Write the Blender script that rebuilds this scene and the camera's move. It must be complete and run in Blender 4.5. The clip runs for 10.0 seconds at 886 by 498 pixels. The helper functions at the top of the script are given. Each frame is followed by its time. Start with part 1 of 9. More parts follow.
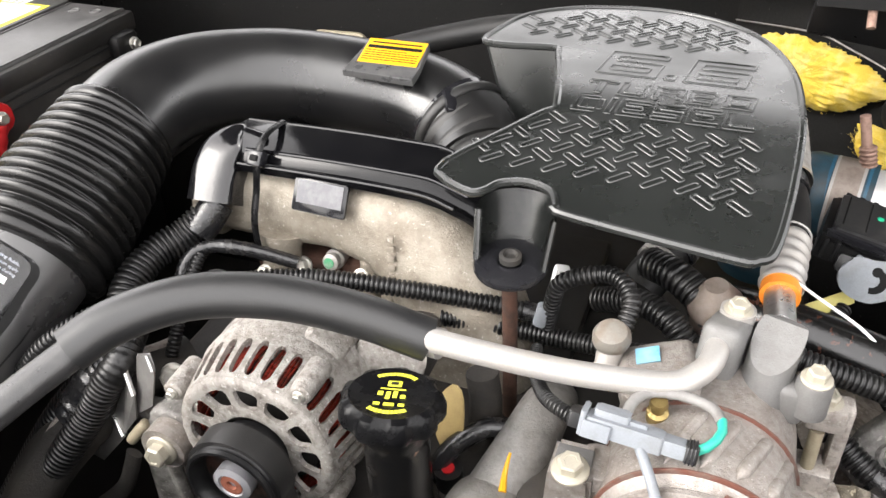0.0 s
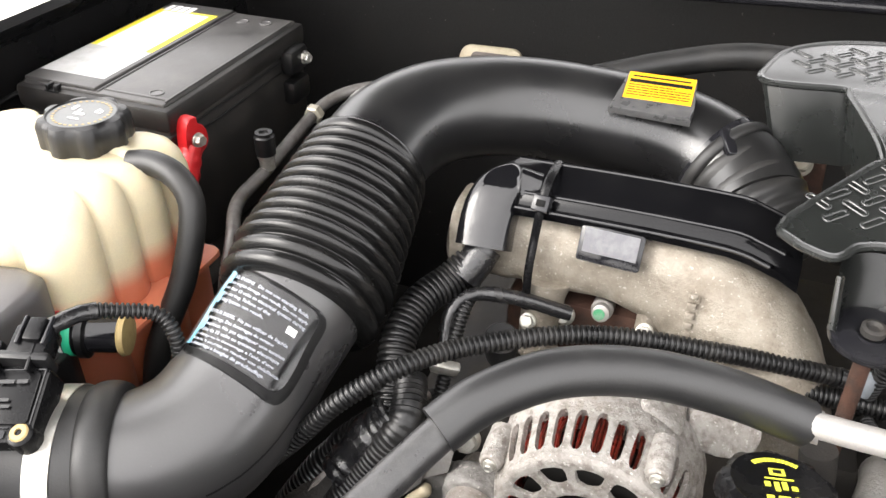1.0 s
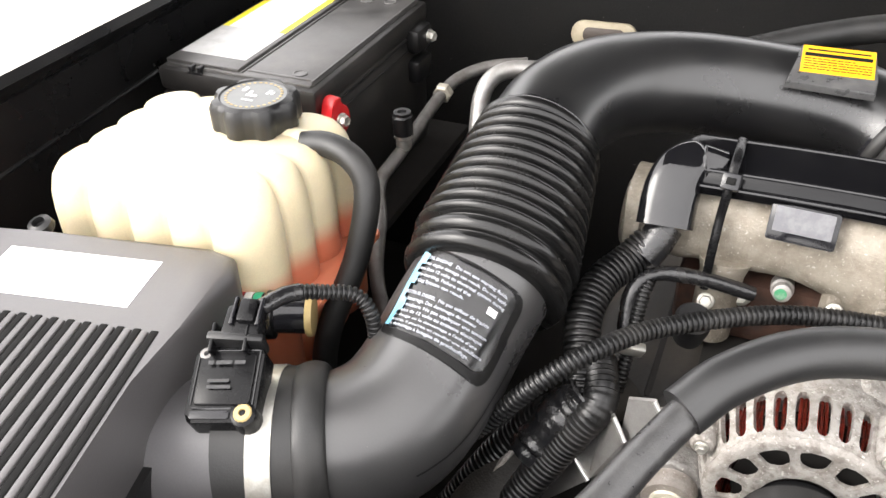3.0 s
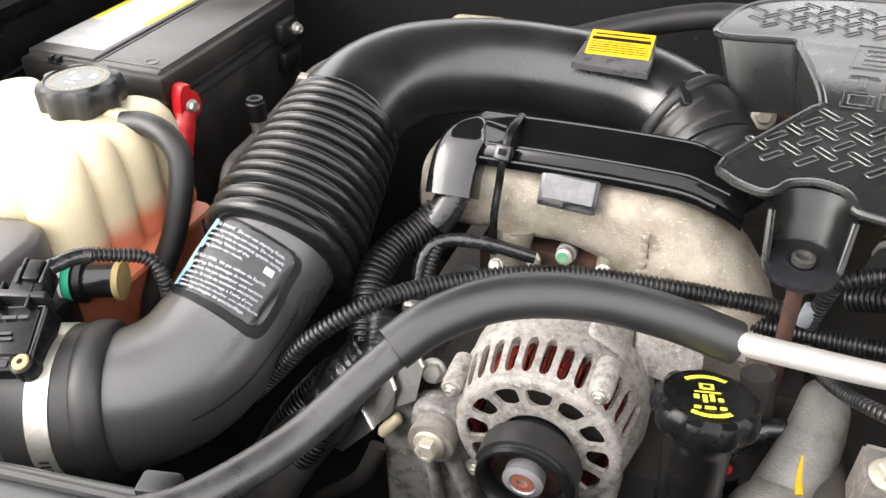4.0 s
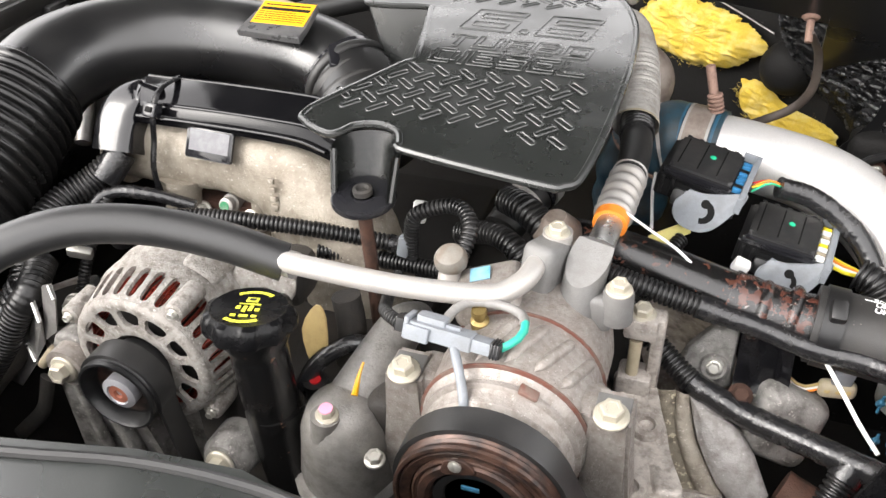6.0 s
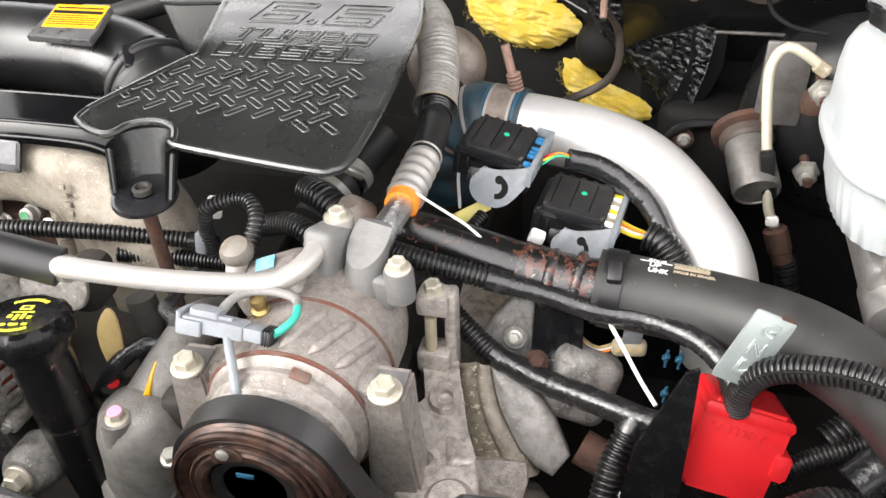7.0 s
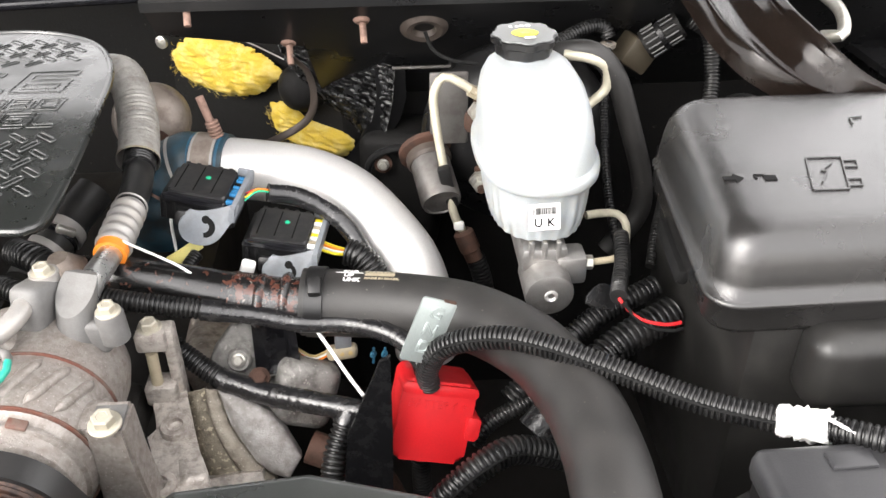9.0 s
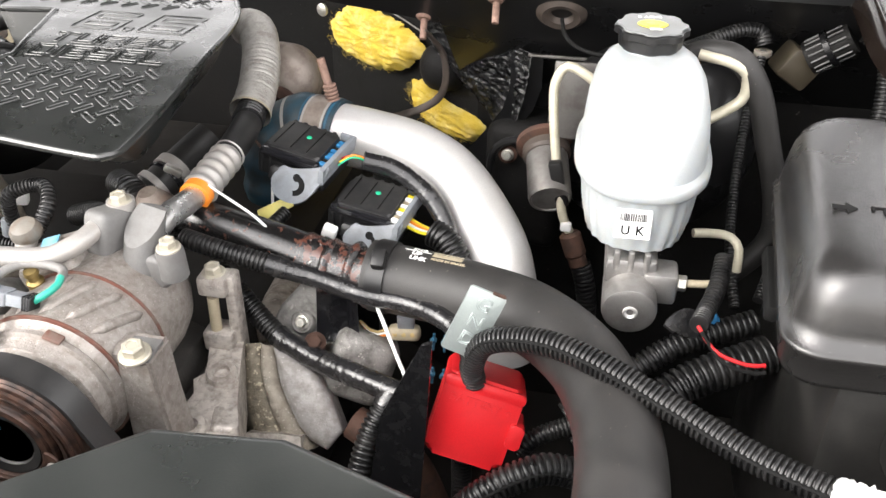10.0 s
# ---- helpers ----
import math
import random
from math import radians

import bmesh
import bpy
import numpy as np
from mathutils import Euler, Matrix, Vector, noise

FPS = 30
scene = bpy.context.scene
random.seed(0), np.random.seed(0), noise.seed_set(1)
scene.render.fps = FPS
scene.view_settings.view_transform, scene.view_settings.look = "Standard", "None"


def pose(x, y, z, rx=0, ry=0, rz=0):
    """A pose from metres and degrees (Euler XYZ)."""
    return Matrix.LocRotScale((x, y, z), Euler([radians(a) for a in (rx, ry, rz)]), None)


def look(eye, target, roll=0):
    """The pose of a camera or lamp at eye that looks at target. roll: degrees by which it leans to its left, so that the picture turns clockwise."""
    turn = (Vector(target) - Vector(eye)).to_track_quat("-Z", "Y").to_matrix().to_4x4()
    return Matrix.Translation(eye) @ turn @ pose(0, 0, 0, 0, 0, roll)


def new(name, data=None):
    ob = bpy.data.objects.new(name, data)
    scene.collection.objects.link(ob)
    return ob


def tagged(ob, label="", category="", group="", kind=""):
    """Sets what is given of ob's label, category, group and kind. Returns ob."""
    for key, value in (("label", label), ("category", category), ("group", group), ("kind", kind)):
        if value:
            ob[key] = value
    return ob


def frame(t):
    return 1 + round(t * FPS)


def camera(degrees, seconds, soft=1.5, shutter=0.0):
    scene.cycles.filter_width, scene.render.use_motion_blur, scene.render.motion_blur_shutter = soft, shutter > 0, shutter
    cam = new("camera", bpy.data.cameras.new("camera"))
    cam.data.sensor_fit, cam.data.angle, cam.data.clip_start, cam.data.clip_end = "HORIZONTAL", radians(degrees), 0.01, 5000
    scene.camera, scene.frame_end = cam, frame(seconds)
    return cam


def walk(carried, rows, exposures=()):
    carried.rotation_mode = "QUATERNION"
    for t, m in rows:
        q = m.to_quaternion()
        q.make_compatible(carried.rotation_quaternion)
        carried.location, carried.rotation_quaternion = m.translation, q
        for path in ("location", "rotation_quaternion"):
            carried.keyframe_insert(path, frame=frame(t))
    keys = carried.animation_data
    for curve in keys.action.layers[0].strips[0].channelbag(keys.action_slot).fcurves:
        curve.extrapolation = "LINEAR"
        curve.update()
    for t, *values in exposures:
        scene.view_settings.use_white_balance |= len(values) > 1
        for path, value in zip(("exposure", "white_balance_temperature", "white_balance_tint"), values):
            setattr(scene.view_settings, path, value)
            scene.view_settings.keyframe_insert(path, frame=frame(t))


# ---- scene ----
cam = camera(55.3, 10.0)
PATH = [
    (0, (0.0146, -0.0023, 1.604), (-0.566, 1.5563, 0.493), -1.1),
    (0.5, (-0.1331, -0.0015, 1.619), (-0.7222, 1.5541, 0.509), -0.5),
    (1, (-0.2529, -0.0227, 1.617), (-0.8312, 1.5293, 0.497), 0.4),
    (1.5, (-0.3422, -0.0193, 1.601), (-0.9063, 1.5228, 0.459), 1.0),
    (2, (-0.4124, -0.0336, 1.594), (-1.0002, 1.4853, 0.434), 0.4),
    (2.2, (-0.4231, -0.0395, 1.597), (-1.0275, 1.4725, 0.436), 0.1),
    (3.3, (-0.3239, -0.068, 1.62), (-0.981, 1.4221, 0.46), -2.0),
    (3.5, (-0.2803, -0.0653, 1.621), (-0.9369, 1.4324, 0.469), -2.2),
    (4, (-0.1873, -0.0642, 1.619), (-0.8018, 1.4495, 0.466), -1.4),
    (4.5, (-0.103, -0.0566, 1.619), (-0.7025, 1.4656, 0.469), -1.1),
    (5, (-0.0035, -0.0681, 1.625), (-0.603, 1.4573, 0.479), -1.3),
    (5.2, (0.031, -0.0665, 1.623), (-0.5582, 1.4594, 0.472), -1.2),
    (6.3, (0.1971, -0.0384, 1.616), (-0.3328, 1.5031, 0.457), -2.2),
    (6.5, (0.2191, -0.0317, 1.613), (-0.2708, 1.5198, 0.45), -2.3),
    (7, (0.2773, -0.0312, 1.611), (-0.1047, 1.5478, 0.445), -2.3),
    (7.5, (0.337, -0.026, 1.607), (0.1002, 1.5864, 0.448), -2.1),
    (8, (0.3799, -0.0363, 1.621), (0.329, 1.6113, 0.488), -1.5),
    (8.5, (0.3698, -0.0706, 1.636), (0.4576, 1.5868, 0.521), -0.5),
    (9, (0.3586, -0.117, 1.651), (0.4937, 1.5476, 0.551), -0.2),
    (9.5, (0.3853, -0.1383, 1.628), (0.4174, 1.5386, 0.538), -0.2),
    (10, (0.4727, -0.0798, 1.609), (0.1638, 1.5686, 0.519), 0.6),
]
walk(cam, [(t, look(eye, target, roll)) for t, eye, target, roll in PATH], exposures=[(0.0, 1.0), (10.0, 1.0)])

# ---- daylight: bright overcast sky, one very wide sun ----
world = bpy.data.worlds.new("overcast_sky")
scene.world = world
world.use_nodes = True
wn = world.node_tree
sky = wn.nodes.new("ShaderNodeTexSky")
sky.sky_type, sky.sun_disc = "NISHITA", False
sky.sun_elevation, sky.sun_rotation = radians(38), radians(232)
sky.air_density, sky.dust_density, sky.ozone_density = 1.0, 4.0, 0.6
grey = wn.nodes.new("ShaderNodeHueSaturation")
grey.inputs["Saturation"].default_value = 0.25
wn.links.new(sky.outputs[0], grey.inputs["Color"])
back = wn.nodes["Background"]
back.inputs["Strength"].default_value = 0.38
cloud = wn.nodes.new("ShaderNodeMix")
cloud.data_type = "RGBA"
cloud.inputs["Factor"].default_value = 0.6
cloud.inputs["B"].default_value = (6.6, 6.3, 6.15, 1)
wn.links.new(grey.outputs[0], cloud.inputs["A"])
wn.links.new(cloud.outputs["Result"], back.inputs["Color"])
sun_data = bpy.data.lights.new("sun", "SUN")
sun_data.energy, sun_data.angle, sun_data.color = 0.9, radians(40), (1.0, 0.95, 0.89)
sun = new("sun", sun_data)
sun.matrix_world = look((-3.0, -1.8, 3.3), (0, 0.5, 1.2))


# ---- materials ----
def mat(name, base, rough=0.5, metal=0.0, dirt=None, amount=0.5, scale=30.0, fine=700.0, bump=0.15, edge=(0.45, 0.65), spots=None, coat=0.0, spec=0.5, stain=None):
    """Base colour with patches of dirt (large noise), small spots (fine noise), uneven gloss and fine relief."""
    m = bpy.data.materials.new(name)
    m.use_nodes = True
    nt = m.node_tree
    b = nt.nodes["Principled BSDF"]
    tc = nt.nodes.new("ShaderNodeTexCoord")

    def noise_node(sc, detail, rough_n=0.6):
        n = nt.nodes.new("ShaderNodeTexNoise")
        n.inputs["Scale"].default_value, n.inputs["Detail"].default_value, n.inputs["Roughness"].default_value = sc, detail, rough_n
        nt.links.new(tc.outputs["Object"], n.inputs["Vector"])
        return n.outputs["Fac"]

    def ramp(src, lo, hi, a=0.0, z=1.0):
        r = nt.nodes.new("ShaderNodeMapRange")
        r.inputs["From Min"].default_value, r.inputs["From Max"].default_value = lo, hi
        r.inputs["To Min"].default_value, r.inputs["To Max"].default_value = a, z
        nt.links.new(src, r.inputs["Value"])
        return r.outputs["Result"]

    def mix(fac, a, c):
        x = nt.nodes.new("ShaderNodeMix")
        x.data_type = "RGBA"
        nt.links.new(fac, x.inputs["Factor"])
        if isinstance(a, tuple):
            x.inputs["A"].default_value = (*a, 1)
        else:
            nt.links.new(a, x.inputs["A"])
        x.inputs["B"].default_value = (*c, 1)
        return x.outputs["Result"]

    big, small = noise_node(scale, 5), noise_node(fine, 3)
    colour = mix(ramp(small, 0.3, 0.7, 0, 0.25), base, tuple(min(1, c * 1.5 + 0.004) for c in base))
    if dirt:
        colour = mix(ramp(big, edge[0], edge[1], 0, amount), colour, dirt)
    if stain:
        colour = mix(ramp(noise_node(stain[1], 6, 0.7), 0.42, 0.62, 0, stain[2]), colour, stain[0])
    if spots:
        colour = mix(ramp(noise_node(spots[1], 2), spots[2], spots[2] + 0.06, 0, 0.85), colour, spots[0])
    nt.links.new(colour, b.inputs["Base Color"])
    nt.links.new(ramp(big, 0.3, 0.7, max(0.02, rough - 0.08), min(1, rough + 0.1)), b.inputs["Roughness"])
    b.inputs["Metallic"].default_value = metal
    b.inputs["Specular IOR Level"].default_value = spec
    b.inputs["Coat Weight"].default_value = coat
    b.inputs["Coat Roughness"].default_value = 0.08
    if bump:
        bn = nt.nodes.new("ShaderNodeBump")
        bn.inputs["Strength"].default_value, bn.inputs["Distance"].default_value = bump, 0.0012
        nt.links.new(small, bn.inputs["Height"])
        nt.links.new(bn.outputs[0], b.inputs["Normal"])
    return m


M_PLASTIC = mat("black_moulded_plastic", (0.007, 0.007, 0.0075), 0.36, dirt=(0.035, 0.033, 0.03), amount=0.2, scale=14)
M_SATIN = mat("satin_black_blow_moulding", (0.007, 0.007, 0.0075), 0.30, spec=0.85, dirt=(0.03, 0.029, 0.027), amount=0.2, scale=10, bump=0.05)
M_COVER = mat("grained_black_cover", (0.0105, 0.0117, 0.0110), 0.27, spec=1.0, dirt=(0.014, 0.0155, 0.0145), amount=0.3, scale=14, fine=1300, bump=0.06)
M_ELBOW = mat("matt_satin_elbow_plastic", (0.036, 0.0352, 0.036), 0.31, spec=1.0, dirt=(0.045, 0.043, 0.042), amount=0.25, scale=12, bump=0.06, spots=((0.25, 0.24, 0.23), 300, 0.77))
# Lighter copy of the elbow plastic; the sky's sheen is put into its colour.
M_HOUSING = mat("smooth_black_housing_lightened", (0.085, 0.082, 0.085), 0.36, spec=1.0, dirt=(0.075, 0.072, 0.072), amount=0.3, scale=10, bump=0.05)
M_THERMO = mat("smooth_grey_painted_casting", (0.20, 0.193, 0.183), 0.46, 0.25, dirt=(0.12, 0.11, 0.10), amount=0.7, scale=60, fine=420, bump=0.6, stain=((0.26, 0.245, 0.225), 25, 0.5))
M_OILTUBE = mat("black_enamel_tube_with_rust_specks", (0.006, 0.006, 0.0062), 0.2, spec=0.5, dirt=(0.014, 0.012, 0.011), amount=0.4, scale=40, bump=0.1, spots=((0.17, 0.085, 0.055), 120, 0.70))
M_BRASS = mat("dull_brass", (0.36, 0.27, 0.11), 0.35, 0.85, dirt=(0.26, 0.17, 0.06), amount=0.5, scale=120)
M_GLOSS = mat("glossy_black_plastic", (0.010, 0.010, 0.012), 0.10, dirt=(0.04, 0.04, 0.04), amount=0.15, scale=25, bump=0.03)
M_MACHINED = mat("dull_machined_aluminium", (0.33, 0.32, 0.31), 0.42, 0.8, dirt=(0.24, 0.225, 0.21), amount=0.5, scale=60, bump=0.2)
M_BATLID = mat("dusty_grey_battery_lid", (0.050, 0.048, 0.047), 0.36, spec=0.8, dirt=(0.10, 0.095, 0.09), amount=0.6, scale=30, fine=420, bump=0.2, spots=((0.24, 0.23, 0.22), 240, 0.71), stain=((0.03, 0.029, 0.028), 12, 0.5))
M_BATCASE = mat("dusty_black_battery_case", (0.016, 0.0152, 0.0145), 0.42, spec=0.5, dirt=(0.05, 0.045, 0.041), amount=0.5, scale=24, bump=0.15, spots=((0.16, 0.15, 0.14), 260, 0.73))
M_BATLABEL = mat("worn_pale_grey_label", (0.40, 0.40, 0.395), 0.4, dirt=(0.30, 0.295, 0.285), amount=0.5, scale=40, bump=0)
M_ALTCAST = mat("pale_dusty_alternator_casting", (0.37, 0.35, 0.325), 0.55, 0.25, dirt=(0.17, 0.15, 0.13), amount=0.85, scale=130, fine=480, bump=1.0, spots=((0.58, 0.555, 0.52), 330, 0.63), stain=((0.24, 0.215, 0.19), 30, 0.5))
M_RAIL = mat("glossy_black_rail_plastic", (0.003, 0.003, 0.0036), 0.12, spec=0.30, dirt=(0.02, 0.02, 0.02), amount=0.12, scale=25, bump=0.02)
M_BOOT = mat("wet_black_gloss_plastic", (0.004, 0.004, 0.005), 0.06, spec=0.7, dirt=(0.012, 0.012, 0.012), amount=0.4, scale=60, fine=120, bump=0.12)
M_RUBBER = mat("black_rubber", (0.013, 0.013, 0.013), 0.45, dirt=(0.045, 0.042, 0.039), amount=0.3, scale=20)
M_ACHOSE = mat("worn_satin_hose_rubber", (0.022, 0.0215, 0.022), 0.33, spec=0.8, dirt=(0.06, 0.058, 0.056), amount=0.4, scale=90, bump=0.25)
M_BELLOWS = mat("glossy_ribbed_rubber", (0.006, 0.006, 0.006), 0.23, spec=0.42, dirt=(0.03, 0.028, 0.026), amount=0.15, scale=20, bump=0.06)
M_HOSE = mat("matt_dusty_hose_rubber", (0.018, 0.0172, 0.0165), 0.52, spec=0.5, dirt=(0.040, 0.037, 0.035), amount=0.4, scale=26, bump=0.18, spots=((0.13, 0.11, 0.095), 260, 0.71))
M_BAND = mat("brownish_steel_band", (0.26, 0.22, 0.19), 0.45, 0.3, dirt=(0.14, 0.10, 0.08), amount=0.6, scale=60)
M_FOAM = mat("black_foam_sleeve", (0.013, 0.013, 0.0135), 0.42, spec=0.75, dirt=(0.03, 0.029, 0.028), amount=0.35, scale=14, bump=0.12)
M_LOOM = mat("split_loom_plastic", (0.008, 0.008, 0.0083), 0.33, spec=0.5, dirt=(0.05, 0.047, 0.044), amount=0.25, scale=40)
M_TAPE = mat("black_vinyl_tape", (0.010, 0.010, 0.011), 0.22, spec=0.75, dirt=(0.05, 0.047, 0.044), amount=0.25, scale=90, fine=260, bump=0.45)
M_CAST = mat("dusty_cast_aluminium", (0.33, 0.305, 0.283), 0.42, 0.4, dirt=(0.20, 0.17, 0.148), amount=0.8, scale=120, fine=520, bump=0.8, edge=(0.42, 0.68), spots=((0.54, 0.505, 0.465), 420, 0.655), stain=((0.27, 0.235, 0.21), 26, 0.45))
# M_CAST again, its colour lightened to make up for shade on the bracket.
M_CASTLIFT = mat("dusty_cast_bracket_lightened", (0.52, 0.485, 0.445), 0.42, 0.4, dirt=(0.20, 0.17, 0.148), amount=0.8, scale=120, fine=520, bump=0.8, edge=(0.42, 0.68), spots=((0.64, 0.60, 0.55), 420, 0.655), stain=((0.27, 0.235, 0.21), 26, 0.45))
M_CASTBROWN = mat("brown_dusty_casting", (0.38, 0.335, 0.29), 0.5, 0.4, dirt=(0.10, 0.08, 0.065), amount=0.7, scale=60, fine=520, bump=0.9, spots=((0.50, 0.46, 0.40), 170, 0.60))
M_CASTGREY = mat("dusty_dark_grey_casting", (0.23, 0.222, 0.21), 0.6, 0.2, dirt=(0.08, 0.072, 0.066), amount=0.8, scale=60, fine=420, bump=0.8, spots=((0.40, 0.38, 0.35), 260, 0.63))
M_SHIELD = mat("dull_grey_shield_steel", (0.33, 0.315, 0.305), 0.5, 0.25, dirt=(0.20, 0.185, 0.17), amount=0.7, scale=90, fine=420, bump=0.5, stain=((0.17, 0.155, 0.14), 22, 0.5), spots=((0.52, 0.50, 0.47), 300, 0.67))
M_MOSS = mat("grimy_speckled_casting", (0.18, 0.158, 0.12), 0.8, 0.0, dirt=(0.07, 0.058, 0.042), amount=0.8, scale=70, fine=420, bump=0.9, spots=((0.46, 0.41, 0.30), 230, 0.60))
M_CASTDARK = mat("grimy_cast_iron", (0.03, 0.028, 0.026), 0.7, 0.3, dirt=(0.07, 0.06, 0.05), amount=0.7, scale=18, fine=420, bump=0.5)
M_BEIGE = mat("sand_cast_beige_aluminium", (0.29, 0.26, 0.215), 0.6, 0.2, dirt=(0.19, 0.16, 0.125), amount=0.8, scale=45, fine=420, bump=1.0, spots=((0.46, 0.43, 0.38), 300, 0.64), stain=((0.17, 0.145, 0.115), 18, 0.4))
M_ALU = mat("bare_aluminium_tube", (0.60, 0.60, 0.59), 0.3, 0.9, dirt=(0.40, 0.38, 0.36), amount=0.5, scale=80, bump=0.2)
M_WHITEALU = mat("oxidised_white_aluminium_tube", (0.38, 0.365, 0.35), 0.45, 0.4, dirt=(0.42, 0.38, 0.33), amount=0.4, scale=45, bump=0.15)
M_SILVER = mat("silver_painted_pipe", (0.62, 0.61, 0.60), 0.42, 0.5, dirt=(0.56, 0.54, 0.52), amount=0.4, scale=18, bump=0.04)
M_STEEL = mat("zinc_plated_steel", (0.55, 0.54, 0.50), 0.38, 0.8, dirt=(0.36, 0.33, 0.27), amount=0.5, scale=90)
M_BOLT = mat("dull_pale_bolt", (0.47, 0.44, 0.365), 0.45, 0.45, dirt=(0.31, 0.275, 0.21), amount=0.5, scale=120)
M_RUST = mat("rusty_steel", (0.075, 0.036, 0.024), 0.75, 0.2, dirt=(0.04, 0.027, 0.021), amount=0.8, scale=60, fine=500, bump=0.6)
M_RUSTPALE = mat("dusty_pinkish_rust", (0.26, 0.165, 0.13), 0.7, 0.2, dirt=(0.13, 0.08, 0.06), amount=0.7, scale=120, fine=500, bump=0.5)
M_RUSTTUBE = mat("black_painted_tube_with_rust", (0.007, 0.0068, 0.0068), 0.16, 0.0, spec=0.7, dirt=(0.075, 0.030, 0.020), amount=0.95, scale=130, edge=(0.60, 0.63), bump=0.2)
M_RUSTEND = mat("flaking_rusted_tube_end", (0.008, 0.0075, 0.0075), 0.16, 0.0, spec=0.8, dirt=(0.070, 0.026, 0.018), amount=1.0, scale=110, edge=(0.50, 0.54), bump=0.5, spots=((0.26, 0.24, 0.225), 190, 0.665))
M_COPPER = mat("red_enamelled_copper_winding", (0.34, 0.045, 0.028), 0.32, 0.5, dirt=(0.07, 0.035, 0.028), amount=0.8, scale=120)
M_DARK = mat("dark_grimy_metal", (0.020, 0.0185, 0.0175), 0.65, 0.0, spec=0.2, dirt=(0.02, 0.018, 0.016), amount=0.6, scale=14)
M_PAINT = mat("black_body_paint", (0.009, 0.009, 0.0095), 0.3, spec=0.3, dirt=(0.02, 0.019, 0.018), amount=0.25, scale=10, bump=0.03, coat=0.15, spots=((0.10, 0.095, 0.09), 160, 0.73))
M_PAINTBROWN = mat("dark_brown_black_paint", (0.014, 0.0095, 0.0075), 0.16, spec=0.4, dirt=(0.04, 0.032, 0.028), amount=0.25, scale=14, bump=0.03, coat=0.35)
M_FIRE = mat("black_firewall_liner", (0.0105, 0.0102, 0.010), 0.6, spec=0.12, dirt=(0.014, 0.013, 0.012), amount=0.5, scale=14, fine=260, bump=0.6, spots=((0.10, 0.095, 0.09), 120, 0.72))
M_RED = mat("red_terminal_cover", (0.50, 0.012, 0.016), 0.4, dirt=(0.34, 0.012, 0.014), amount=0.35, scale=22, bump=0.1)
M_YELLOW = mat("yellow_label", (0.72, 0.36, 0.015), 0.16, spec=0.8, dirt=(0.76, 0.42, 0.04), amount=0.4, scale=40, bump=0)
M_YELPRINT = mat("yellow_print", (0.78, 0.76, 0.06), 0.5, bump=0)
M_PALEYEL = mat("pale_yellow_tape", (0.62, 0.55, 0.16), 0.45, dirt=(0.50, 0.44, 0.16), amount=0.5, scale=80, bump=0.05)
M_LEMON = mat("lemon_label", (0.78, 0.62, 0.03), 0.4, bump=0)
M_FINEPRINT = mat("grey_blue_print", (0.50, 0.52, 0.54), 0.4, bump=0)
M_WHITE = mat("white_label_paper", (0.78, 0.78, 0.77), 0.4, dirt=(0.66, 0.65, 0.62), amount=0.4, scale=30, bump=0)
M_LABELPRINT = mat("white_label_print", (0.34, 0.36, 0.40), 0.4, bump=0)
M_GREYLABEL = mat("grey_foil_label", (0.105, 0.105, 0.115), 0.55, 0.0, dirt=(0.26, 0.26, 0.26), amount=0.4, scale=60, bump=0)
# Print black; also painted where slots, slits and holes are dark with shade.
M_INKGAP = mat("black_print_and_gaps", (0.006, 0.006, 0.006), 0.7, spec=0.15, bump=0)
M_GREYPL = mat("grey_connector_plastic", (0.19, 0.205, 0.225), 0.42, dirt=(0.13, 0.13, 0.13), amount=0.4, scale=60)
M_PLUGTOP = mat("dusty_black_plug_top", (0.016, 0.016, 0.0165), 0.38, spec=0.6, dirt=(0.05, 0.048, 0.045), amount=0.5, scale=120, bump=0.1, spots=((0.30, 0.29, 0.28), 420, 0.74))
M_COUPLER = mat("dark_blue_grimy_silicone", (0.016, 0.046, 0.066), 0.45, dirt=(0.030, 0.028, 0.026), amount=0.8, scale=40, bump=0.2)
M_SEAL = mat("dirty_red_seal", (0.13, 0.05, 0.035), 0.6, dirt=(0.16, 0.12, 0.10), amount=0.9, scale=70)
M_SKY = mat("faded_light_blue_sticker", (0.13, 0.31, 0.42), 0.3, dirt=(0.24, 0.37, 0.44), amount=0.8, scale=50, bump=0)
M_MODULE = mat("black_sensor_plastic", (0.004, 0.004, 0.0045), 0.24, spec=0.2, dirt=(0.02, 0.02, 0.02), amount=0.2, scale=60, bump=0.03)
M_DIMPRINT = mat("dim_grey_print", (0.025, 0.025, 0.026), 0.5, bump=0)
M_FUSEBODY = mat("dusty_black_box_side", (0.014, 0.0135, 0.013), 0.4, spec=0.5, dirt=(0.04, 0.038, 0.035), amount=0.4, scale=25, bump=0.1, spots=((0.35, 0.33, 0.31), 260, 0.75))
M_GREYWIRE = mat("grey_sleeving", (0.20, 0.195, 0.19), 0.5, dirt=(0.12, 0.11, 0.10), amount=0.5, scale=60)
M_CLIPGREY = mat("dusty_grey_clip_plastic", (0.055, 0.055, 0.056), 0.3, spec=0.8, dirt=(0.12, 0.118, 0.115), amount=0.5, scale=60, bump=0.08)
M_SENSOR = mat("grey_translucent_cap", (0.185, 0.172, 0.152), 0.45, dirt=(0.15, 0.105, 0.07), amount=0.7, scale=60)
M_CAN = mat("dull_grey_can", (0.17, 0.162, 0.155), 0.42, 0.55, dirt=(0.10, 0.088, 0.078), amount=0.6, scale=50)
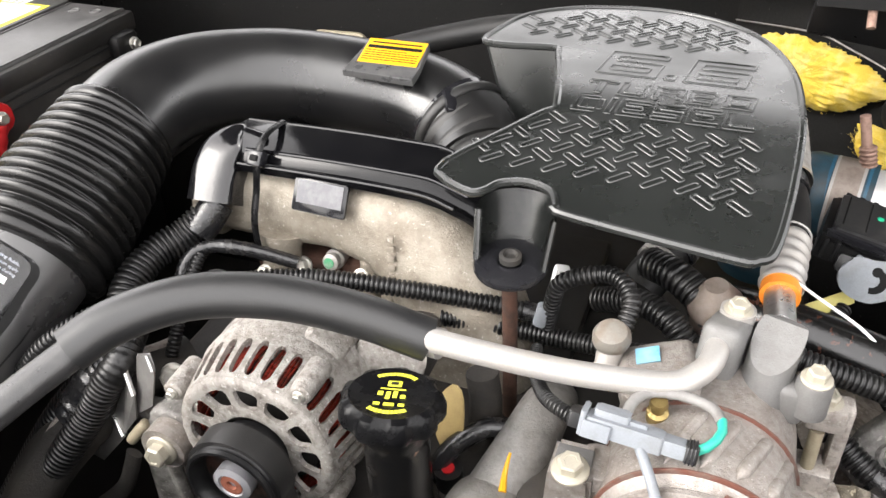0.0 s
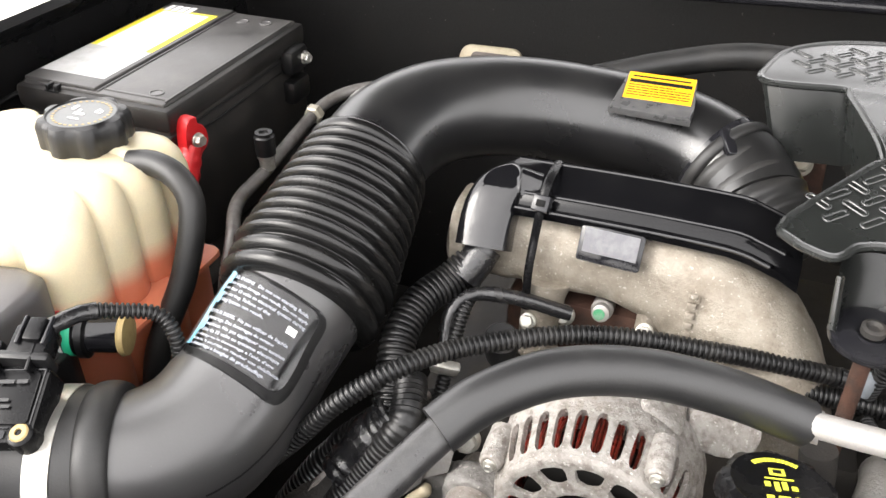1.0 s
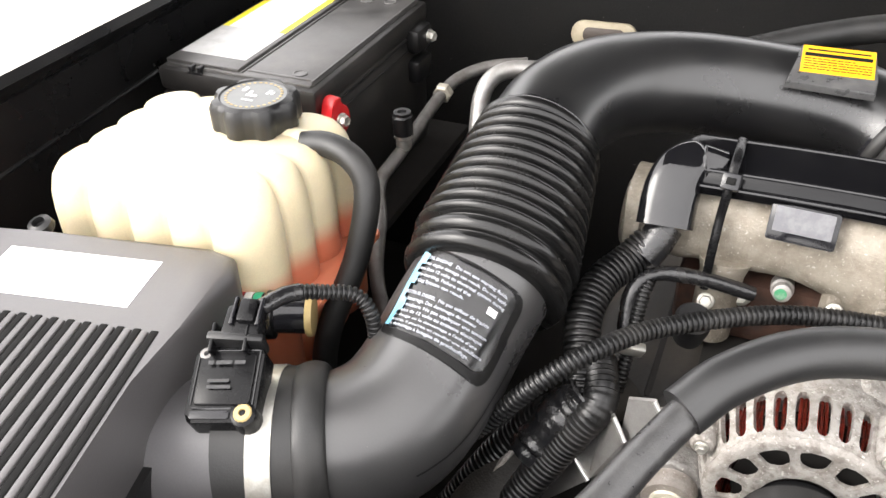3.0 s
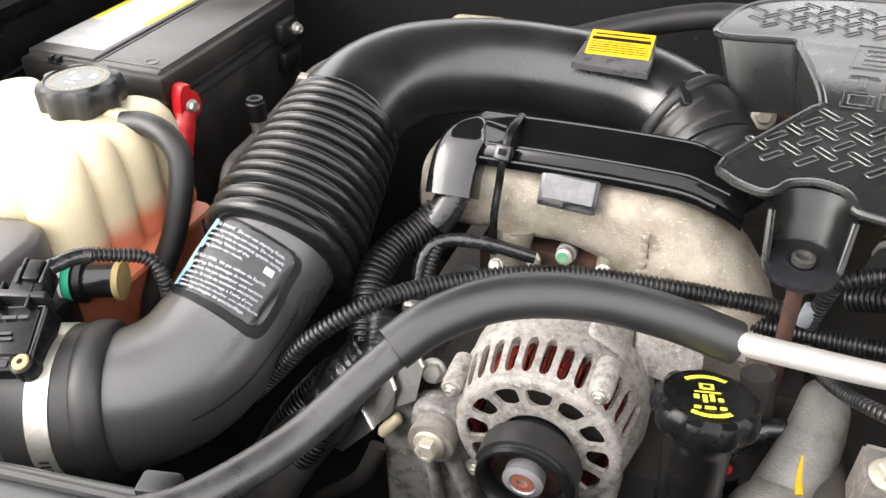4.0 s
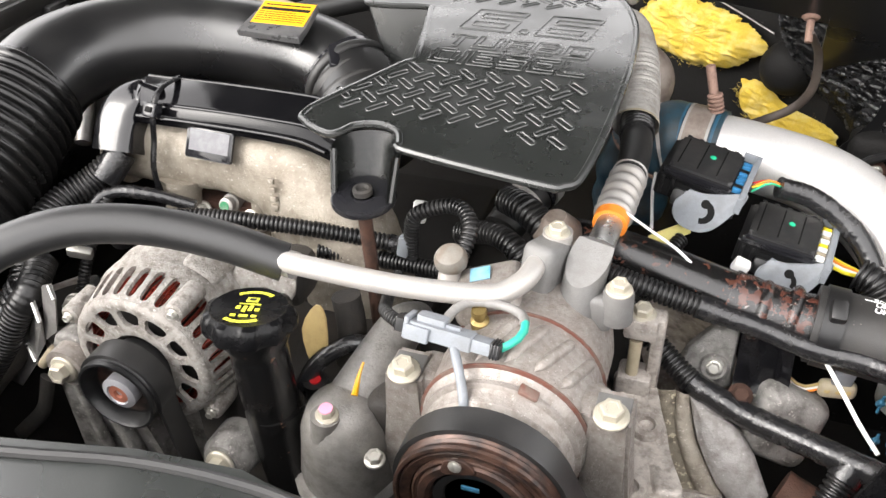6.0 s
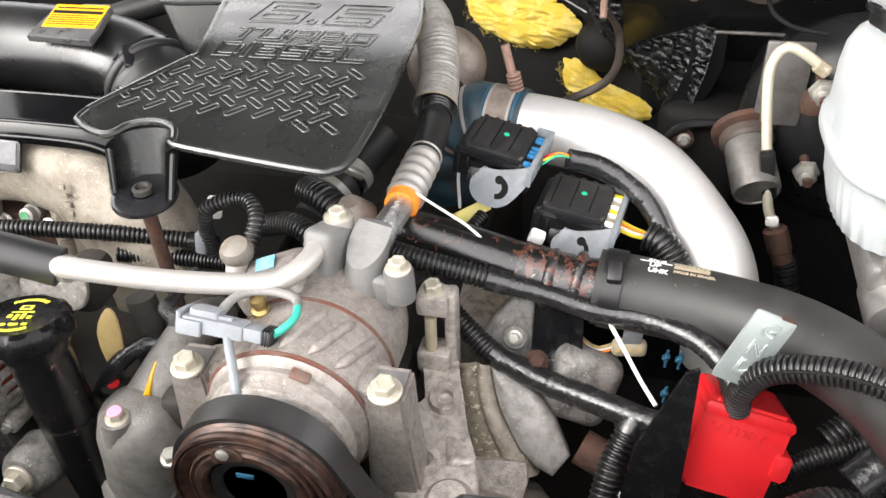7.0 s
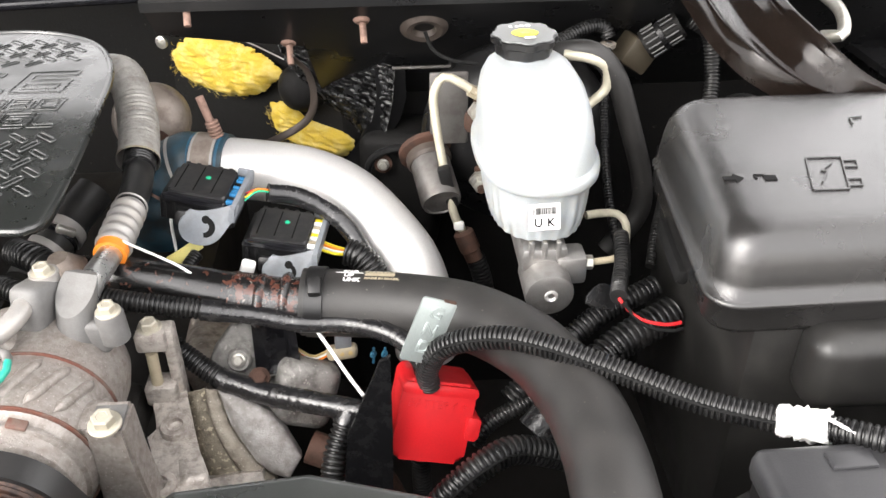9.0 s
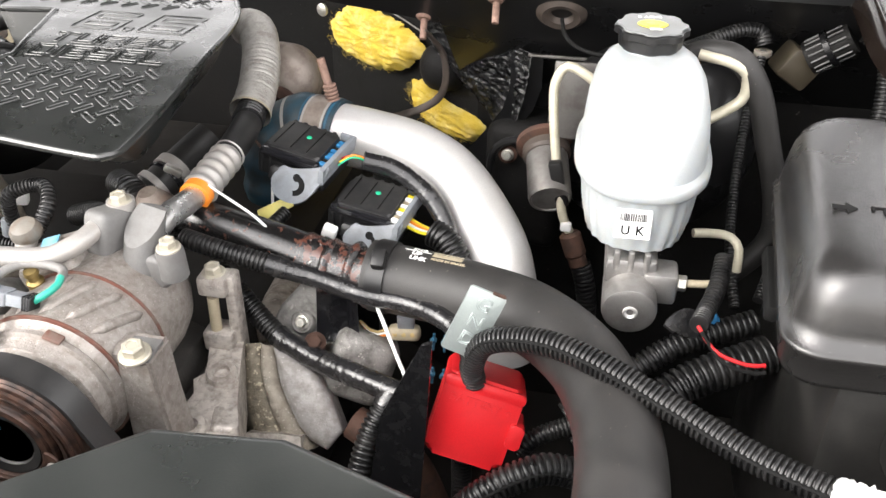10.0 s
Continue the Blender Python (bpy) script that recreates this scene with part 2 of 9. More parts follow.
M_CAPGREY = mat("grey_cap_plastic", (0.10, 0.105, 0.105), 0.35, dirt=(0.16, 0.16, 0.155), amount=0.5, scale=60, bump=0.05)
M_BLUE = mat("blue_silicone", (0.022, 0.095, 0.16), 0.42, dirt=(0.015, 0.04, 0.06), amount=0.5, scale=40)
M_BLUEWIRE = mat("blue_plastic", (0.03, 0.17, 0.36), 0.4, bump=0)
M_GREEN = mat("green_wire", (0.02, 0.42, 0.22), 0.4, bump=0)
M_PAINTGREEN = mat("chalky_green_paint", (0.05, 0.26, 0.12), 0.6, dirt=(0.30, 0.36, 0.30), amount=0.6, scale=200, bump=0)
M_TEAL = mat("teal_wire", (0.02, 0.30, 0.22), 0.4, bump=0)
M_ORANGE = mat("orange_band", (0.85, 0.26, 0.03), 0.45, bump=0)
M_CREAM = mat("cream_plastic", (0.34, 0.295, 0.21), 0.5, dirt=(0.22, 0.18, 0.12), amount=0.4, scale=60)
M_TAN = mat("tan_brown_cap", (0.40, 0.30, 0.13), 0.5, dirt=(0.28, 0.20, 0.09), amount=0.5, scale=60)
M_PINK = mat("pink_paint_mark", (0.72, 0.30, 0.42), 0.5, bump=0)
M_TAG = mat("bare_galvanised_tag", (0.34, 0.38, 0.37), 0.42, 0.5, dirt=(0.33, 0.37, 0.36), amount=0.6, scale=70, bump=0.3)
M_SLEEVE = mat("aluminised_heat_sleeve", (0.42, 0.405, 0.38), 0.5, 0.4, dirt=(0.27, 0.245, 0.215), amount=0.7, scale=70, fine=380, bump=0.8)
M_FOIL = mat("torn_black_foil_backing", (0.012, 0.012, 0.0125), 0.24, spec=0.9, dirt=(0.06, 0.06, 0.062), amount=0.5, scale=60, fine=240, bump=1.0)
M_FIBRE = mat("yellow_glass_wool", (0.58, 0.42, 0.065), 0.95, spec=0.1, dirt=(0.72, 0.60, 0.24), amount=0.7, scale=45, fine=420, bump=0.7)
M_PIPEB = mat("beige_brake_line", (0.50, 0.47, 0.37), 0.45, 0.3, dirt=(0.36, 0.32, 0.24), amount=0.4, scale=60)
M_GROUND = mat("pale_gravel", (0.52, 0.49, 0.44), 0.9, dirt=(0.38, 0.35, 0.31), amount=0.6, scale=3, fine=60, bump=0.4)
M_BROWNCAN = mat("brown_grey_canister", (0.06, 0.048, 0.041), 0.5, 0.2, dirt=(0.11, 0.085, 0.07), amount=0.5, scale=40)
M_TANDARK = mat("dark_olive_brown_plastic", (0.040, 0.032, 0.020), 0.5, dirt=(0.06, 0.05, 0.035), amount=0.5, scale=60, bump=0.1)
M_BLOCK = mat("sawn_aluminium_block", (0.155, 0.153, 0.15), 0.58, 0.2, dirt=(0.15, 0.145, 0.14), amount=0.6, scale=90, bump=0.3, stain=((0.12, 0.115, 0.11), 40, 0.5))
M_PULLEY = mat("worn_brown_steel_pulley", (0.075, 0.042, 0.031), 0.36, 0.35, dirt=(0.014, 0.010, 0.009), amount=0.9, scale=90, edge=(0.40, 0.62), bump=0.25)
M_BELT = mat("ribbed_belt_rubber", (0.014, 0.0138, 0.0138), 0.42, spec=0.7, dirt=(0.035, 0.033, 0.032), amount=0.4, scale=30)
M_HUB = mat("grey_hub_nut", (0.34, 0.34, 0.36), 0.5, 0.4, bump=0.1)
M_HUBRED = mat("red_oxide_washer", (0.26, 0.09, 0.055), 0.6, bump=0.2)
M_FUSE = mat("matt_fuse_box_plastic", (0.017, 0.0163, 0.016), 0.25, spec=0.88, dirt=(0.024, 0.0228, 0.0222), amount=0.3, scale=5, fine=700, bump=0.26, spots=((0.20, 0.19, 0.185), 300, 0.745))
M_SHROUD = mat("dark_green_grey_shroud", (0.020, 0.022, 0.021), 0.3, spec=0.8, dirt=(0.045, 0.047, 0.044), amount=0.4, scale=8, bump=0.1)


def milky(name, tint, level=None, liquid=None):
    """Translucent white tank plastic; below level the liquid inside shows through."""
    m = mat(name, tint, 0.38, dirt=tuple(c * 0.9 for c in tint), amount=0.4, scale=18, bump=0.03)
    nt = m.node_tree
    b = nt.nodes["Principled BSDF"]
    b.inputs["Subsurface Weight"].default_value = 0.35
    b.inputs["Subsurface Radius"].default_value = (0.03, 0.022, 0.014)
    b.inputs["Subsurface Scale"].default_value = 0.6
    if level is not None:
        src = b.inputs["Base Color"].links[0].from_socket
        tc = nt.nodes.new("ShaderNodeTexCoord")
        sep = nt.nodes.new("ShaderNodeSeparateXYZ")
        nt.links.new(tc.outputs["Object"], sep.inputs[0])
        r = nt.nodes.new("ShaderNodeMapRange")
        r.inputs["From Min"].default_value, r.inputs["From Max"].default_value = level + 0.012, level - 0.012
        nt.links.new(sep.outputs["Z"], r.inputs["Value"])
        x = nt.nodes.new("ShaderNodeMix")
        x.data_type = "RGBA"
        nt.links.new(r.outputs[0], x.inputs["Factor"])
        nt.links.new(src, x.inputs["A"])
        x.inputs["B"].default_value = (*liquid, 1)
        nt.links.new(x.outputs["Result"], b.inputs["Base Color"])
    return m


M_TANK = milky("ivory_coolant_tank", (0.62, 0.54, 0.365), 1.155, (0.62, 0.20, 0.11))
M_BRAKETANK = milky("white_brake_fluid_tank", (0.335, 0.355, 0.36))


# ---- building helpers ----
import collections

UP = Vector((0, 0, 1))


def V(*p):
    return Vector(p)


def finish(name, bm, material, smooth=True, sharp=38):
    bmesh.ops.recalc_face_normals(bm, faces=bm.faces)
    me = bpy.data.meshes.new(name)
    bm.to_mesh(me)
    bm.free()
    me.materials.append(material)
    if smooth:
        me.polygons.foreach_set("use_smooth", [True] * len(me.polygons))
        me.set_sharp_from_angle(angle=radians(sharp))
    return me


def hang(ob, parent):
    ob.parent = parent
    home = Matrix.Translation(parent.location)
    up = parent.parent
    ob.matrix_parent_inverse = home.inverted() if parent.type == "EMPTY" and up is None else Matrix()
    return ob


def part(name, bm, material, parent=None, label="", smooth=True, sharp=38):
    """One mesh object in world coordinates, under a thing or a part of it."""
    ob = new(name, finish(name, bm, material, smooth, sharp))
    if parent is not None:
        hang(ob, parent)
    if label:
        tagged(ob, label)
    return ob


def thing(name, at, label, category, group=""):
    """A top-level thing: an Empty at its base."""
    ob = new(name)
    ob.location = at
    ob.empty_display_size = 0.02
    return tagged(ob, label, category, group)


def single(name, bm, material, label, category, group="", kind="", smooth=True, sharp=38):
    return tagged(part(name, bm, material, None, "", smooth, sharp), label, category, group, kind)


def curve_points(pts, step=0.006):
    """A smooth line through a few control points, evenly spaced."""
    p = [Vector(q) for q in pts]
    p = [2 * p[0] - p[1]] + p + [2 * p[-1] - p[-2]]
    raw = []
    for i in range(1, len(p) - 2):
        a, b, c, d = p[i - 1:i + 3]
        n = max(4, int((c - b).length / 0.004))
        for k in range(n):
            t = k / n
            raw.append(0.5 * ((2 * b) + (c - a) * t + (2 * a - 5 * b + 4 * c - d) * t * t + (3 * b - a - 3 * c + d) * t ** 3))
    raw.append(p[-2])
    dist = [0.0]
    for a, b in zip(raw, raw[1:]):
        dist.append(dist[-1] + (b - a).length)
    n = max(2, int(round(dist[-1] / step)))
    out, j = [], 0
    for k in range(n + 1):
        s = dist[-1] * k / n
        while j < len(dist) - 2 and dist[j + 1] < s:
            j += 1
        w = (s - dist[j]) / max(1e-9, dist[j + 1] - dist[j])
        out.append(raw[j].lerp(raw[j + 1], min(1, max(0, w))))
    return out


def sweep(bm, line, radius, seg=14, cap=True, flat=1.0):
    """A tube along a line; radius: a number, or a function of 0..1 and the metres run."""
    t0 = (line[1] - line[0]).normalized()
    side = t0.cross(UP if abs(t0.z) < 0.9 else V(0, 1, 0)).normalized()
    rings, run, total = [], 0.0, sum((b - a).length for a, b in zip(line, line[1:]))
    for i, q in enumerate(line):
        t = (line[min(i + 1, len(line) - 1)] - line[max(i - 1, 0)]).normalized()
        side = (side - t * side.dot(t)).normalized()
        above = t.cross(side)
        if i:
            run += (q - line[i - 1]).length
        r = radius(run / total, run) if callable(radius) else radius
        rings.append([bm.verts.new(q + (side * math.cos(a) + above * math.sin(a) * flat) * r) for a in (2 * math.pi * k / seg for k in range(seg))])
    for a, b in zip(rings, rings[1:]):
        for k in range(seg):
            bm.faces.new((a[k], a[(k + 1) % seg], b[(k + 1) % seg], b[k]))
    if cap:
        bm.faces.new(rings[0][::-1])
        bm.faces.new(rings[-1])
    return bm


def tube(pts, r, seg=14, step=0.008, cap=True, flat=1.0):
    return sweep(bmesh.new(), curve_points(pts, step), r, seg, cap, flat)


def ribbed(pts, r, pitch=0.0042, depth=0.0014, seg=12):
    """Corrugated split loom: real ribs along the line."""
    pitch, depth = pitch * 0.92, depth * 1.35
    line = curve_points(pts, pitch / 6)
    bm = bmesh.new()
    count = [0]

    def rad(_, run):
        k = count[0] % 6
        count[0] += 1
        return (r - 0.15 * depth, r, r, r - 0.15 * depth, r - depth, r - depth)[k]
    return sweep(bm, line, rad, seg)


def lathe(bm, base, axis, profile, seg=24, fn=None):
    """A turned body: profile of (radius, height along the axis); fn(angle, i) scales the radius."""
    axis = Vector(axis).normalized()
    s = axis.cross(UP if abs(axis.z) < 0.9 else V(0, 1, 0)).normalized()
    u = axis.cross(s)
    rings = []
    for i, (r, h) in enumerate(profile):
        c = Vector(base) + axis * h
        if r < 1e-6:
            rings.append([bm.verts.new(c)])
        else:
            rings.append([bm.verts.new(c + (s * math.cos(a) + u * math.sin(a)) * r * (fn(a, i) if fn else 1)) for a in (2 * math.pi * k / seg for k in range(seg))])
    for a, b in zip(rings, rings[1:]):
        for k in range(seg):
            q = (k + 1) % seg
            if len(a) == 1 and len(b) > 1:
                bm.faces.new((a[0], b[k], b[q]))
            elif len(b) == 1 and len(a) > 1:
                bm.faces.new((a[k], a[q], b[0]))
            elif len(a) > 1:
                bm.faces.new((a[k], a[q], b[q], b[k]))
    if len(rings[0]) > 1:
        bm.faces.new(rings[0][::-1])
    if len(rings[-1]) > 1:
        bm.faces.new(rings[-1])
    return bm


def turned(base, axis, profile, seg=24, fn=None):
    return lathe(bmesh.new(), base, axis, profile, seg, fn)


def box(bm, centre, size, bevel=0.003, turn=(0, 0, 0), segs=2):
    """A bevelled box."""
    m = pose(*centre, *turn) @ Matrix.Diagonal((*size, 1))
    vs = bmesh.ops.create_cube(bm, size=1.0, matrix=m)["verts"]
    if bevel:
        edges = list({e for v in vs for e in v.link_edges})
        bmesh.ops.bevel(bm, geom=edges, offset=bevel, segments=segs, profile=0.5, affect="EDGES", clamp_overlap=True)
    return bm


def boxed(centre, size, bevel=0.003, turn=(0, 0, 0), segs=2):
    return box(bmesh.new(), centre, size, bevel, turn, segs)


def prism(bm, outline, low, high, bevel=0.002, m=None, segs=2):
    """A plate of that outline in x and y, from low to high, its upper edge rounded."""
    m = m or Matrix()
    a = [bm.verts.new(m @ V(x, y, low)) for x, y in outline]
    b = [bm.verts.new(m @ V(x, y, high)) for x, y in outline]
    n = len(outline)
    bm.faces.new(a[::-1])
    top = bm.faces.new(b)
    for k in range(n):
        bm.faces.new((a[k], a[(k + 1) % n], b[(k + 1) % n], b[k]))
    if bevel:
        bmesh.ops.bevel(bm, geom=list(top.edges), offset=bevel, segments=segs, profile=0.5, affect="EDGES", clamp_overlap=True)
    return bm


def plate(outline, low, high, bevel=0.002, m=None, segs=2):
    return prism(bmesh.new(), outline, low, high, bevel, m, segs)


def rounded(x0, y0, x1, y1, r, n=5):
    """Outline of a rectangle with round corners."""
    out = []
    for cx, cy, a0 in ((x1 - r, y0 + r, -90), (x1 - r, y1 - r, 0), (x0 + r, y1 - r, 90), (x0 + r, y0 + r, 180)):
        for k in range(n + 1):
            a = radians(a0 + 90 * k / n)
            out.append((cx + r * math.cos(a), cy + r * math.sin(a)))
    return out


def smooth_outline(pts, n=5):
    """A closed, rounded outline through corner points."""
    p = [V(*q, 0) for q in pts]
    out, k = [], len(p)
    for i in range(k):
        a, b, c, d = p[i - 1], p[i], p[(i + 1) % k], p[(i + 2) % k]
        for j in range(n):
            t = j / n
            q = 0.5 * ((2 * b) + (c - a) * t + (2 * a - 5 * b + 4 * c - d) * t * t + (3 * b - a - 3 * c + d) * t ** 3)
            out.append((q.x, q.y))
    return out


def loft(rings, cap=True):
    """A skin over closed rings of equal count."""
    bm = bmesh.new()
    vs = [[bm.verts.new(q) for q in ring] for ring in rings]
    n = len(vs[0])
    for a, b in zip(vs, vs[1:]):
        for k in range(n):
            bm.faces.new((a[k], a[(k + 1) % n], b[(k + 1) % n], b[k]))
    if cap:
        bm.faces.new(vs[0][::-1])
        bm.faces.new(vs[-1])
    return bm


def lettering(name, text, m, size, material, parent, outline=0.0, depth=0.0004, wide=1.0, label="", gap=1.0, bold=0.0):
    """Words in the built-in font, as a thin mesh (or as raised outlines)."""
    cu = bpy.data.curves.new(name, "FONT")
    cu.body, cu.size, cu.align_x, cu.align_y, cu.space_character = text, size, "CENTER", "CENTER", gap
    cu.resolution_u = 3
    if outline:
        cu.fill_mode, cu.bevel_depth, cu.bevel_resolution = "NONE", outline, 1
    else:
        cu.extrude, cu.offset = depth, bold
    tmp = bpy.data.objects.new("tmp", cu)
    me = bpy.data.meshes.new_from_object(tmp)
    bpy.data.objects.remove(tmp)
    bpy.data.curves.remove(cu)
    me.transform(m @ Matrix.Diagonal((wide, 1, 1, 1)))
    me.materials.clear()
    me.materials.append(material)
    ob = new(name, me)
    hang(ob, parent)
    if label:
        tagged(ob, label)
    return ob


def bars(name, rows, m, material, parent, lift=0.0003, label=""):
    """Unreadable print: thin bars (x0, y0, x1, y1) on the plane of m."""
    bm = bmesh.new()
    for x0, y0, x1, y1 in rows:
        vs = [m @ V(x, y, z) for z in (0, lift) for x, y in ((x0, y0), (x1, y0), (x1, y1), (x0, y1))]
        vs = [bm.verts.new(q) for q in vs]
        for f in ((4, 5, 6, 7), (0, 1, 5, 4), (1, 2, 6, 5), (2, 3, 7, 6), (3, 0, 4, 7)):
            bm.faces.new([vs[k] for k in f])
    return part(name, bm, material, parent, label, smooth=False)


def text_rows(x0, y0, x1, y1, n, seed, gap=0.45):
    """Lines of unreadable words as rows of bars."""
    rng, out = random.Random(seed), []
    h = (y1 - y0) / n
    for i in range(n):
        x, end = x0, x1 - (x1 - x0) * rng.choice((0, 0, 0.05, 0.25))
        while x < end:
            w = min(end - x, (x1 - x0) * rng.uniform(0.04, 0.14))
            out.append((x, y1 - h * (i + 1) + h * gap, x + w, y1 - h * i))
            x += w + (x1 - x0) * 0.016
    return out


def hex_bolt_mesh(name, material, flange=1.45):
    bm = bmesh.new()
    lathe(bm, (0, 0, 0), (0, 0, 1), [(flange, 0), (flange, 0.22), (flange * 0.92, 0.34), (1.02, 0.4)], 20)
    lathe(bm, (0, 0, 0.4), (0, 0, 1), [(1.0, 0), (1.0, 0.75), (0.86, 0.92), (0.55, 0.94), (0.5, 0.86)], 6)
    return finish(name, bm, material, True, 30)


BOLT = hex_bolt_mesh("bolt", M_BOLT)
BOLT_RUST = hex_bolt_mesh("rusty_bolt", M_RUST)
BOLT_DARK = hex_bolt_mesh("dark_bolt", M_STEEL, 1.3)


def bolt(parent, at, axis, r=0.007, data=None, label=""):
    """A hexagon flange bolt head of that radius, standing along the axis."""
    ob = new("bolt", data or BOLT)
    hang(ob, parent)
    ob.matrix_basis = Matrix.Translation(at) @ Vector(axis).to_track_quat("Z", "Y").to_matrix().to_4x4() @ Matrix.Diagonal((r, r, r, 1))
    if label:
        tagged(ob, label)
    return ob


def tape_ridges(run, r, step=0.011, lift=0.0009):
    """Radius of a spirally taped bundle: each turn laps over the last, a little unevenly."""
    return r + 0.5 * lift * (1 - (run / (0.62 * step)) % 1.0) + 0.0007 * noise.noise(V(run * 60, r * 900, 0)) + 0.0004 * noise.noise(V(run * 190, r * 900, 5))


def loom(pts, r, label, pitch=0.0045, depth=0.0014, name="wiring_loom", group="wiring looms", seam=None, wrap=None):
    """Ribbed conduit; seam: the side on which its slit shows."""
    ob = single(name, ribbed(pts, r, pitch, depth), M_LOOM, label, "wiring loom", group)
    if seam:
        part("slit", tube([Vector(p) + Vector(seam).normalized() * (r - 0.0010) for p in pts], 0.0018, 6), M_INKGAP, ob, "dark lengthwise slit")
    if wrap:
        line = curve_points(pts, 0.004)
        line = line[:wrap] if wrap > 0 else line[wrap:]
        part("tape_wrap", sweep(bmesh.new(), line, lambda s, run: tape_ridges(run, r * 1.04, 0.009, 0.0010), 16), M_TAPE, ob, "glossy black tape wrap")
    return ob

# ---- setting ----
def slab(name, pts, label, material=M_FIRE, category="wall", thick=0.012):
    """A sheet of metal over four corner points, with thickness."""
    a, b, c, d = [Vector(p) for p in pts]
    n = (b - a).cross(d - a).normalized() * thick
    bm = bmesh.new()
    nx, ny = 10, 6
    for side in (0, 1):
        grid = [[bm.verts.new(a.lerp(b, i / nx).lerp(d.lerp(c, i / nx), j / ny) - n * side) for i in range(nx + 1)] for j in range(ny + 1)]
        for j in range(ny):
            for i in range(nx):
                bm.faces.new((grid[j][i], grid[j][i + 1], grid[j + 1][i + 1], grid[j + 1][i]))
        if side == 0:
            first = grid
    rim = lambda g: g[0] + [r[-1] for r in g[1:]] + g[-1][-2::-1] + [r[0] for r in g[-2:0:-1]]
    p, q = rim(first), rim(grid)
    for k in range(len(p)):
        bm.faces.new((p[k], p[(k + 1) % len(p)], q[(k + 1) % len(p)], q[k]))
    return single(name, bm, material, label, category, kind="structure")


bm = bmesh.new()
bmesh.ops.create_grid(bm, x_segments=40, y_segments=40, size=400)
ground = single("ground", bm, M_GROUND, "pale gravel ground around the parked truck", "ground", kind="structure")

slab("wall_firewall_right", [(0.3, 1.12, 0.45), (1.25, 1.12, 0.45), (1.25, 1.12, 1.15), (0.3, 1.12, 1.15)], "black steel firewall behind the brake booster")
slab("wall_firewall_step", [(0.0, 1.335, 0.45), (0.3, 1.12, 0.45), (0.3, 1.12, 1.33), (0.0, 1.335, 1.33)], "black insulated step of the firewall tunnel")
slab("wall_firewall_middle", [(-0.75, 1.335, 0.45), (0.0, 1.335, 0.45), (0.0, 1.335, 1.33), (-0.75, 1.335, 1.33)], "black insulated firewall over the engine tunnel")
slab("wall_firewall_left", [(-1.4, 1.33, 0.45), (-0.74, 1.335, 0.45), (-0.74, 1.335, 1.30), (-1.4, 1.33, 1.30)], "black steel firewall behind the battery")
slab("wall_cowl_right", [(0.275, 1.13, 1.12), (1.3, 1.13, 1.12), (1.3, 0.915, 1.34), (0.255, 0.915, 1.34)], "black sloping cowl panel over the firewall", M_PAINT)
slab("wall_cowl_left", [(-1.4, 1.33, 1.28), (0.06, 1.33, 1.28), (0.06, 1.20, 1.36), (-1.4, 1.20, 1.36)], "black cowl panel over the engine tunnel", M_PAINT)
slab("wall_cowl_lip", [(0.078, 0.971, 1.283), (0.262, 1.003, 1.250), (0.262, 0.913, 1.342), (0.078, 0.913, 1.342)], "black painted lip of the cowl over the tunnel", M_PAINT)
slab("cowl_top", [(-1.4, 1.2, 1.36), (1.3, 1.2, 1.36), (1.3, 1.6, 1.40), (-1.4, 1.6, 1.40)], "black plastic cowl top under the windscreen", M_PLASTIC, "cowl")
slab("cowl_shelf", [(0.078, 0.913, 1.342), (1.3, 0.913, 1.342), (1.3, 1.21, 1.365), (0.078, 1.21, 1.365)], "black painted cowl shelf", M_PAINT, "cowl")
slab("wall_fender_left", [(-1.17, 1.35, 0.45), (-1.17, -0.2, 0.45), (-1.17, -0.2, 1.22), (-1.17, 1.35, 1.22)], "black painted inner wing panel", M_PAINT)
slab("wall_fender_right", [(1.12, -0.2, 0.45), (1.12, 1.35, 0.45), (1.12, 1.35, 1.24), (1.12, -0.2, 1.24)], "black painted inner wing panel", M_PAINT)
slab("trim_fender_left", [(-1.18, 1.4, 1.215), (-1.18, -0.25, 1.215), (-1.105, -0.25, 1.27), (-1.105, 1.4, 1.27)], "black wing rail with a folded edge", M_PAINT, "wing rail")
slab("trim_fender_right", [(1.05, -0.25, 1.22), (1.3, -0.25, 1.25), (1.3, 1.4, 1.25), (1.05, 1.4, 1.22)], "black wing rail", M_PAINT, "wing rail")
slab("floor", [(-1.2, -0.25, 0.52), (1.15, -0.25, 0.52), (1.15, 1.35, 0.52), (-1.2, 1.35, 0.52)], "dark splash tray below the engine", M_DARK, "splash tray")
slab("wall_front", [(-1.2, -0.16, 0.45), (1.15, -0.16, 0.45), (1.15, -0.16, 1.08), (-1.2, -0.16, 1.08)], "black radiator support panel", M_DARK)
slab("bonnet", [(-1.15, 1.50, 1.70), (1.06, 1.50, 1.70), (1.06, 0.30, 2.60), (-1.15, 0.30, 2.60)], "open black bonnet lined with dark felt", M_FIRE, "bonnet", 0.03)

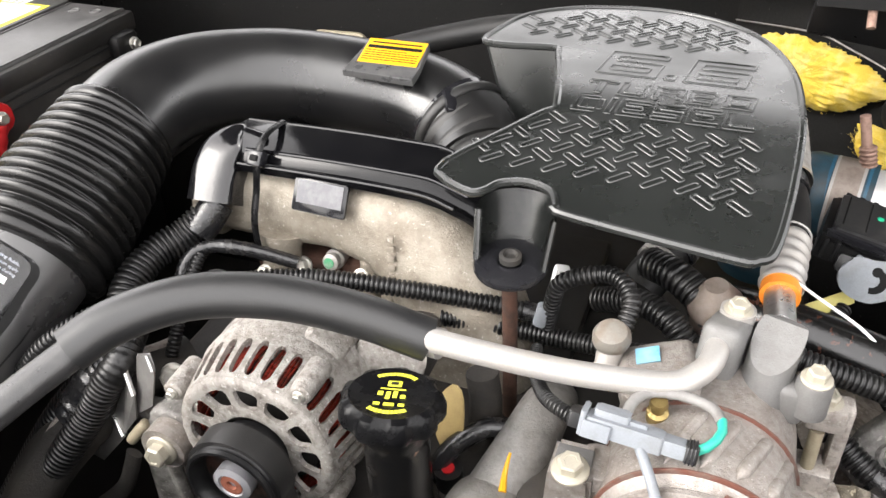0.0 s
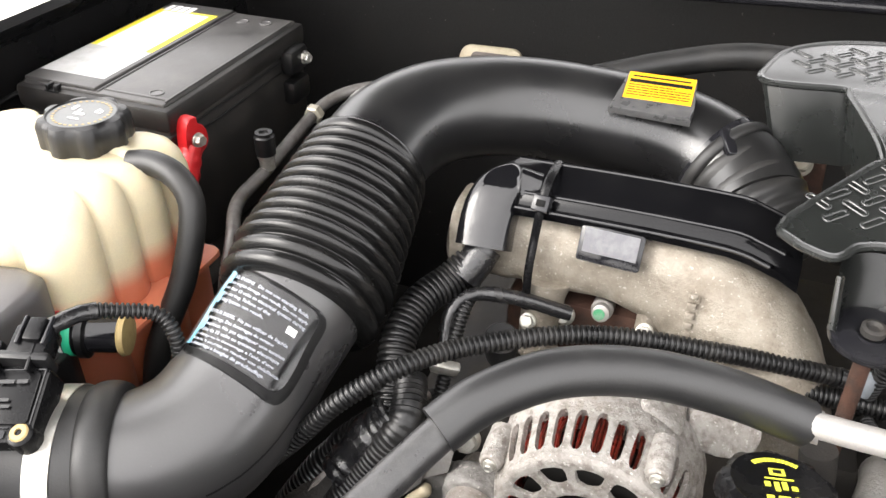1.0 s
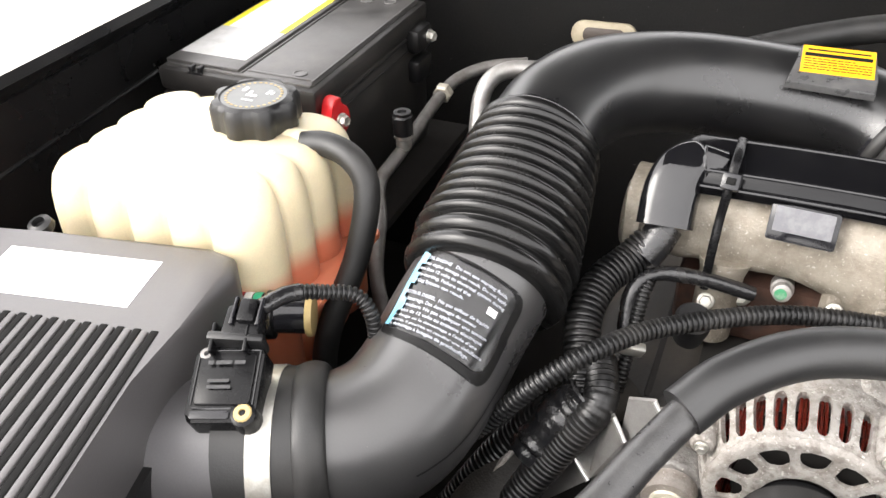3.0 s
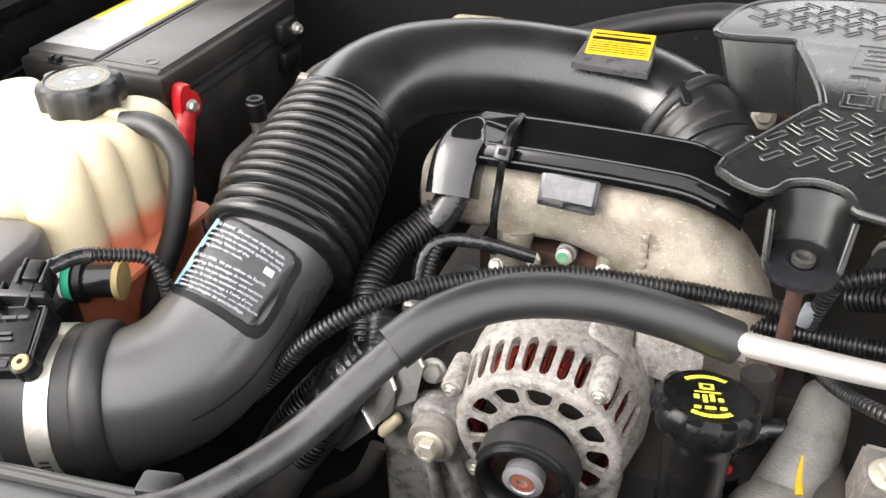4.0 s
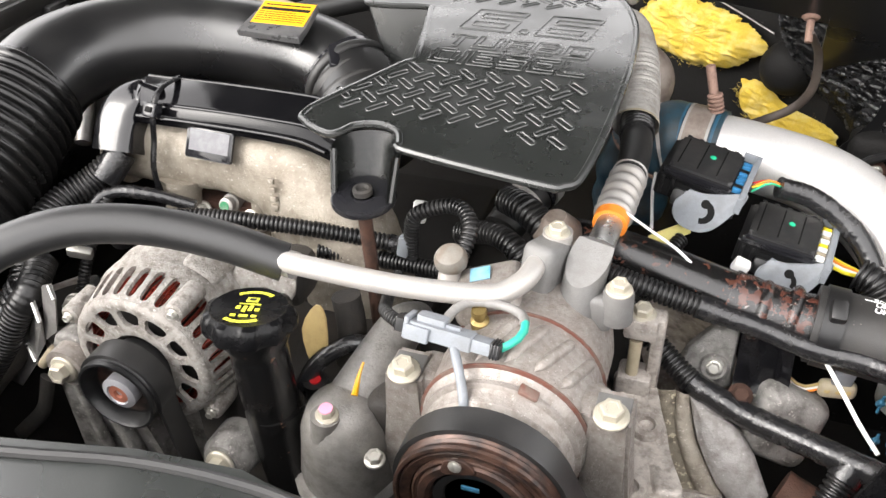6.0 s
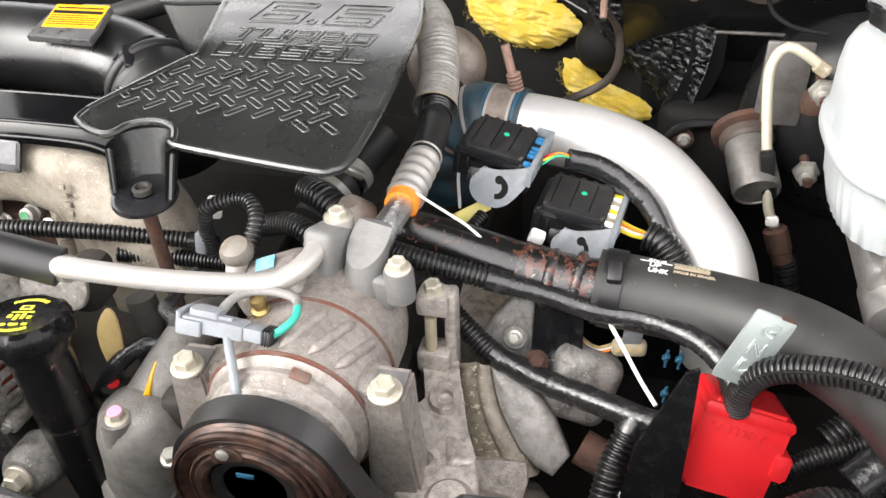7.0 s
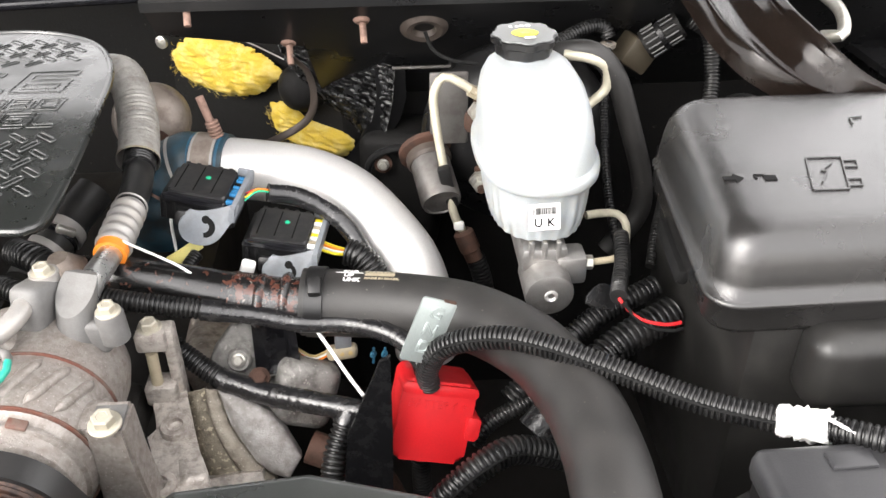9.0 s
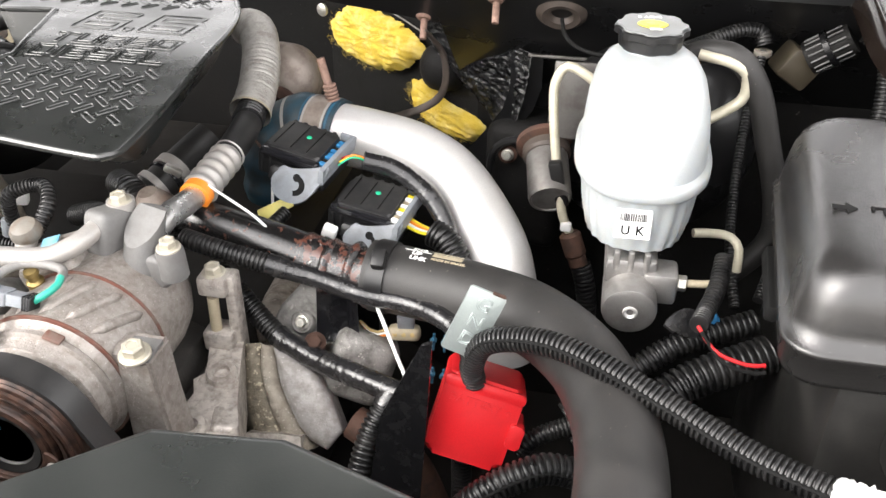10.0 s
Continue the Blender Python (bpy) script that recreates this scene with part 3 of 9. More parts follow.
# ---- fan shroud in front ----
shroud = thing("fan_shroud", (0, 0.1, 0.9), "dark plastic radiator fan shroud across the front", "fan shroud")
edge_line = [(-0.62, 0.17), (-0.42, 0.193), (-0.26, 0.213), (-0.16, 0.234), (-0.086, 0.240), (-0.03, 0.235), (0.06, 0.21), (0.13, 0.205), (0.163, 0.233), (0.205, 0.288), (0.298, 0.296), (0.43, 0.253), (0.45, 0.20), (0.47, 0.08)]
part("top_panel", plate(edge_line + [(0.47, -0.1), (-0.62, -0.1)], 1.0, 1.2, 0.008, segs=3), M_SHROUD, shroud)
part("rim", tube([(x, y - 0.012, 1.2015) for x, y in edge_line[:7]], 0.004, 8), M_PLASTIC, shroud)

# ---- engine block and heads, mostly hidden ----
engine = thing("engine_block", (-0.1, 0.75, 0.55), "grimy cast engine block and heads under the hoses", "engine")
part("block", boxed((-0.08, 0.78, 0.82), (0.44, 0.66, 0.42), 0.03), M_DARK, engine)
part("front_case", boxed((-0.09, 0.50, 0.86), (0.40, 0.16, 0.40), 0.03), M_CASTDARK, engine)
part("valley_plate", boxed((-0.26, 0.68, 1.045), (0.34, 0.34, 0.02), 0.006), M_DARK, engine)
part("valve_cover", boxed((0.150, 0.725, 0.965), (0.11, 0.25, 0.10), 0.022, (-12, 24, 6), 3), M_CASTBROWN, engine, "dusty aluminium valve cover")
lug = [(-0.036, -0.022), (-0.022, 0.011), (-0.002, 0.036), (0.0215, 0.040), (0.0215, -0.020), (0.004, -0.036), (-0.018, -0.040)]
bm = plate(lug, -0.012, 0.004, 0.004, pose(0.192, 0.598, 1.054, 72, 0, 0), 3)
for v in bm.verts:
    v.co += V(0, -1, 0.4) * (0.0030 * noise.noise(v.co * 60))
part("cover_boss", bm, M_CASTGREY, engine, "grimy bolted bracket lug", sharp=60)
part("stud_boss", turned((0.1965, 0.594, 1.052), (-0.1, -0.9, 0.45), [(0.0145, -0.004), (0.0135, 0.004), (0.0115, 0.006), (0.0100, 0.0045), (0.0090, 0.0045)], 22), M_CASTGREY, engine)
bolt(engine, (0.1965, 0.590, 1.054), (-0.1, -0.9, 0.45), 0.0060, BOLT_DARK)
rib_left = curve_points([(0.166, 0.547, 1.055), (0.168, 0.535, 1.038), (0.173, 0.524, 1.022), (0.182, 0.512, 1.005), (0.194, 0.501, 0.988), (0.209, 0.489, 0.970)], 0.005)
rib_right = curve_points([(0.178, 0.549, 1.051), (0.185, 0.535, 1.031), (0.191, 0.526, 1.018), (0.201, 0.517, 1.004), (0.215, 0.506, 0.987), (0.233, 0.494, 0.969)], 0.005)
flank_edge = curve_points([(0.132, 0.570, 1.031), (0.134, 0.557, 1.012), (0.136, 0.546, 0.996), (0.140, 0.533, 0.977), (0.145, 0.521, 0.959), (0.155, 0.509, 0.941)], 0.005)
along = lambda run, k: run[int((len(run) - 1) * k / 30)]
out = V(0.027, -0.823, 0.567)
bm = bmesh.new()
rows = []
for k in range(31):
    a, b = along(rib_left, k), along(rib_right, k)
    rows.append([bm.verts.new(a.lerp(b, u) + out * h) for u, h in ((-0.05, -0.02), (0.0, -0.003), (0.18, 0.0025), (0.5, 0.0045), (0.8, 0.003), (1.0, -0.004), (1.06, -0.02))])
for a, b in zip(rows, rows[1:]):
    for q in range(6):
        bm.faces.new((a[q], a[q + 1], b[q + 1], b[q]))
part("cover_ridge", bm, M_BEIGE, engine, "pale flange rib of the valve cover", sharp=70)
bm = bmesh.new()
rows = []
for k in range(31):
    a, b = along(flank_edge, k), along(rib_left, k)
    row = []
    for q in range(13):
        u = q / 12
        p = a.lerp(b, u) + out * (0.014 * math.sin(math.pi * u) - 0.003)
        row.append(bm.verts.new(p + out * (0.0025 * noise.noise(p * 60) + 0.0012 * noise.noise(p * 190))))
    rows.append(row)
for a, b in zip(rows, rows[1:]):
    for q in range(12):
        bm.faces.new((a[q], a[q + 1], b[q + 1], b[q]))
part("cover_flank", bm, M_MOSS, engine, "grimy speckled cover flank", sharp=80)
part("valve_cover", boxed((-0.43, 0.70, 1.0), (0.13, 0.42, 0.09), 0.025, (0, -28, 0), 3), M_CASTDARK, engine, "grimy dark valve cover")
shield_rim = [(0.179, 0.548, 1.050), (0.193, 0.546, 1.046), (0.212, 0.542, 1.039), (0.229, 0.536, 1.030), (0.243, 0.527, 1.015), (0.261, 0.508, 0.987), (0.247, 0.495, 0.970), (0.229, 0.499, 0.976), (0.215, 0.506, 0.988), (0.202, 0.517, 1.004), (0.192, 0.526, 1.018), (0.186, 0.535, 1.031)]
rim_line = [Vector(p).lerp(Vector(q), k / 4) for p, q in zip(shield_rim, shield_rim[1:] + shield_rim[:1]) for k in range(4)]
shield_n = V(0.027, -0.823, 0.567)
mid = V(0.216, 0.524, 1.013)
part("exhaust_shield", loft([[q.lerp(mid, k) + shield_n * (h + (0.0022 * noise.noise(q.lerp(mid, k) * 45) if k > 0.05 else 0.0)) for q in rim_line] for k, h in ((0.04, -0.03), (-0.01, -0.006), (0.0, -0.002), (0.04, 0.0), (0.09, 0.001), (0.20, 0.0035), (0.38, 0.0045), (0.6, 0.005), (0.8, 0.005), (0.96, 0.005))]), M_SHIELD, engine, "pale grey pressed heat shield", sharp=40)
bolt(engine, (0.2215, 0.557, 1.056), (0.1, -0.6, 0.8), 0.0078, BOLT_RUST, "rusty shield bolt")
part("cover_ledge", loft([[V(*q) + V(0, 0.823, -0.567) * d for q in [(0.165, 0.488, 0.985), (0.199, 0.491, 0.988), (0.222, 0.492, 0.987), (0.225, 0.482, 0.973), (0.222, 0.473, 0.960), (0.173, 0.471, 0.960)]] for d in (0.03, 0.002, 0.0)]), M_CASTLIFT, engine, "dusty cast ledge with a bolt hole", sharp=30)
part("cover_slope", boxed((0.200, 0.490, 0.915), (0.10, 0.13, 0.05), 0.014, (-38, 16, 8), 3), M_CASTBROWN, engine)
part("cover_slope", boxed((0.165, 0.42, 0.925), (0.15, 0.12, 0.06), 0.016, (-14, 0, 0), 3), M_CASTBROWN, engine)
bm = boxed((0.262, 0.576, 1.019), (0.070, 0.05, 0.075), 0.016, (-20, 24, 10), 4)
for v in bm.verts:
    v.co += V(0.3, -0.7, 0.6) * (0.005 * noise.noise(v.co * 45))
part("manifold_flange", bm, M_CASTGREY, engine, "dusty grey exhaust flange", sharp=60)
part("rust_pipe", tube([(0.27, 0.52, 0.99), (0.33, 0.50, 0.97), (0.36, 0.50, 0.90)], 0.018), M_RUST, engine, "rusty pipe")

# ---- intake: air box outlet, elbow, bellows, resonator ----
pipe = thing("air_intake_pipe", (-0.55, 0.5, 1.05), "black plastic air intake duct with ribbed rubber bellows", "intake duct")
part("sensor_housing", tube([(-0.82, 0.247, 1.088), (-0.774, 0.264, 1.094), (-0.69, 0.293, 1.102)], 0.0615, 40), M_HOUSING, pipe)
part("collar", tube([(-0.708, 0.286, 1.102), (-0.68, 0.297, 1.104), (-0.650, 0.310, 1.1025)], 0.0650, 40), M_RUBBER, pipe)
part("hose_clamp", tube([(-0.688, 0.2938, 1.1035), (-0.671, 0.3008, 1.1035)], 0.0664, 40), M_STEEL, pipe, "bright steel worm-drive clamp")
for k in range(9):
    a = radians(-42 + 5 * k)
    c, ca = V(-0.6795, 0.2973, 1.1035), V(0.925, 0.38, 0.0)
    fore = ca.cross(UP).normalized()
    p = c + (fore * math.cos(a) + UP * math.sin(a)) * 0.0668
    part("clamp_slot", tube([p - ca * 0.004, p + ca * 0.004], 0.0009, 6), M_INKGAP, pipe)
part("clamp_screw", boxed((-0.662, 0.241, 1.095), (0.014, 0.010, 0.020), 0.003, (-8, 0, 22)), M_CAN, pipe, "worm screw of the clamp")
part("bead", tube([(-0.662, 0.305, 1.1025), (-0.638, 0.317, 1.103)], lambda s, _: 0.063 + 0.0055 * math.sin(math.pi * s) ** 0.5, 40, 0.002), M_RUBBER, pipe)
part("elbow", tube([(-0.67, 0.301, 1.104), (-0.632, 0.320, 1.102), (-0.603, 0.356, 1.108), (-0.590, 0.40, 1.124), (-0.582, 0.444, 1.148), (-0.571, 0.487, 1.173)], 0.0605, 40), M_ELBOW, pipe)
bel = [(-0.5715, 0.468, 1.165), (-0.5725, 0.620, 1.226)]
part("bellows", tube(bel, lambda s, run: (0.0755 - 0.0175 * max(0, s - 0.15) + (0.0088 * abs(math.sin(math.pi * (run - 0.0335) / 0.0131)) ** 0.7 - 0.0068 if run > 0.0335 else 0.0085 * abs(math.sin(math.pi * run / 0.01675)) ** 0.55 - 0.0105)), 56, 0.0008), M_BELLOWS, pipe, sharp=180)
part("band", tube([(-0.5727, 0.616, 1.2245), (-0.5717, 0.629, 1.2290)], lambda s, _: 0.0575 + 0.0045 * math.sin(math.pi * s) ** 0.5, 48, 0.0015), M_BELLOWS, pipe, "glossy rubber cuff", sharp=180)
part("resonator", tube([(-0.573, 0.615, 1.224), (-0.567, 0.666, 1.239), (-0.544, 0.720, 1.244), (-0.499, 0.765, 1.242), (-0.436, 0.790, 1.238), (-0.344, 0.797, 1.231), (-0.285, 0.790, 1.222), (-0.24, 0.765, 1.21), (-0.215, 0.73, 1.195)], lambda s, _: 0.056 - 0.004 * min(1, s * 3), 40), M_SATIN, pipe)
part("outlet_clamp", tube([(-0.260, 0.780, 1.2155), (-0.254, 0.776, 1.2135)], 0.0535, 40), M_GLOSS, pipe, "narrow black clamp")
part("outlet_bead", tube([(-0.254, 0.776, 1.2135), (-0.244, 0.768, 1.210)], lambda s, _: 0.0535 + 0.004 * math.sin(math.pi * s) ** 0.5, 40, 0.0012), M_RUBBER, pipe, sharp=180)
part("outlet_screw", boxed((-0.252, 0.742, 1.255), (0.012, 0.030, 0.010), 0.003, (30, 8, 34)), M_GLOSS, pipe, "glossy clamp lug")
part("outlet_hose", tube([(-0.250, 0.772, 1.212), (-0.222, 0.74, 1.20), (-0.18, 0.70, 1.17)], lambda s, run: 0.0500 + 0.0018 * math.sin(2 * math.pi * run / 0.018), 32, 0.0018), M_RUBBER, pipe, sharp=180)

# ---- cast inlet bridge with its black rail ----
bridge = thing("intake_manifold", (-0.3, 0.63, 1.05), "beige sand-cast intake bridge, rough and dusty", "intake manifold")
sec_line = curve_points([(-0.478, 0.640, 1.172), (-0.40, 0.638, 1.176), (-0.30, 0.636, 1.174), (-0.245, 0.628, 1.160), (-0.200, 0.612, 1.125), (-0.175, 0.598, 1.07), (-0.165, 0.590, 1.0)], 0.004)
rings = []
for i, q in enumerate(sec_line):
    f = i / (len(sec_line) - 1)
    t = (sec_line[min(i + 1, len(sec_line) - 1)] - sec_line[max(i - 1, 0)]).normalized()
    fore = (V(0, -1, 0) + t * t.y).normalized()
    up = t.cross(fore)
    grow = min(1, max(0, (f - 0.36) / 0.26))
    w, h = 0.0375 + 0.010 * grow, 0.0385 + 0.019 * grow
    ring_pts = []
    for k in range(36):
        a = 2 * math.pi * k / 36
        p = q + fore * w * math.copysign(abs(math.cos(a)) ** 0.72, math.cos(a)) + up * h * math.copysign(abs(math.sin(a)) ** 0.72, math.sin(a))
        ring_pts.append(p + (p - q).normalized() * (0.0016 * noise.noise(p * 55) + 0.0008 * noise.noise(p * 150)))
    rings.append(ring_pts)
part("casting", loft(rings), M_BEIGE, bridge, sharp=80)
for x, r, z0 in ((-0.385, 0.020, 1.152), (-0.286, 0.012, 1.150), (-0.258, 0.017, 1.160)):
    part("runner", tube([(x, 0.612, z0), (x - 0.001, 0.606, z0 - 0.03), (x - 0.002, 0.604, 1.07)], lambda s, _: r * (1.25 - 0.25 * min(1, 6 * s)), 18), M_BEIGE, bridge, sharp=60)
for x, z in ((-0.394, 1.118), (-0.288, 1.136)):
    bolt(bridge, (x, 0.585, z), (0, -1, 0.6), 0.0062, BOLT_DARK)
part("end_cap", turned((-0.485, 0.64, 1.165), (1, 0, 0), [(0.03, 0), (0.040, 0.006), (0.043, 0.02)], 28), M_BEIGE, bridge)
rail = thing("fuel_rail_cover", (-0.33, 0.64, 1.21), "glossy black plastic rail cover strapped to the manifold", "rail cover")
prof = [(0.603, 1.219), (0.602, 1.2265), (0.6065, 1.2285), (0.6095, 1.236), (0.616, 1.2405), (0.646, 1.252), (0.656, 1.248), (0.660, 1.205)]
part("shell", loft([[V(x, y * k + 0.645 * (1 - k), z - dz) for y, z in prof] for x, k, dz in ((-0.462, 0.95, 0.03), (-0.448, 1, 0.012), (-0.43, 1, 0.0), (-0.3, 1, -0.002), (-0.235, 1, 0.0), (-0.215, 1, 0.004), (-0.19, 1, 0.013), (-0.175, 1, 0.022))]), M_RAIL, rail)
# Thin glossy tubes added to draw the highlight lines along the cover's edges.
for y, z in ((0.6125, 1.2392), (0.649, 1.2523)):
    part("edge_highlight", tube([(-0.428, y, z - 0.001), (-0.33, y, z + 0.001), (-0.235, y, z), (-0.216, y, z - 0.004), (-0.19, y, z - 0.013)], 0.0019, 8), M_BOOT, rail)
part("ledge", tube([(-0.44, 0.6035, 1.227), (-0.33, 0.6025, 1.229), (-0.235, 0.6025, 1.227), (-0.2, 0.602, 1.218)], 0.0022, 8), M_BOOT, rail)
boot = [V(-0.402, 0.632, 1.232), V(-0.425, 0.628, 1.233), V(-0.438, 0.616, 1.226), V(-0.4415, 0.602, 1.209), V(-0.441, 0.588, 1.188)]
bm = bmesh.new()
rings = []
line = curve_points(boot, 0.003)
for i, q in enumerate(line):
    t = (line[min(i + 1, len(line) - 1)] - line[max(i - 1, 0)]).normalized()
    f = i / (len(line) - 1)
    side = V(1, 0, 0) - t * t.x
    side = (side.normalized() if side.length > 0.3 else V(0, -0.7, 0.7)).lerp(V(0, -0.8, -0.6), max(0, 0.35 - f)).normalized()
    side = (side - t * side.dot(t)).normalized()
    up = t.cross(side)
    w, h = 0.018 + 0.007 * min(1, f * 1.6), 0.016 + 0.004 * f
    rings.append([bm.verts.new(q + side * w * math.copysign(abs(math.cos(a)) ** 0.55, math.cos(a)) + up * h * math.copysign(abs(math.sin(a)) ** 0.55, math.sin(a))) for a in (2 * math.pi * k / 28 for k in range(28))])
for p, q in zip(rings, rings[1:]):
    for k in range(28):
        bm.faces.new((p[k], p[(k + 1) % 28], q[(k + 1) % 28], q[k]))
bm.faces.new(rings[0][::-1])
bm.faces.new(rings[-1])
part("end_boot", bm, M_BOOT, rail, "glossy black end boot", sharp=60)
part("boot_collar", tube([(-0.441, 0.592, 1.186), (-0.447, 0.580, 1.173), (-0.454, 0.572, 1.163)], 0.0165, 24), M_TAPE, rail)

# ---- engine cover ----
def cover_z(y):
    k = min(max(y - 0.672, 0.0), 0.05)
    return 1.270 + 0.19 * (min(y, 0.672) - 0.55) + 0.19 * k - 0.165 * k * k / 0.1 + 0.025 * max(0.0, y - 0.722)


cover = thing("engine_cover", (-0.08, 0.7, 1.2), "black grained plastic engine cover with embossed lettering", "engine cover")
corners = [(-0.199, 0.583), (-0.193, 0.562), (-0.168, 0.551), (-0.157, 0.556), (-0.148, 0.567), (-0.127, 0.573), (-0.106, 0.566), (-0.098, 0.552), (-0.088, 0.543), (0.03, 0.527), (0.052, 0.529), (0.063, 0.545), (0.071, 0.62), (0.073, 0.71), (0.062, 0.81), (0.022, 0.893), (-0.057, 0.934), (-0.15, 0.925), (-0.208, 0.888), (-0.230, 0.835), (-0.230, 0.797), (-0.164, 0.803), (-0.155, 0.79), (-0.131, 0.685), (-0.14, 0.665)]
outline = smooth_outline(corners, 5)
bm = plate(outline, -0.075, 0.0, 0.007, segs=4)
for y in (0.56, 0.62, 0.672, 0.68, 0.69, 0.70, 0.71, 0.722, 0.76, 0.80, 0.86):
    bmesh.ops.bisect_plane(bm, geom=list(bm.verts) + list(bm.edges) + list(bm.faces), plane_co=(0, y, 0), plane_no=(0, 1, 0))
for v in bm.verts:
    low = min(1.0, max(0.0, -v.co.z / 0.075))
    v.co.z *= 0.56 + 0.44 * min(1.0, max(0.0, (-0.08 - v.co.x) / 0.05)) * min(1.0, max(0.0, (v.co.y - 0.62) / 0.06))
    v.co.z += cover_z(v.co.y)
    v.co.x += (-0.075 - v.co.x) * 0.16 * low
    v.co.y += (0.74 - v.co.y) * (0.30 if v.co.y < 0.6 else 0.16) * low
part("shell", bm, M_COVER, cover, sharp=28)
part("lip", tube([(x, y, cover_z(y) - 0.0015) for x, y in outline[::2] + outline[:1]], 0.0036, 8, step=0.004), M_COVER, cover)
bm = bmesh.new()
pocket = []
for k in range(7):
    t = k / 6
    cy, r, z = 0.545 - 0.014 * t, 0.030 - 0.004 * t, 1.266 - 0.044 * t
    pocket.append([bm.verts.new((-0.127 + r * 1.05 * math.cos(a), cy + r * math.sin(a), z)) for a in (radians(-25 + 230 * q / 22) for q in range(23))])
for a, b in zip(pocket, pocket[1:]):
    for q in range(22):
        bm.faces.new((a[q], a[q + 1], b[q + 1], b[q]))
bm.faces.new(pocket[-1])
bmesh.ops.solidify(bm, geom=list(bm.faces), thickness=0.0025)
part("screw_pocket", bm, M_COVER, cover)
part("washer", turned((-0.127, 0.530, 1.220), (0, -0.1, 1), [(0.014, -0.008), (0.029, -0.001), (0.030, 0.002), (0.029, 0.005), (0.025, 0.0065), (0.011, 0.0065), (0.010, 0.004)], 32), M_GLOSS, cover, "black rubber isolator washer")
part("fastener", turned((-0.127, 0.529, 1.227), (0, -0.1, 1), [(0.009, 0), (0.009, 0.005), (0.006, 0.006), (0.004, 0.003)], 14), M_CASTDARK, cover, "dark rusty screw head")
for s in (-1, 1):
    part("rib", tube([(-0.127 + s * 0.030, 0.540, 1.262), (-0.127 + s * 0.027, 0.526, 1.224)], 0.0032, 8), M_COVER, cover)
part("stud", tube([(-0.127, 0.527, 1.22), (-0.125, 0.53, 1.14), (-0.123, 0.532, 1.03)], 0.0065, 12), M_RUST, cover, "rusty support stud")


def treads(name, inside):
    """Raised hollow lozenges laid in a herringbone."""
    bm = bmesh.new()
    p, turn = 0.0187, radians(44)
    for i in range(-30, 30):
        for j in range(-30, 30):
            u, v = i * p, j * p
            x, y = -0.085 + u * math.cos(turn) - v * math.sin(turn), 0.595 + u * math.sin(turn) + v * math.cos(turn)
            if not inside(x, y):
                continue
            slope = (cover_z(y + 0.004) - cover_z(y - 0.004)) / 0.008
            m = Matrix.Translation((x, y, cover_z(y))) @ Matrix.Rotation(math.atan(slope), 4, "X") @ Matrix.Rotation(radians(-38 if (i + j) % 2 else 42), 4, "Z")
            rings = []
            for grow, z in ((0.0, -0.0006), (-0.0003, 0.0007), (-0.0009, 0.00095), (-0.0015, 0.0007), (-0.0019, -0.0002)):
                rings.append([bm.verts.new(m @ V(q[0], q[1], z)) for q in rounded(-0.0112 - grow, -0.0038 - grow, 0.0112 + grow, 0.0038 + grow, 0.0022, 2)])
            for a, b in zip(rings, rings[1:]):
                for k in range(len(a)):
                    bm.faces.new((a[k], a[(k + 1) % len(a)], b[(k + 1) % len(a)], b[k]))
    return part(name, bm, M_COVER, cover, sharp=60)


treads("tread_pattern", lambda x, y: 0.586 - (x + 0.09) * 0.06 - (0.006 if x < -0.13 else 0) < y < 0.664 and -0.184 + max(0, y - 0.60) * 0.62 < x < 0.043)
treads("tread_pattern", lambda x, y: 0.832 < y < 0.908 and -0.212 < x < 0.052 - (y - 0.8) * 0.55 and y < 0.914 - 2.6 * (x + 0.08) ** 2)

GLYPHS = {"T": "11111 00100 00100 00100 00100", "U": "10001 10001 10001 10001 11111", "R": "11111 10001 11111 10010 10001", "B": "11110 10001 11111 10001 11110", "O": "11111 10001 10001 10001 11111", "D": "11110 10001 10001 10001 11110", "I": "1 1 1 1 1", "E": "11111 10000 11110 10000 11111", "S": "11111 10000 11111 00001 11111", "L": "10000 10000 10000 10000 11111", "6": "111111 100000 111111 100001 111111", ".": "0 0 0 0 1"}


def glyph_loops(rows):
    """The closed outlines of a letter drawn in square cells."""
    cells = {(x, y) for y, row in enumerate(rows[::-1]) for x, c in enumerate(row) if c == "1"}
    nxt = collections.defaultdict(list)
    for x, y in sorted(cells):
        for side, a, b in (((x, y - 1), (x, y), (x + 1, y)), ((x + 1, y), (x + 1, y), (x + 1, y + 1)), ((x, y + 1), (x + 1, y + 1), (x, y + 1)), ((x - 1, y), (x, y + 1), (x, y))):
            if side not in cells:
                nxt[a].append(b)
    loops = []
    while nxt:
        start = sorted(nxt)[0]
        loop, p = [start], start
        while True:
            outs = nxt[p]
            q = outs[0] if len(outs) == 1 or len(loop) < 2 else max(outs, key=lambda o: (p[0] - loop[-2][0]) * (o[1] - p[1]) - (p[1] - loop[-2][1]) * (o[0] - p[0]))
            outs.remove(q)
            if not outs:
                del nxt[p]
            if q == start:
                break
            loop.append(q)
            p = q
        loops.append(loop)
    return loops


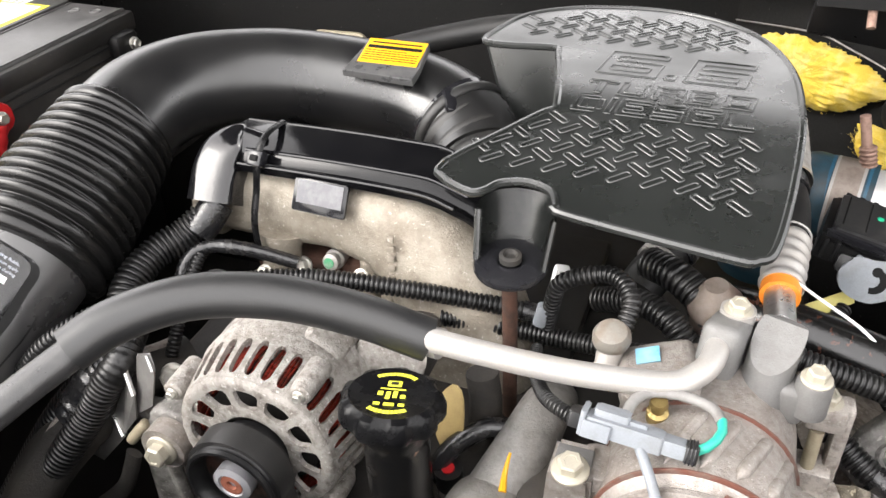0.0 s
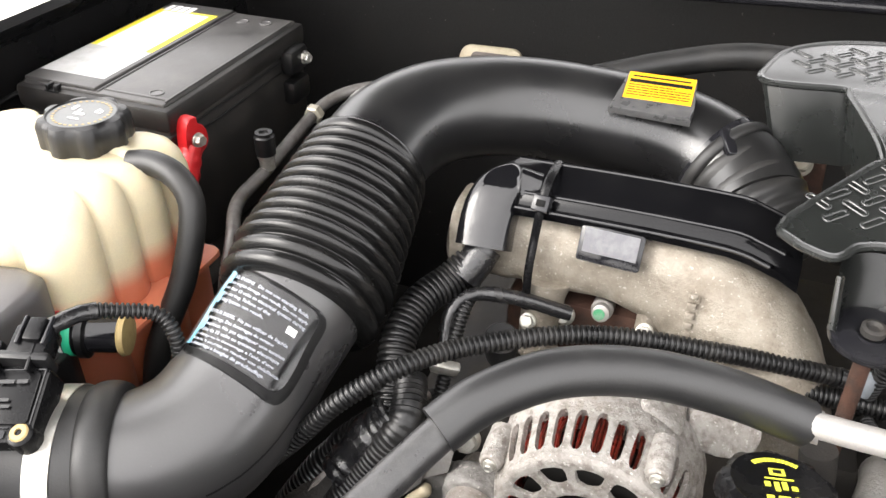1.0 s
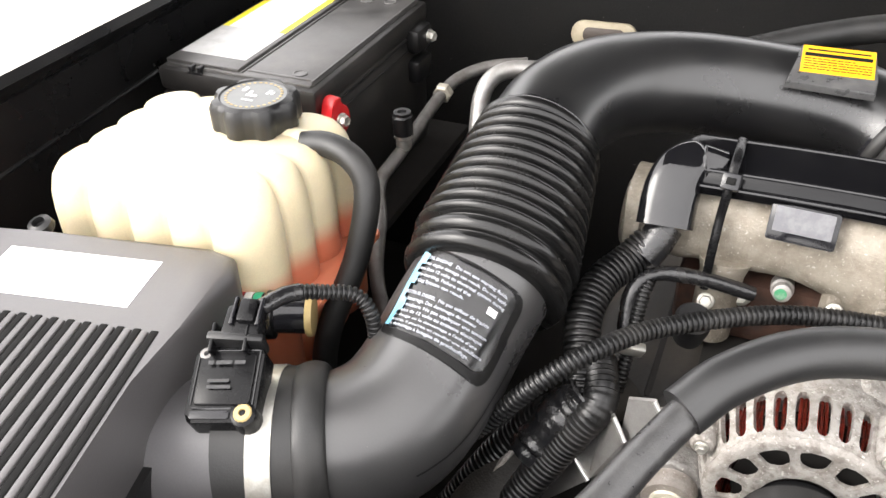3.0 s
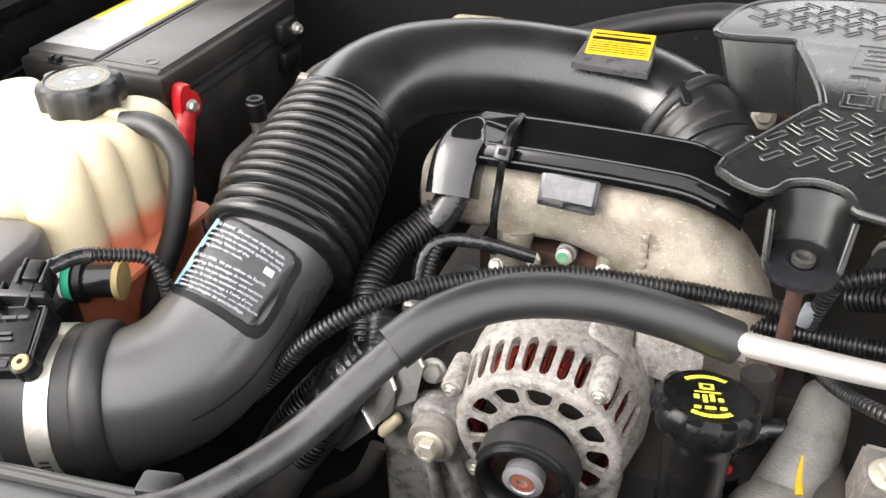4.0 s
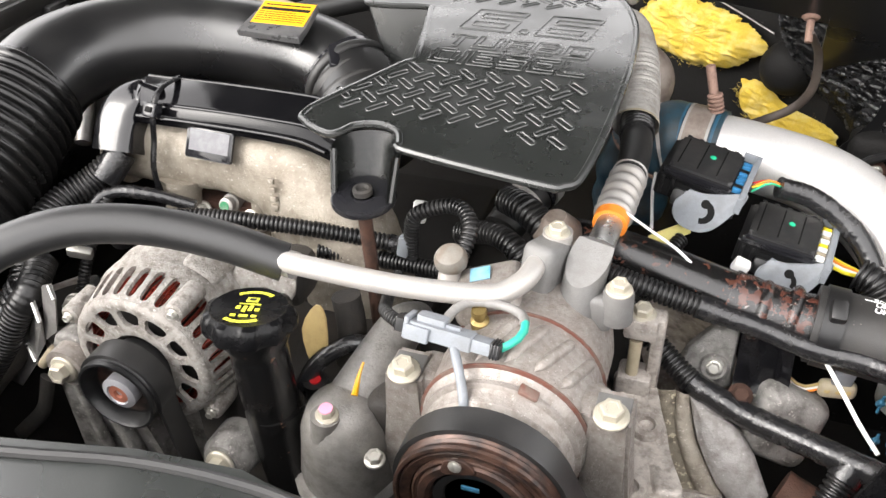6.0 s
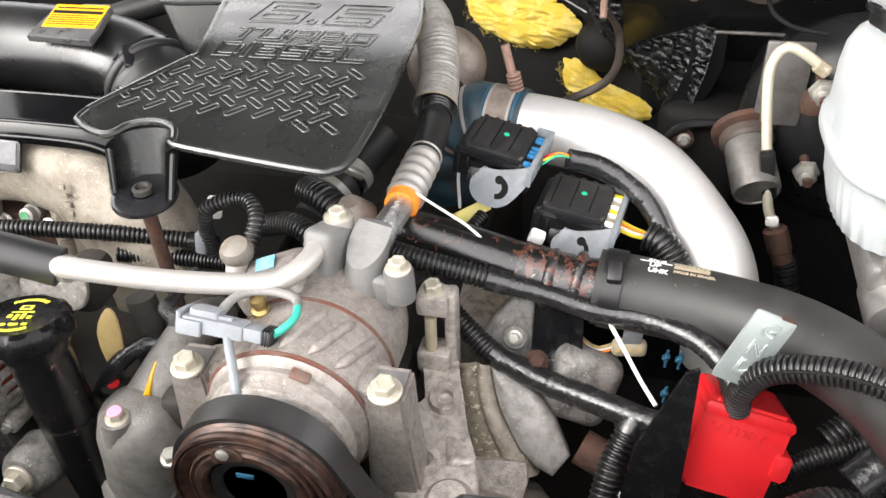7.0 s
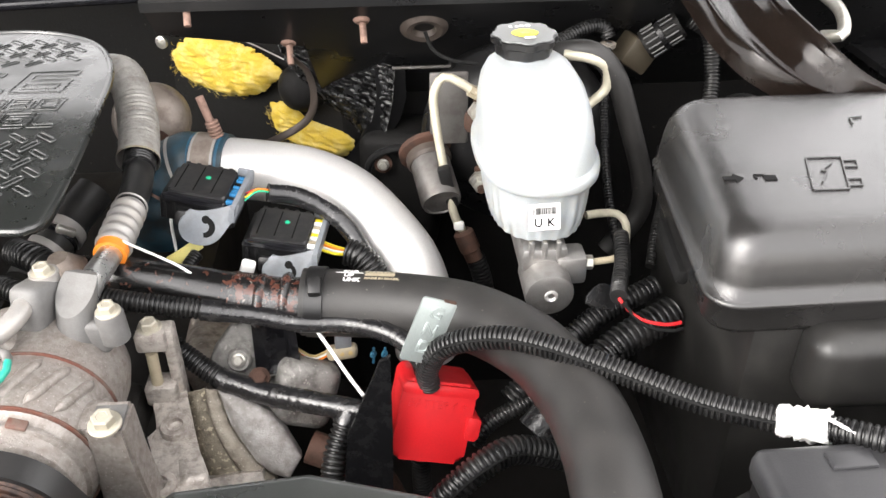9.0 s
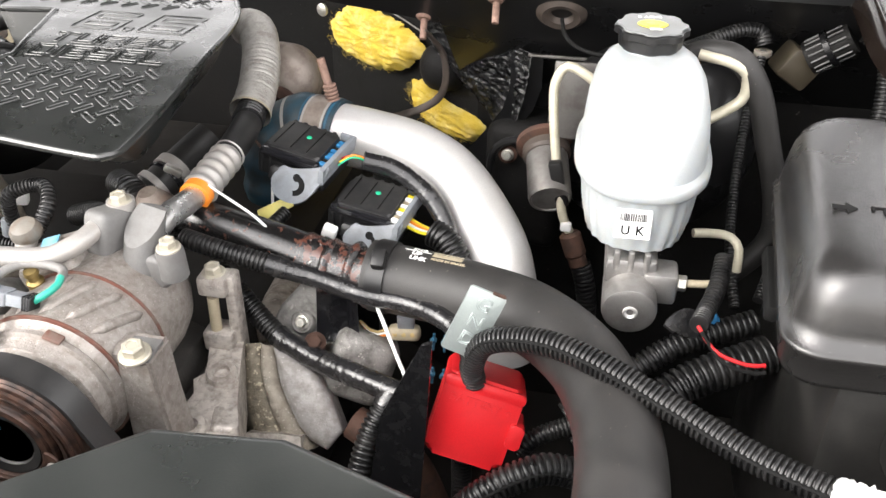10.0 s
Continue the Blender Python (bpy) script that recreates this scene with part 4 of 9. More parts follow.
def embossed(name, text, x0, x1, y0, y1, lean):
    """Letters moulded as raised outlines on the cover."""
    wide = [len(GLYPHS[c].split()[0]) for c in text]
    unit = (x1 - x0) / (sum(wide) + 0.9 * (len(text) - 1))
    at = x0
    for c, w in zip(text, wide):
        bm = bmesh.new()
        for loop in glyph_loops(GLYPHS[c].split()):
            n = len(loop)
            pts = []
            for k in range(n):
                a, b, d = loop[k - 1], loop[k], loop[(k + 1) % n]
                if (b[0] - a[0]) * (d[1] - b[1]) == (b[1] - a[1]) * (d[0] - b[0]):
                    pts.append(b)
                else:
                    pts += [(b[0] + (a[0] - b[0]) * f, b[1] + (a[1] - b[1]) * f) for f in (0.36, 0.12)] + [(b[0] + (d[0] - b[0]) * f, b[1] + (d[1] - b[1]) * f) for f in (0.12, 0.36)]
            line = []
            for u, v in pts:
                y = y0 + (y1 - y0) * v / 5
                x = at + u * unit + lean * v / 5
                line.append(V(x, y, cover_z(y) - 0.0002))
            sweep(bm, line + line[:1], 0.00115, 6, False)
        part(name, bm, M_COVER, cover, sharp=60)
        at += (w + 0.9) * unit


embossed("digit", "6.6", -0.110, 0.024, 0.752, 0.806, 0.008)
embossed("letter", "TURBO", -0.113, 0.033, 0.709, 0.735, 0.003)
embossed("letter", "DIESEL", -0.117, 0.036, 0.676, 0.702, 0.003)

# ---- battery ----
battery = thing("battery", (-0.975, 0.86, 1.0), "black car battery with a white and yellow top label", "battery")
part("case", boxed((-0.975, 0.866, 1.085), (0.218, 0.322, 0.19), 0.006), M_BATCASE, battery)
part("lid", boxed((-0.975, 0.866, 1.186), (0.224, 0.328, 0.030), 0.006), M_BATCASE, battery)
part("top_step", boxed((-0.975, 0.866, 1.201), (0.206, 0.312, 0.008), 0.003), M_BATLID, battery)
part("cell_cover", boxed((-1.025, 0.866, 1.2065), (0.106, 0.306, 0.006), 0.002), M_BATLID, battery)
bars("label", [(-1.074, 0.738, -0.978, 0.830)], Matrix.Translation((0, 0, 1.2096)), M_BATLABEL, battery, label="worn pale grey top label")
bars("label", [(-1.074, 0.8302, -0.978, 0.985)], Matrix.Translation((0, 0, 1.2096)), M_LEMON, battery, label="bright yellow caution label")
bars("label_field", [(-1.064, 0.8305, -0.988, 0.977)], Matrix.Translation((0, 0, 1.2099)), M_WHITE, battery)
for row in text_rows(-1.053, 0.845, -0.995, 0.968, 8, 3, 0.45)[::2]:
    bars("print", [row], Matrix.Translation((0, 0, 1.2102)), M_FINEPRINT, battery)
M_PALEPRINT = mat("pale_grey_print", (0.42, 0.42, 0.41), 0.4, bump=0)
for row in ((-1.035, 0.793, -0.983, 0.827), (-1.012, 0.752, -0.990, 0.772), (-1.026, 0.758, -1.018, 0.766), (-1.068, 0.800, -1.056, 0.814)):
    bars("print", [row], Matrix.Translation((0, 0, 1.2099)), M_PALEPRINT, battery)
for dx in (-0.006, 0.006):
    part("latch", boxed((-1.03 + dx, 0.709, 1.203), (0.005, 0.012, 0.009), 0.0015), M_PLASTIC, battery)
for x, y in ((-0.905, 0.995), (-0.940, 0.990), (-0.90, 0.735)):
    part("vent_plug", turned((x, y, 1.2045), (0, 0, 1), [(0.009, 0), (0.009, 0.0014), (0.0075, 0.0018), (0.007, 0.0008), (0, 0.0008)], 20), M_BATLID, battery)
part("latch_bar", boxed((-1.03, 0.706, 1.199), (0.022, 0.006, 0.004), 0.001), M_PLASTIC, battery)
for x, y, w, d in ((-0.9685, 0.866, 0.003, 0.306), (-0.8745, 0.866, 0.003, 0.30)):
    part("lid_rib", boxed((x, y, 1.2052), (w, d, 0.003), 0.001), M_BATLID, battery)
part("lid_rib", boxed((-0.92, 0.722, 1.2052), (0.09, 0.004, 0.003), 0.001), M_BATLID, battery)
for k in range(4):
    bars("brand_bar", [(-1.068 + 0.012 * k, 0.952, -1.059 + 0.012 * k, 0.975)], Matrix.Translation((0.0, 0.028, 1.2100)), M_WHITE, battery)
for z in (1.150, 1.165):
    part("case_rib", boxed((-0.975, 0.866, z), (0.221, 0.325, 0.004), 0.0015), M_PLASTIC, battery)
for z in (1.163, 1.118):
    part("terminal_boss", boxed((-0.858, 0.985, z), (0.022, 0.05, 0.036), 0.008), M_PLASTIC, battery)
bolt(battery, (-0.847, 0.995, 1.163), (1, -0.2, 0), 0.0075, BOLT_DARK)
redcap = thing("battery_cable_boot", (-0.858, 0.715, 1.1), "red rubber boot on the battery side terminal", "cable boot")
part("boot", plate(smooth_outline([(0.016, -0.006), (0.013, 0.012), (0.002, 0.018), (0.004, 0.026), (-0.008, 0.027), (-0.015, 0.014), (-0.017, -0.010), (-0.010, -0.020), (0.010, -0.018)], 4), 0, 0.016, 0.006, pose(-0.860, 0.728, 1.160, 90, 0, 78), 3), M_RED, redcap)
part("cable_sleeve", tube([(-0.852, 0.722, 1.150), (-0.851, 0.708, 1.130), (-0.852, 0.690, 1.10), (-0.854, 0.672, 1.06), (-0.856, 0.66, 1.02)], lambda t, run: 0.0125 + 0.004 * min(1, 3 * t) + 0.0008 * math.sin(run * 420), 16, 0.004), M_RED, redcap, "soft red cable sleeve")
bolt(redcap, (-0.842, 0.722, 1.160), (1, -0.25, 0.1), 0.007, BOLT_DARK)
slab("battery_tray", [(-1.15, 0.6, 0.985), (-0.82, 0.6, 0.985), (-0.82, 1.08, 0.985), (-1.15, 1.08, 0.985)], "black steel battery tray", M_DARK, "tray")

# ---- coolant tank ----
tank = thing("coolant_tank", (-0.86, 0.5, 1.0), "translucent ivory coolant tank, half full of orange coolant", "coolant tank")


def lobes(x0, y0, x1, y1, amp, count_x, count_y, n):
    """A rectangle whose four sides are scalloped into vertical lobes."""
    pts = []
    for (ax, ay), (bx, by), k in (((x0, y0), (x1, y0), count_x), ((x1, y0), (x1, y1), count_y), ((x1, y1), (x0, y1), count_x), ((x0, y1), (x0, y0), count_y)):
        nx, ny = (by - ay), -(bx - ax)
        ln = math.hypot(nx, ny)
        steps = n * k
        for i in range(steps):
            t = i / steps
            out = amp * abs(math.sin(math.pi * t * k)) ** 0.8
            pts.append((ax + (bx - ax) * t + nx / ln * out, ay + (by - ay) * t + ny / ln * out))
    return pts


ring = lobes(-0.978, 0.411, -0.755, 0.593, 0.0105, 5, 4, 12)
mid = V(-0.865, 0.50, 0)


def tank_ring(k, z, lift=0.0):
    return [V(x, y, 0).lerp(mid, k) + V(0, 0, z + lift * (x + 0.86)) for x, y in ring]


part("shell", loft([tank_ring(0.06, 1.02), tank_ring(0.0, 1.035), tank_ring(0.0, 1.12), tank_ring(-0.008, 1.125), tank_ring(-0.008, 1.131), tank_ring(0.0, 1.136), tank_ring(0.004, 1.195), tank_ring(0.016, 1.212), tank_ring(0.045, 1.226), tank_ring(0.095, 1.236), tank_ring(0.17, 1.2415), tank_ring(0.30, 1.244), tank_ring(0.55, 1.245), tank_ring(0.85, 1.246)]), M_TANK, tank, sharp=180)
part("seam_flange", plate(rounded(-0.76, 0.43, -0.722, 0.58, 0.01), 1.118, 1.124, 0.002), M_TANK, tank)
part("neck", turned((-0.83, 0.545, 1.232), (0, 0, 1), [(0.044, 0), (0.040, 0.004), (0.036, 0.006), (0.034, 0.018)], 32), M_TANK, tank)
part("spout", turned((-0.800, 0.541, 1.238), (1, -0.1, 0), [(0.013, 0), (0.0105, 0.012), (0.0105, 0.03)], 20), M_TANK, tank)
capbase = part("cap", turned((-0.83, 0.545, 1.243), (0, 0, 1), [(0.038, 0), (0.041, 0.004), (0.041, 0.024), (0.038, 0.030), (0.033, 0.0315), (0.032, 0.030), (0.0, 0.030)], 80, lambda a, i: 1 + (0.06 if i < 4 else 0) * math.tanh(2.2 * math.cos(8 * a))), M_PLASTIC, tank, "black fluted pressure cap")
ringrows = []
for k in range(30):
    a = 2 * math.pi * k / 30
    ringrows.append((0.0265 * math.cos(a) - 0.0014, 0.0265 * math.sin(a) - 0.0009, 0.0265 * math.cos(a) + 0.0014, 0.0265 * math.sin(a) + 0.0009))
# Grey disc: dust, and the glare on the black cap put into its colour.
part("face", turned((-0.83, 0.545, 1.2728), (0, 0, 1), [(0.0315, 0), (0.0312, 0.0004), (0, 0.0005)], 48), M_CAPGREY, capbase, "dusty grey cap face with glare in its colour")
bars("print", ringrows, Matrix.Translation((-0.83, 0.545, 1.2735)), M_TAN, capbase)
bars("print", [(-0.007, -0.004, 0.004, 0.000), (-0.007, 0.002, -0.004, 0.006), (-0.016, 0.004, -0.012, 0.012), (0.010, 0.005, 0.013, 0.013), (0.015, 0.005, 0.017, 0.011), (-0.006, -0.013, 0.006, -0.011)], Matrix.Translation((-0.83, 0.545, 1.2735)), M_WHITE, capbase)
single("coolant_hose", tube([(-0.775, 0.535, 1.236), (-0.75, 0.538, 1.238), (-0.720, 0.532, 1.230), (-0.704, 0.522, 1.205), (-0.708, 0.497, 1.145), (-0.727, 0.463, 1.075), (-0.735, 0.45, 1.0)], 0.0125, 18), M_RUBBER, "black rubber overflow hose bent down from the tank", "hose")
bm = bmesh.new()
lathe(bm, (-0.955, 0.375, 1.196), (0, -0.3, 1), [(0.009, 0), (0.012, 0.004), (0.011, 0.010), (0.006, 0.012), (0.005, 0.007)], 12)
single("push_rivet", bm, M_PLASTIC, "dark plastic push rivet beside the coolant tank", "rivet")

# ---- air filter box ----
abox = thing("air_filter_box", (-0.85, 0.2, 0.9), "dusty dark grey air filter box with a louvred lid", "air filter box")
lid = [(-1.10, 0.338), (-0.94, 0.355), (-0.79, 0.400), (-0.765, 0.396), (-0.749, 0.372), (-0.750, 0.30), (-0.746, 0.24), (-0.725, 0.15), (-0.705, 0.05), (-0.69, -0.06), (-1.10, -0.06)]
M_LID = mat("dusty_grey_black_lid", (0.075, 0.071, 0.072), 0.38, spec=0.8, dirt=(0.12, 0.115, 0.112), amount=0.5, scale=7, bump=0.12)
part("lid", plate(lid, 1.13, 1.205, 0.010, segs=3), M_LID, abox)
part("body", plate([(x * 1.0 + 0.006, y + 0.004) for x, y in lid], 0.80, 1.135, 0.002), M_PLASTIC, abox)
bars("label", [(-0.075, -0.030, 0.065, 0.030)], pose(-0.872, 0.322, 1.2052, 0, 0, 11), M_WHITE, abox, label="blank white sticker")
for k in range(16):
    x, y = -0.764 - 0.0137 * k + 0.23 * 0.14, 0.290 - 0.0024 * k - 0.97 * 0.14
    # Black bar painted in for the shade inside each louvre slot.
    part("louvre_gap", boxed((x, y, 1.2042), (0.0062, 0.28, 0.004), 0.0012, (0, 0, 13.3)), M_INKGAP, abox)
    part("louvre_rib", boxed((x - 0.0066, y - 0.0012, 1.2056), (0.0062, 0.275, 0.004), 0.0018, (0, 0, 13.3)), M_LID, abox)

# ---- alternator ----
alt = thing("alternator", (-0.296, 0.42, 1.02), "dusty cast alternator with copper windings behind its vents", "alternator")
AC = V(-0.296, 0.412, 1.099)


def vented(bm, prof, count, width, closed):
    """A turned skin with count openings round it; width(f) is the opening's share of the pitch along the profile."""
    rows = []
    for j, (r, y) in enumerate(prof):
        w = 0.5 * width(j)
        rows.append([bm.verts.new(AC + V(math.cos(a) * r, y, math.sin(a) * r)) for a in (2 * math.pi * (k + u) / count for k in range(count) for u in (-0.5, -w, 0.0, w))])
    n = 4 * count
    for j in range(len(prof) - 1):
        for k in range(n):
            if k % 4 in (1, 2) and width(j) > 0.16 and width(j + 1) > 0.16 and not closed(360 * (k // 4) / count):
                continue
            bm.faces.new((rows[j][k], rows[j][(k + 1) % n], rows[j + 1][(k + 1) % n], rows[j + 1][k]))


lugged = lambda deg: min(abs((deg - d + 180) % 360 - 180) for d in (53, 155, 222, 318)) < 8
bm = bmesh.new()
vented(bm, [(0.0300, -0.020), (0.0385, -0.021), (0.0405, -0.0206), (0.0420, -0.0205), (0.0445, -0.0207), (0.0540, -0.0212), (0.0575, -0.0215), (0.0592, -0.0216), (0.0635, -0.022), (0.0675, -0.0205), (0.0690, -0.0185)], 12, lambda j: (0.1, 0.1, 0.2, 0.6, 0.72, 0.76, 0.68, 0.3, 0.1, 0.1, 0.1)[j], lambda deg: False)
side_prof = [(0.0690, -0.0185), (0.0700, -0.0155), (0.0706, -0.0140), (0.0712, -0.0120), (0.0722, -0.0090), (0.0748, 0.0030), (0.0768, 0.0130), (0.0774, 0.0165), (0.0778, 0.0190), (0.0781, 0.0205), (0.0782, 0.0220), (0.0800, 0.0260), (0.0800, 0.0340)]
vented(bm, side_prof, 32, lambda j: (0.1, 0.1, 0.22, 0.46, 0.60, 0.64, 0.60, 0.46, 0.22, 0.1, 0.1, 0.1, 0.1)[j], lugged)
bmesh.ops.recalc_face_normals(bm, faces=bm.faces)
bmesh.ops.solidify(bm, geom=list(bm.faces), thickness=0.0042)
part("front_frame", bm, M_ALTCAST, alt, "dusty cast front frame with vent slots", sharp=42)
bm = bmesh.new()
lathe(bm, AC + V(0, 0.028, 0), (0, 1, 0), [(0.066, 0), (0.079, 0.0), (0.080, 0.028), (0.078, 0.030), (0.077, 0.048), (0.070, 0.062), (0.05, 0.068), (0, 0.068)], 48)
part("housing", bm, M_ALTCAST, alt)
for k in range(36):
    a = 2 * math.pi * k / 36
    d, w = V(math.cos(a), 0, math.sin(a)), V(-math.sin(a), 0, math.cos(a))
    bm = bmesh.new()
    for q in (-1, 0, 1):
        p = AC + d * 0.0600 + w * 0.0030 * q
        sweep(bm, [p + V(0, -0.008, 0), p + d * 0.004 + V(0, 0.008, 0), p + d * 0.002 + V(0, 0.03, 0)], 0.0014, 6)
    part("winding", bm, M_COPPER, alt)
part("rotor", turned(AC + V(0, -0.006, 0), (0, 1, 0), [(0, 0), (0.05, 0.0), (0.05, 0.036)], 32), M_DARK, alt)
for at in ((-0.250, 0.4075, 1.164), (-0.373, 0.4075, 1.130), (-0.236, 0.4075, 1.045), (-0.352, 0.4075, 1.040)):
    p = V(AC.x, at[1], AC.z).lerp(Vector(at), 0.97)
    part("lug", turned(p + V(0, -0.011, 0), (0, 1, 0), [(0.0070, 0.0), (0.0088, 0.0015), (0.0095, 0.006), (0.0100, 0.018), (0.0100, 0.036)], 20), M_ALTCAST, alt)
    bolt(alt, p + V(0, -0.011, 0), (0, -1, 0), 0.0040, BOLT_DARK)
part("pulley", turned(AC + V(0.0, -0.062, -0.006), (0, 1, 0), [(0.016, 0.018), (0.0315, 0.015), (0.0340, 0.002), (0.0352, 0.0), (0.0375, 0.0005), (0.0380, 0.004), (0.0368, 0.0055)] + [(0.0368 + 0.0010 * (q % 2), 0.0065 + 0.0022 * q) for q in range(11)] + [(0.0375, 0.034), (0.030, 0.036), (0.03, 0.045)], 48), M_PLASTIC, alt, "black overrunning pulley")
part("pulley_face", turned(AC + V(0.0, -0.047, -0.006), (0, 1, 0), [(0.0, 0.0), (0.029, 0.0), (0.029, 0.004)], 32), M_PULLEY, alt)
part("hub_nut", turned(AC + V(0.0, -0.059, -0.006), (0, 1, 0), [(0.008, 0.004), (0.011, 0.0), (0.0165, 0.002), (0.0165, 0.022)], 28), M_HUB, alt)
part("hub_centre", turned(AC + V(0.0, -0.058, -0.006), (0, 1, 0), [(0.0, 0.004), (0.004, 0.003), (0.0045, 0.0), (0.0095, 0.0), (0.0095, 0.008)], 20), M_HUBRED, alt, "red oxide shaft end")
part("rear_lug", boxed((-0.205, 0.52, 1.125), (0.035, 0.05, 0.05), 0.012), M_CASTDARK, alt)
part("top_land", boxed(AC + V(0.036, 0.055, 0.062), (0.040, 0.045, 0.022), 0.009, (0, 30, 0), 3), M_ALTCAST, alt)
part("bracket_ear", plate(smooth_outline([(-0.024, -0.016), (0.022, -0.020), (0.030, 0.0), (0.018, 0.022), (-0.022, 0.020)], 4), -0.006, 0.006, 0.003, pose(AC.x + 0.082, AC.y + 0.07, AC.z + 0.045, 60, 10, 20)), M_ALTCAST, alt, "flat cast mounting ear")

shield = thing("pipe_shield", (-0.5, 0.44, 1.0), "grimy dark pressed metal pipe shield under the duct", "shield")
part("shell", tube([(-0.448, 0.515, 1.05), (-0.480, 0.470, 1.052), (-0.508, 0.430, 1.030), (-0.535, 0.392, 0.995), (-0.555, 0.36, 0.95)], lambda s, _: 0.026 + 0.008 * math.sin(2.4 * s), 20, flat=0.7), M_CASTDARK, shield)
part("fold", tube([(-0.462, 0.505, 1.072), (-0.490, 0.460, 1.072), (-0.516, 0.422, 1.050), (-0.54, 0.385, 1.012)], 0.0045, 8), M_CAST, shield, "folded bright edge")

abr = thing("alternator_bracket", (-0.39, 0.40, 0.95), "dark dusty cast bracket beside the alternator", "bracket")
bm = plate(smooth_outline([(-0.018, 0.022), (0.012, 0.024), (0.026, 0.004), (0.062, -0.085), (0.075, -0.16), (0.02, -0.17), (-0.012, -0.085), (-0.024, 0.0)], 4), -0.012, 0.010, 0.005, pose(-0.386, 0.412, 1.07, 90, 0, 0), 3)
part("arm", bm, M_CASTGREY, abr)
part("rib", tube([(-0.378, 0.398, 1.06), (-0.352, 0.396, 1.0), (-0.335, 0.395, 0.93)], lambda t, _: 0.007 + 0.003 * t, 10), M_CASTGREY, abr)
part("rib", tube([(-0.392, 0.398, 1.05), (-0.384, 0.396, 0.99), (-0.372, 0.395, 0.92)], 0.006, 10), M_CASTGREY, abr)
part("lower_web", boxed((-0.37, 0.445, 0.96), (0.17, 0.03, 0.20), 0.012, (0, 0, 6), 3), M_CASTGREY, abr)
part("strap", tube([(-0.452, 0.415, 1.012), (-0.462, 0.413, 0.985), (-0.478, 0.412, 0.955), (-0.526, 0.412, 0.905)], 0.0085, 10, flat=0.5), M_CASTDARK, abr, "bent dark steel strap")
part("lower_ear", turned((-0.215, 0.375, 1.015), (0, -1, 0.2), [(0.026, -0.03), (0.024, 0.0), (0.019, 0.008), (0, 0.008)], 22), M_CASTGREY, abr)
bolt(abr, (-0.215, 0.366, 1.018), (0, -1, 0.2), 0.010)
part("boss", tube([(-0.386, 0.385, 1.07), (-0.386, 0.44, 1.07)], 0.021, 20), M_CAST, abr)
bolt(abr, (-0.386, 0.385, 1.07), (0, -1, 0.1), 0.010)

# ---- oil filler ----
oil = thing("oil_filler", (-0.176, 0.40, 0.9), "black oil filler cap on a black filler tube", "oil filler")
part("tube", tube([(-0.176, 0.402, 1.17), (-0.174, 0.405, 1.05), (-0.16, 0.41, 0.88)], lambda s, _: 0.029 - 0.004 * (s > 0.06), 24), M_OILTUBE, oil)
part("clamp", tube([(-0.1735, 0.406, 1.068), (-0.173, 0.406, 1.058)], 0.0268, 24), M_OILTUBE, oil, "rust-specked band")
ocap = part("cap", turned((-0.176, 0.397, 1.164), (0, 0.16, 1), [(0.030, 0), (0.0362, 0.002), (0.0378, 0.006), (0.0378, 0.013), (0.0352, 0.0195), (0.0315, 0.0218), (0.0300, 0.0210), (0.0, 0.0213)], 90, lambda a, i: 1 + (0.045 if 0 < i < 5 else 0) * math.tanh(2.0 * math.cos(9 * a))), M_MODULE, oil, "black fluted oil cap with yellow print")
oc = pose(-0.176, 0.4003, 1.1850, -9.1, 0, 12) @ Matrix.Diagonal((0.92, 0.92, 1, 1))


def arc_print(name, r0, r1, a0, a1, m, material, parent, n=12, h=0.0006):
    bm = bmesh.new()
    for k in range(n):
        a, b = radians(a0 + (a1 - a0) * k / n), radians(a0 + (a1 - a0) * (k + 0.86) / n)
        q = [V(r * math.cos(t), r * math.sin(t), 0) for r, t in ((r0, a), (r1, a), (r1, b), (r0, b))]
        bm.faces.new([bm.verts.new(m @ (p + V(0, 0, h))) for p in q])
    return part(name, bm, material, parent, smooth=False)


arc_print("print", 0.0235, 0.0278, 52, 128, oc, M_YELPRINT, ocap, 11)
arc_print("print", 0.0235, 0.0278, 235, 305, oc, M_YELPRINT, ocap, 10)
bars("print", [(-0.0055, 0.009, 0.0055, 0.016), (-0.011, -0.004, -0.007, 0.001), (-0.0045, -0.008, -0.001, 0.001), (0.001, -0.006, 0.0045, 0.002), (0.007, -0.006, 0.011, -0.002), (-0.012, -0.0165, -0.007, -0.0135), (-0.004, -0.0165, 0.004, -0.0135), (0.007, -0.0165, 0.012, -0.0135), (-0.010, 0.0045, 0.010, 0.0055)], oc, M_YELPRINT, ocap, 0.0006)
bars("print", [(-0.003, 0.0105, 0.003, 0.0145)], oc, M_PLASTIC, ocap, 0.0008)

# ---- air-conditioning hose over the alternator ----
ach = thing("air_conditioning_hose", (-0.15, 0.4, 1.17), "air-conditioning line with black foam sleeve and white aluminium end", "hose")
part("rubber_hose", tube([(-0.60, 0.12, 1.16), (-0.54, 0.13, 1.19), (-0.485, 0.161, 1.202), (-0.457, 0.190, 1.199), (-0.427, 0.252, 1.196), (-0.401, 0.302, 1.212), (-0.376, 0.345, 1.229)], lambda s, run: 0.0122 + 0.00005 * math.sin(run * 1400), 20, 0.0022), M_ACHOSE, ach)
part("sleeve", tube([(-0.387, 0.330, 1.224), (-0.365, 0.356, 1.236), (-0.325, 0.388, 1.243), (-0.273, 0.415, 1.237), (-0.217, 0.434, 1.221), (-0.165, 0.447, 1.200)], 0.0168, 22), M_FOAM, ach, "black foam sleeve")
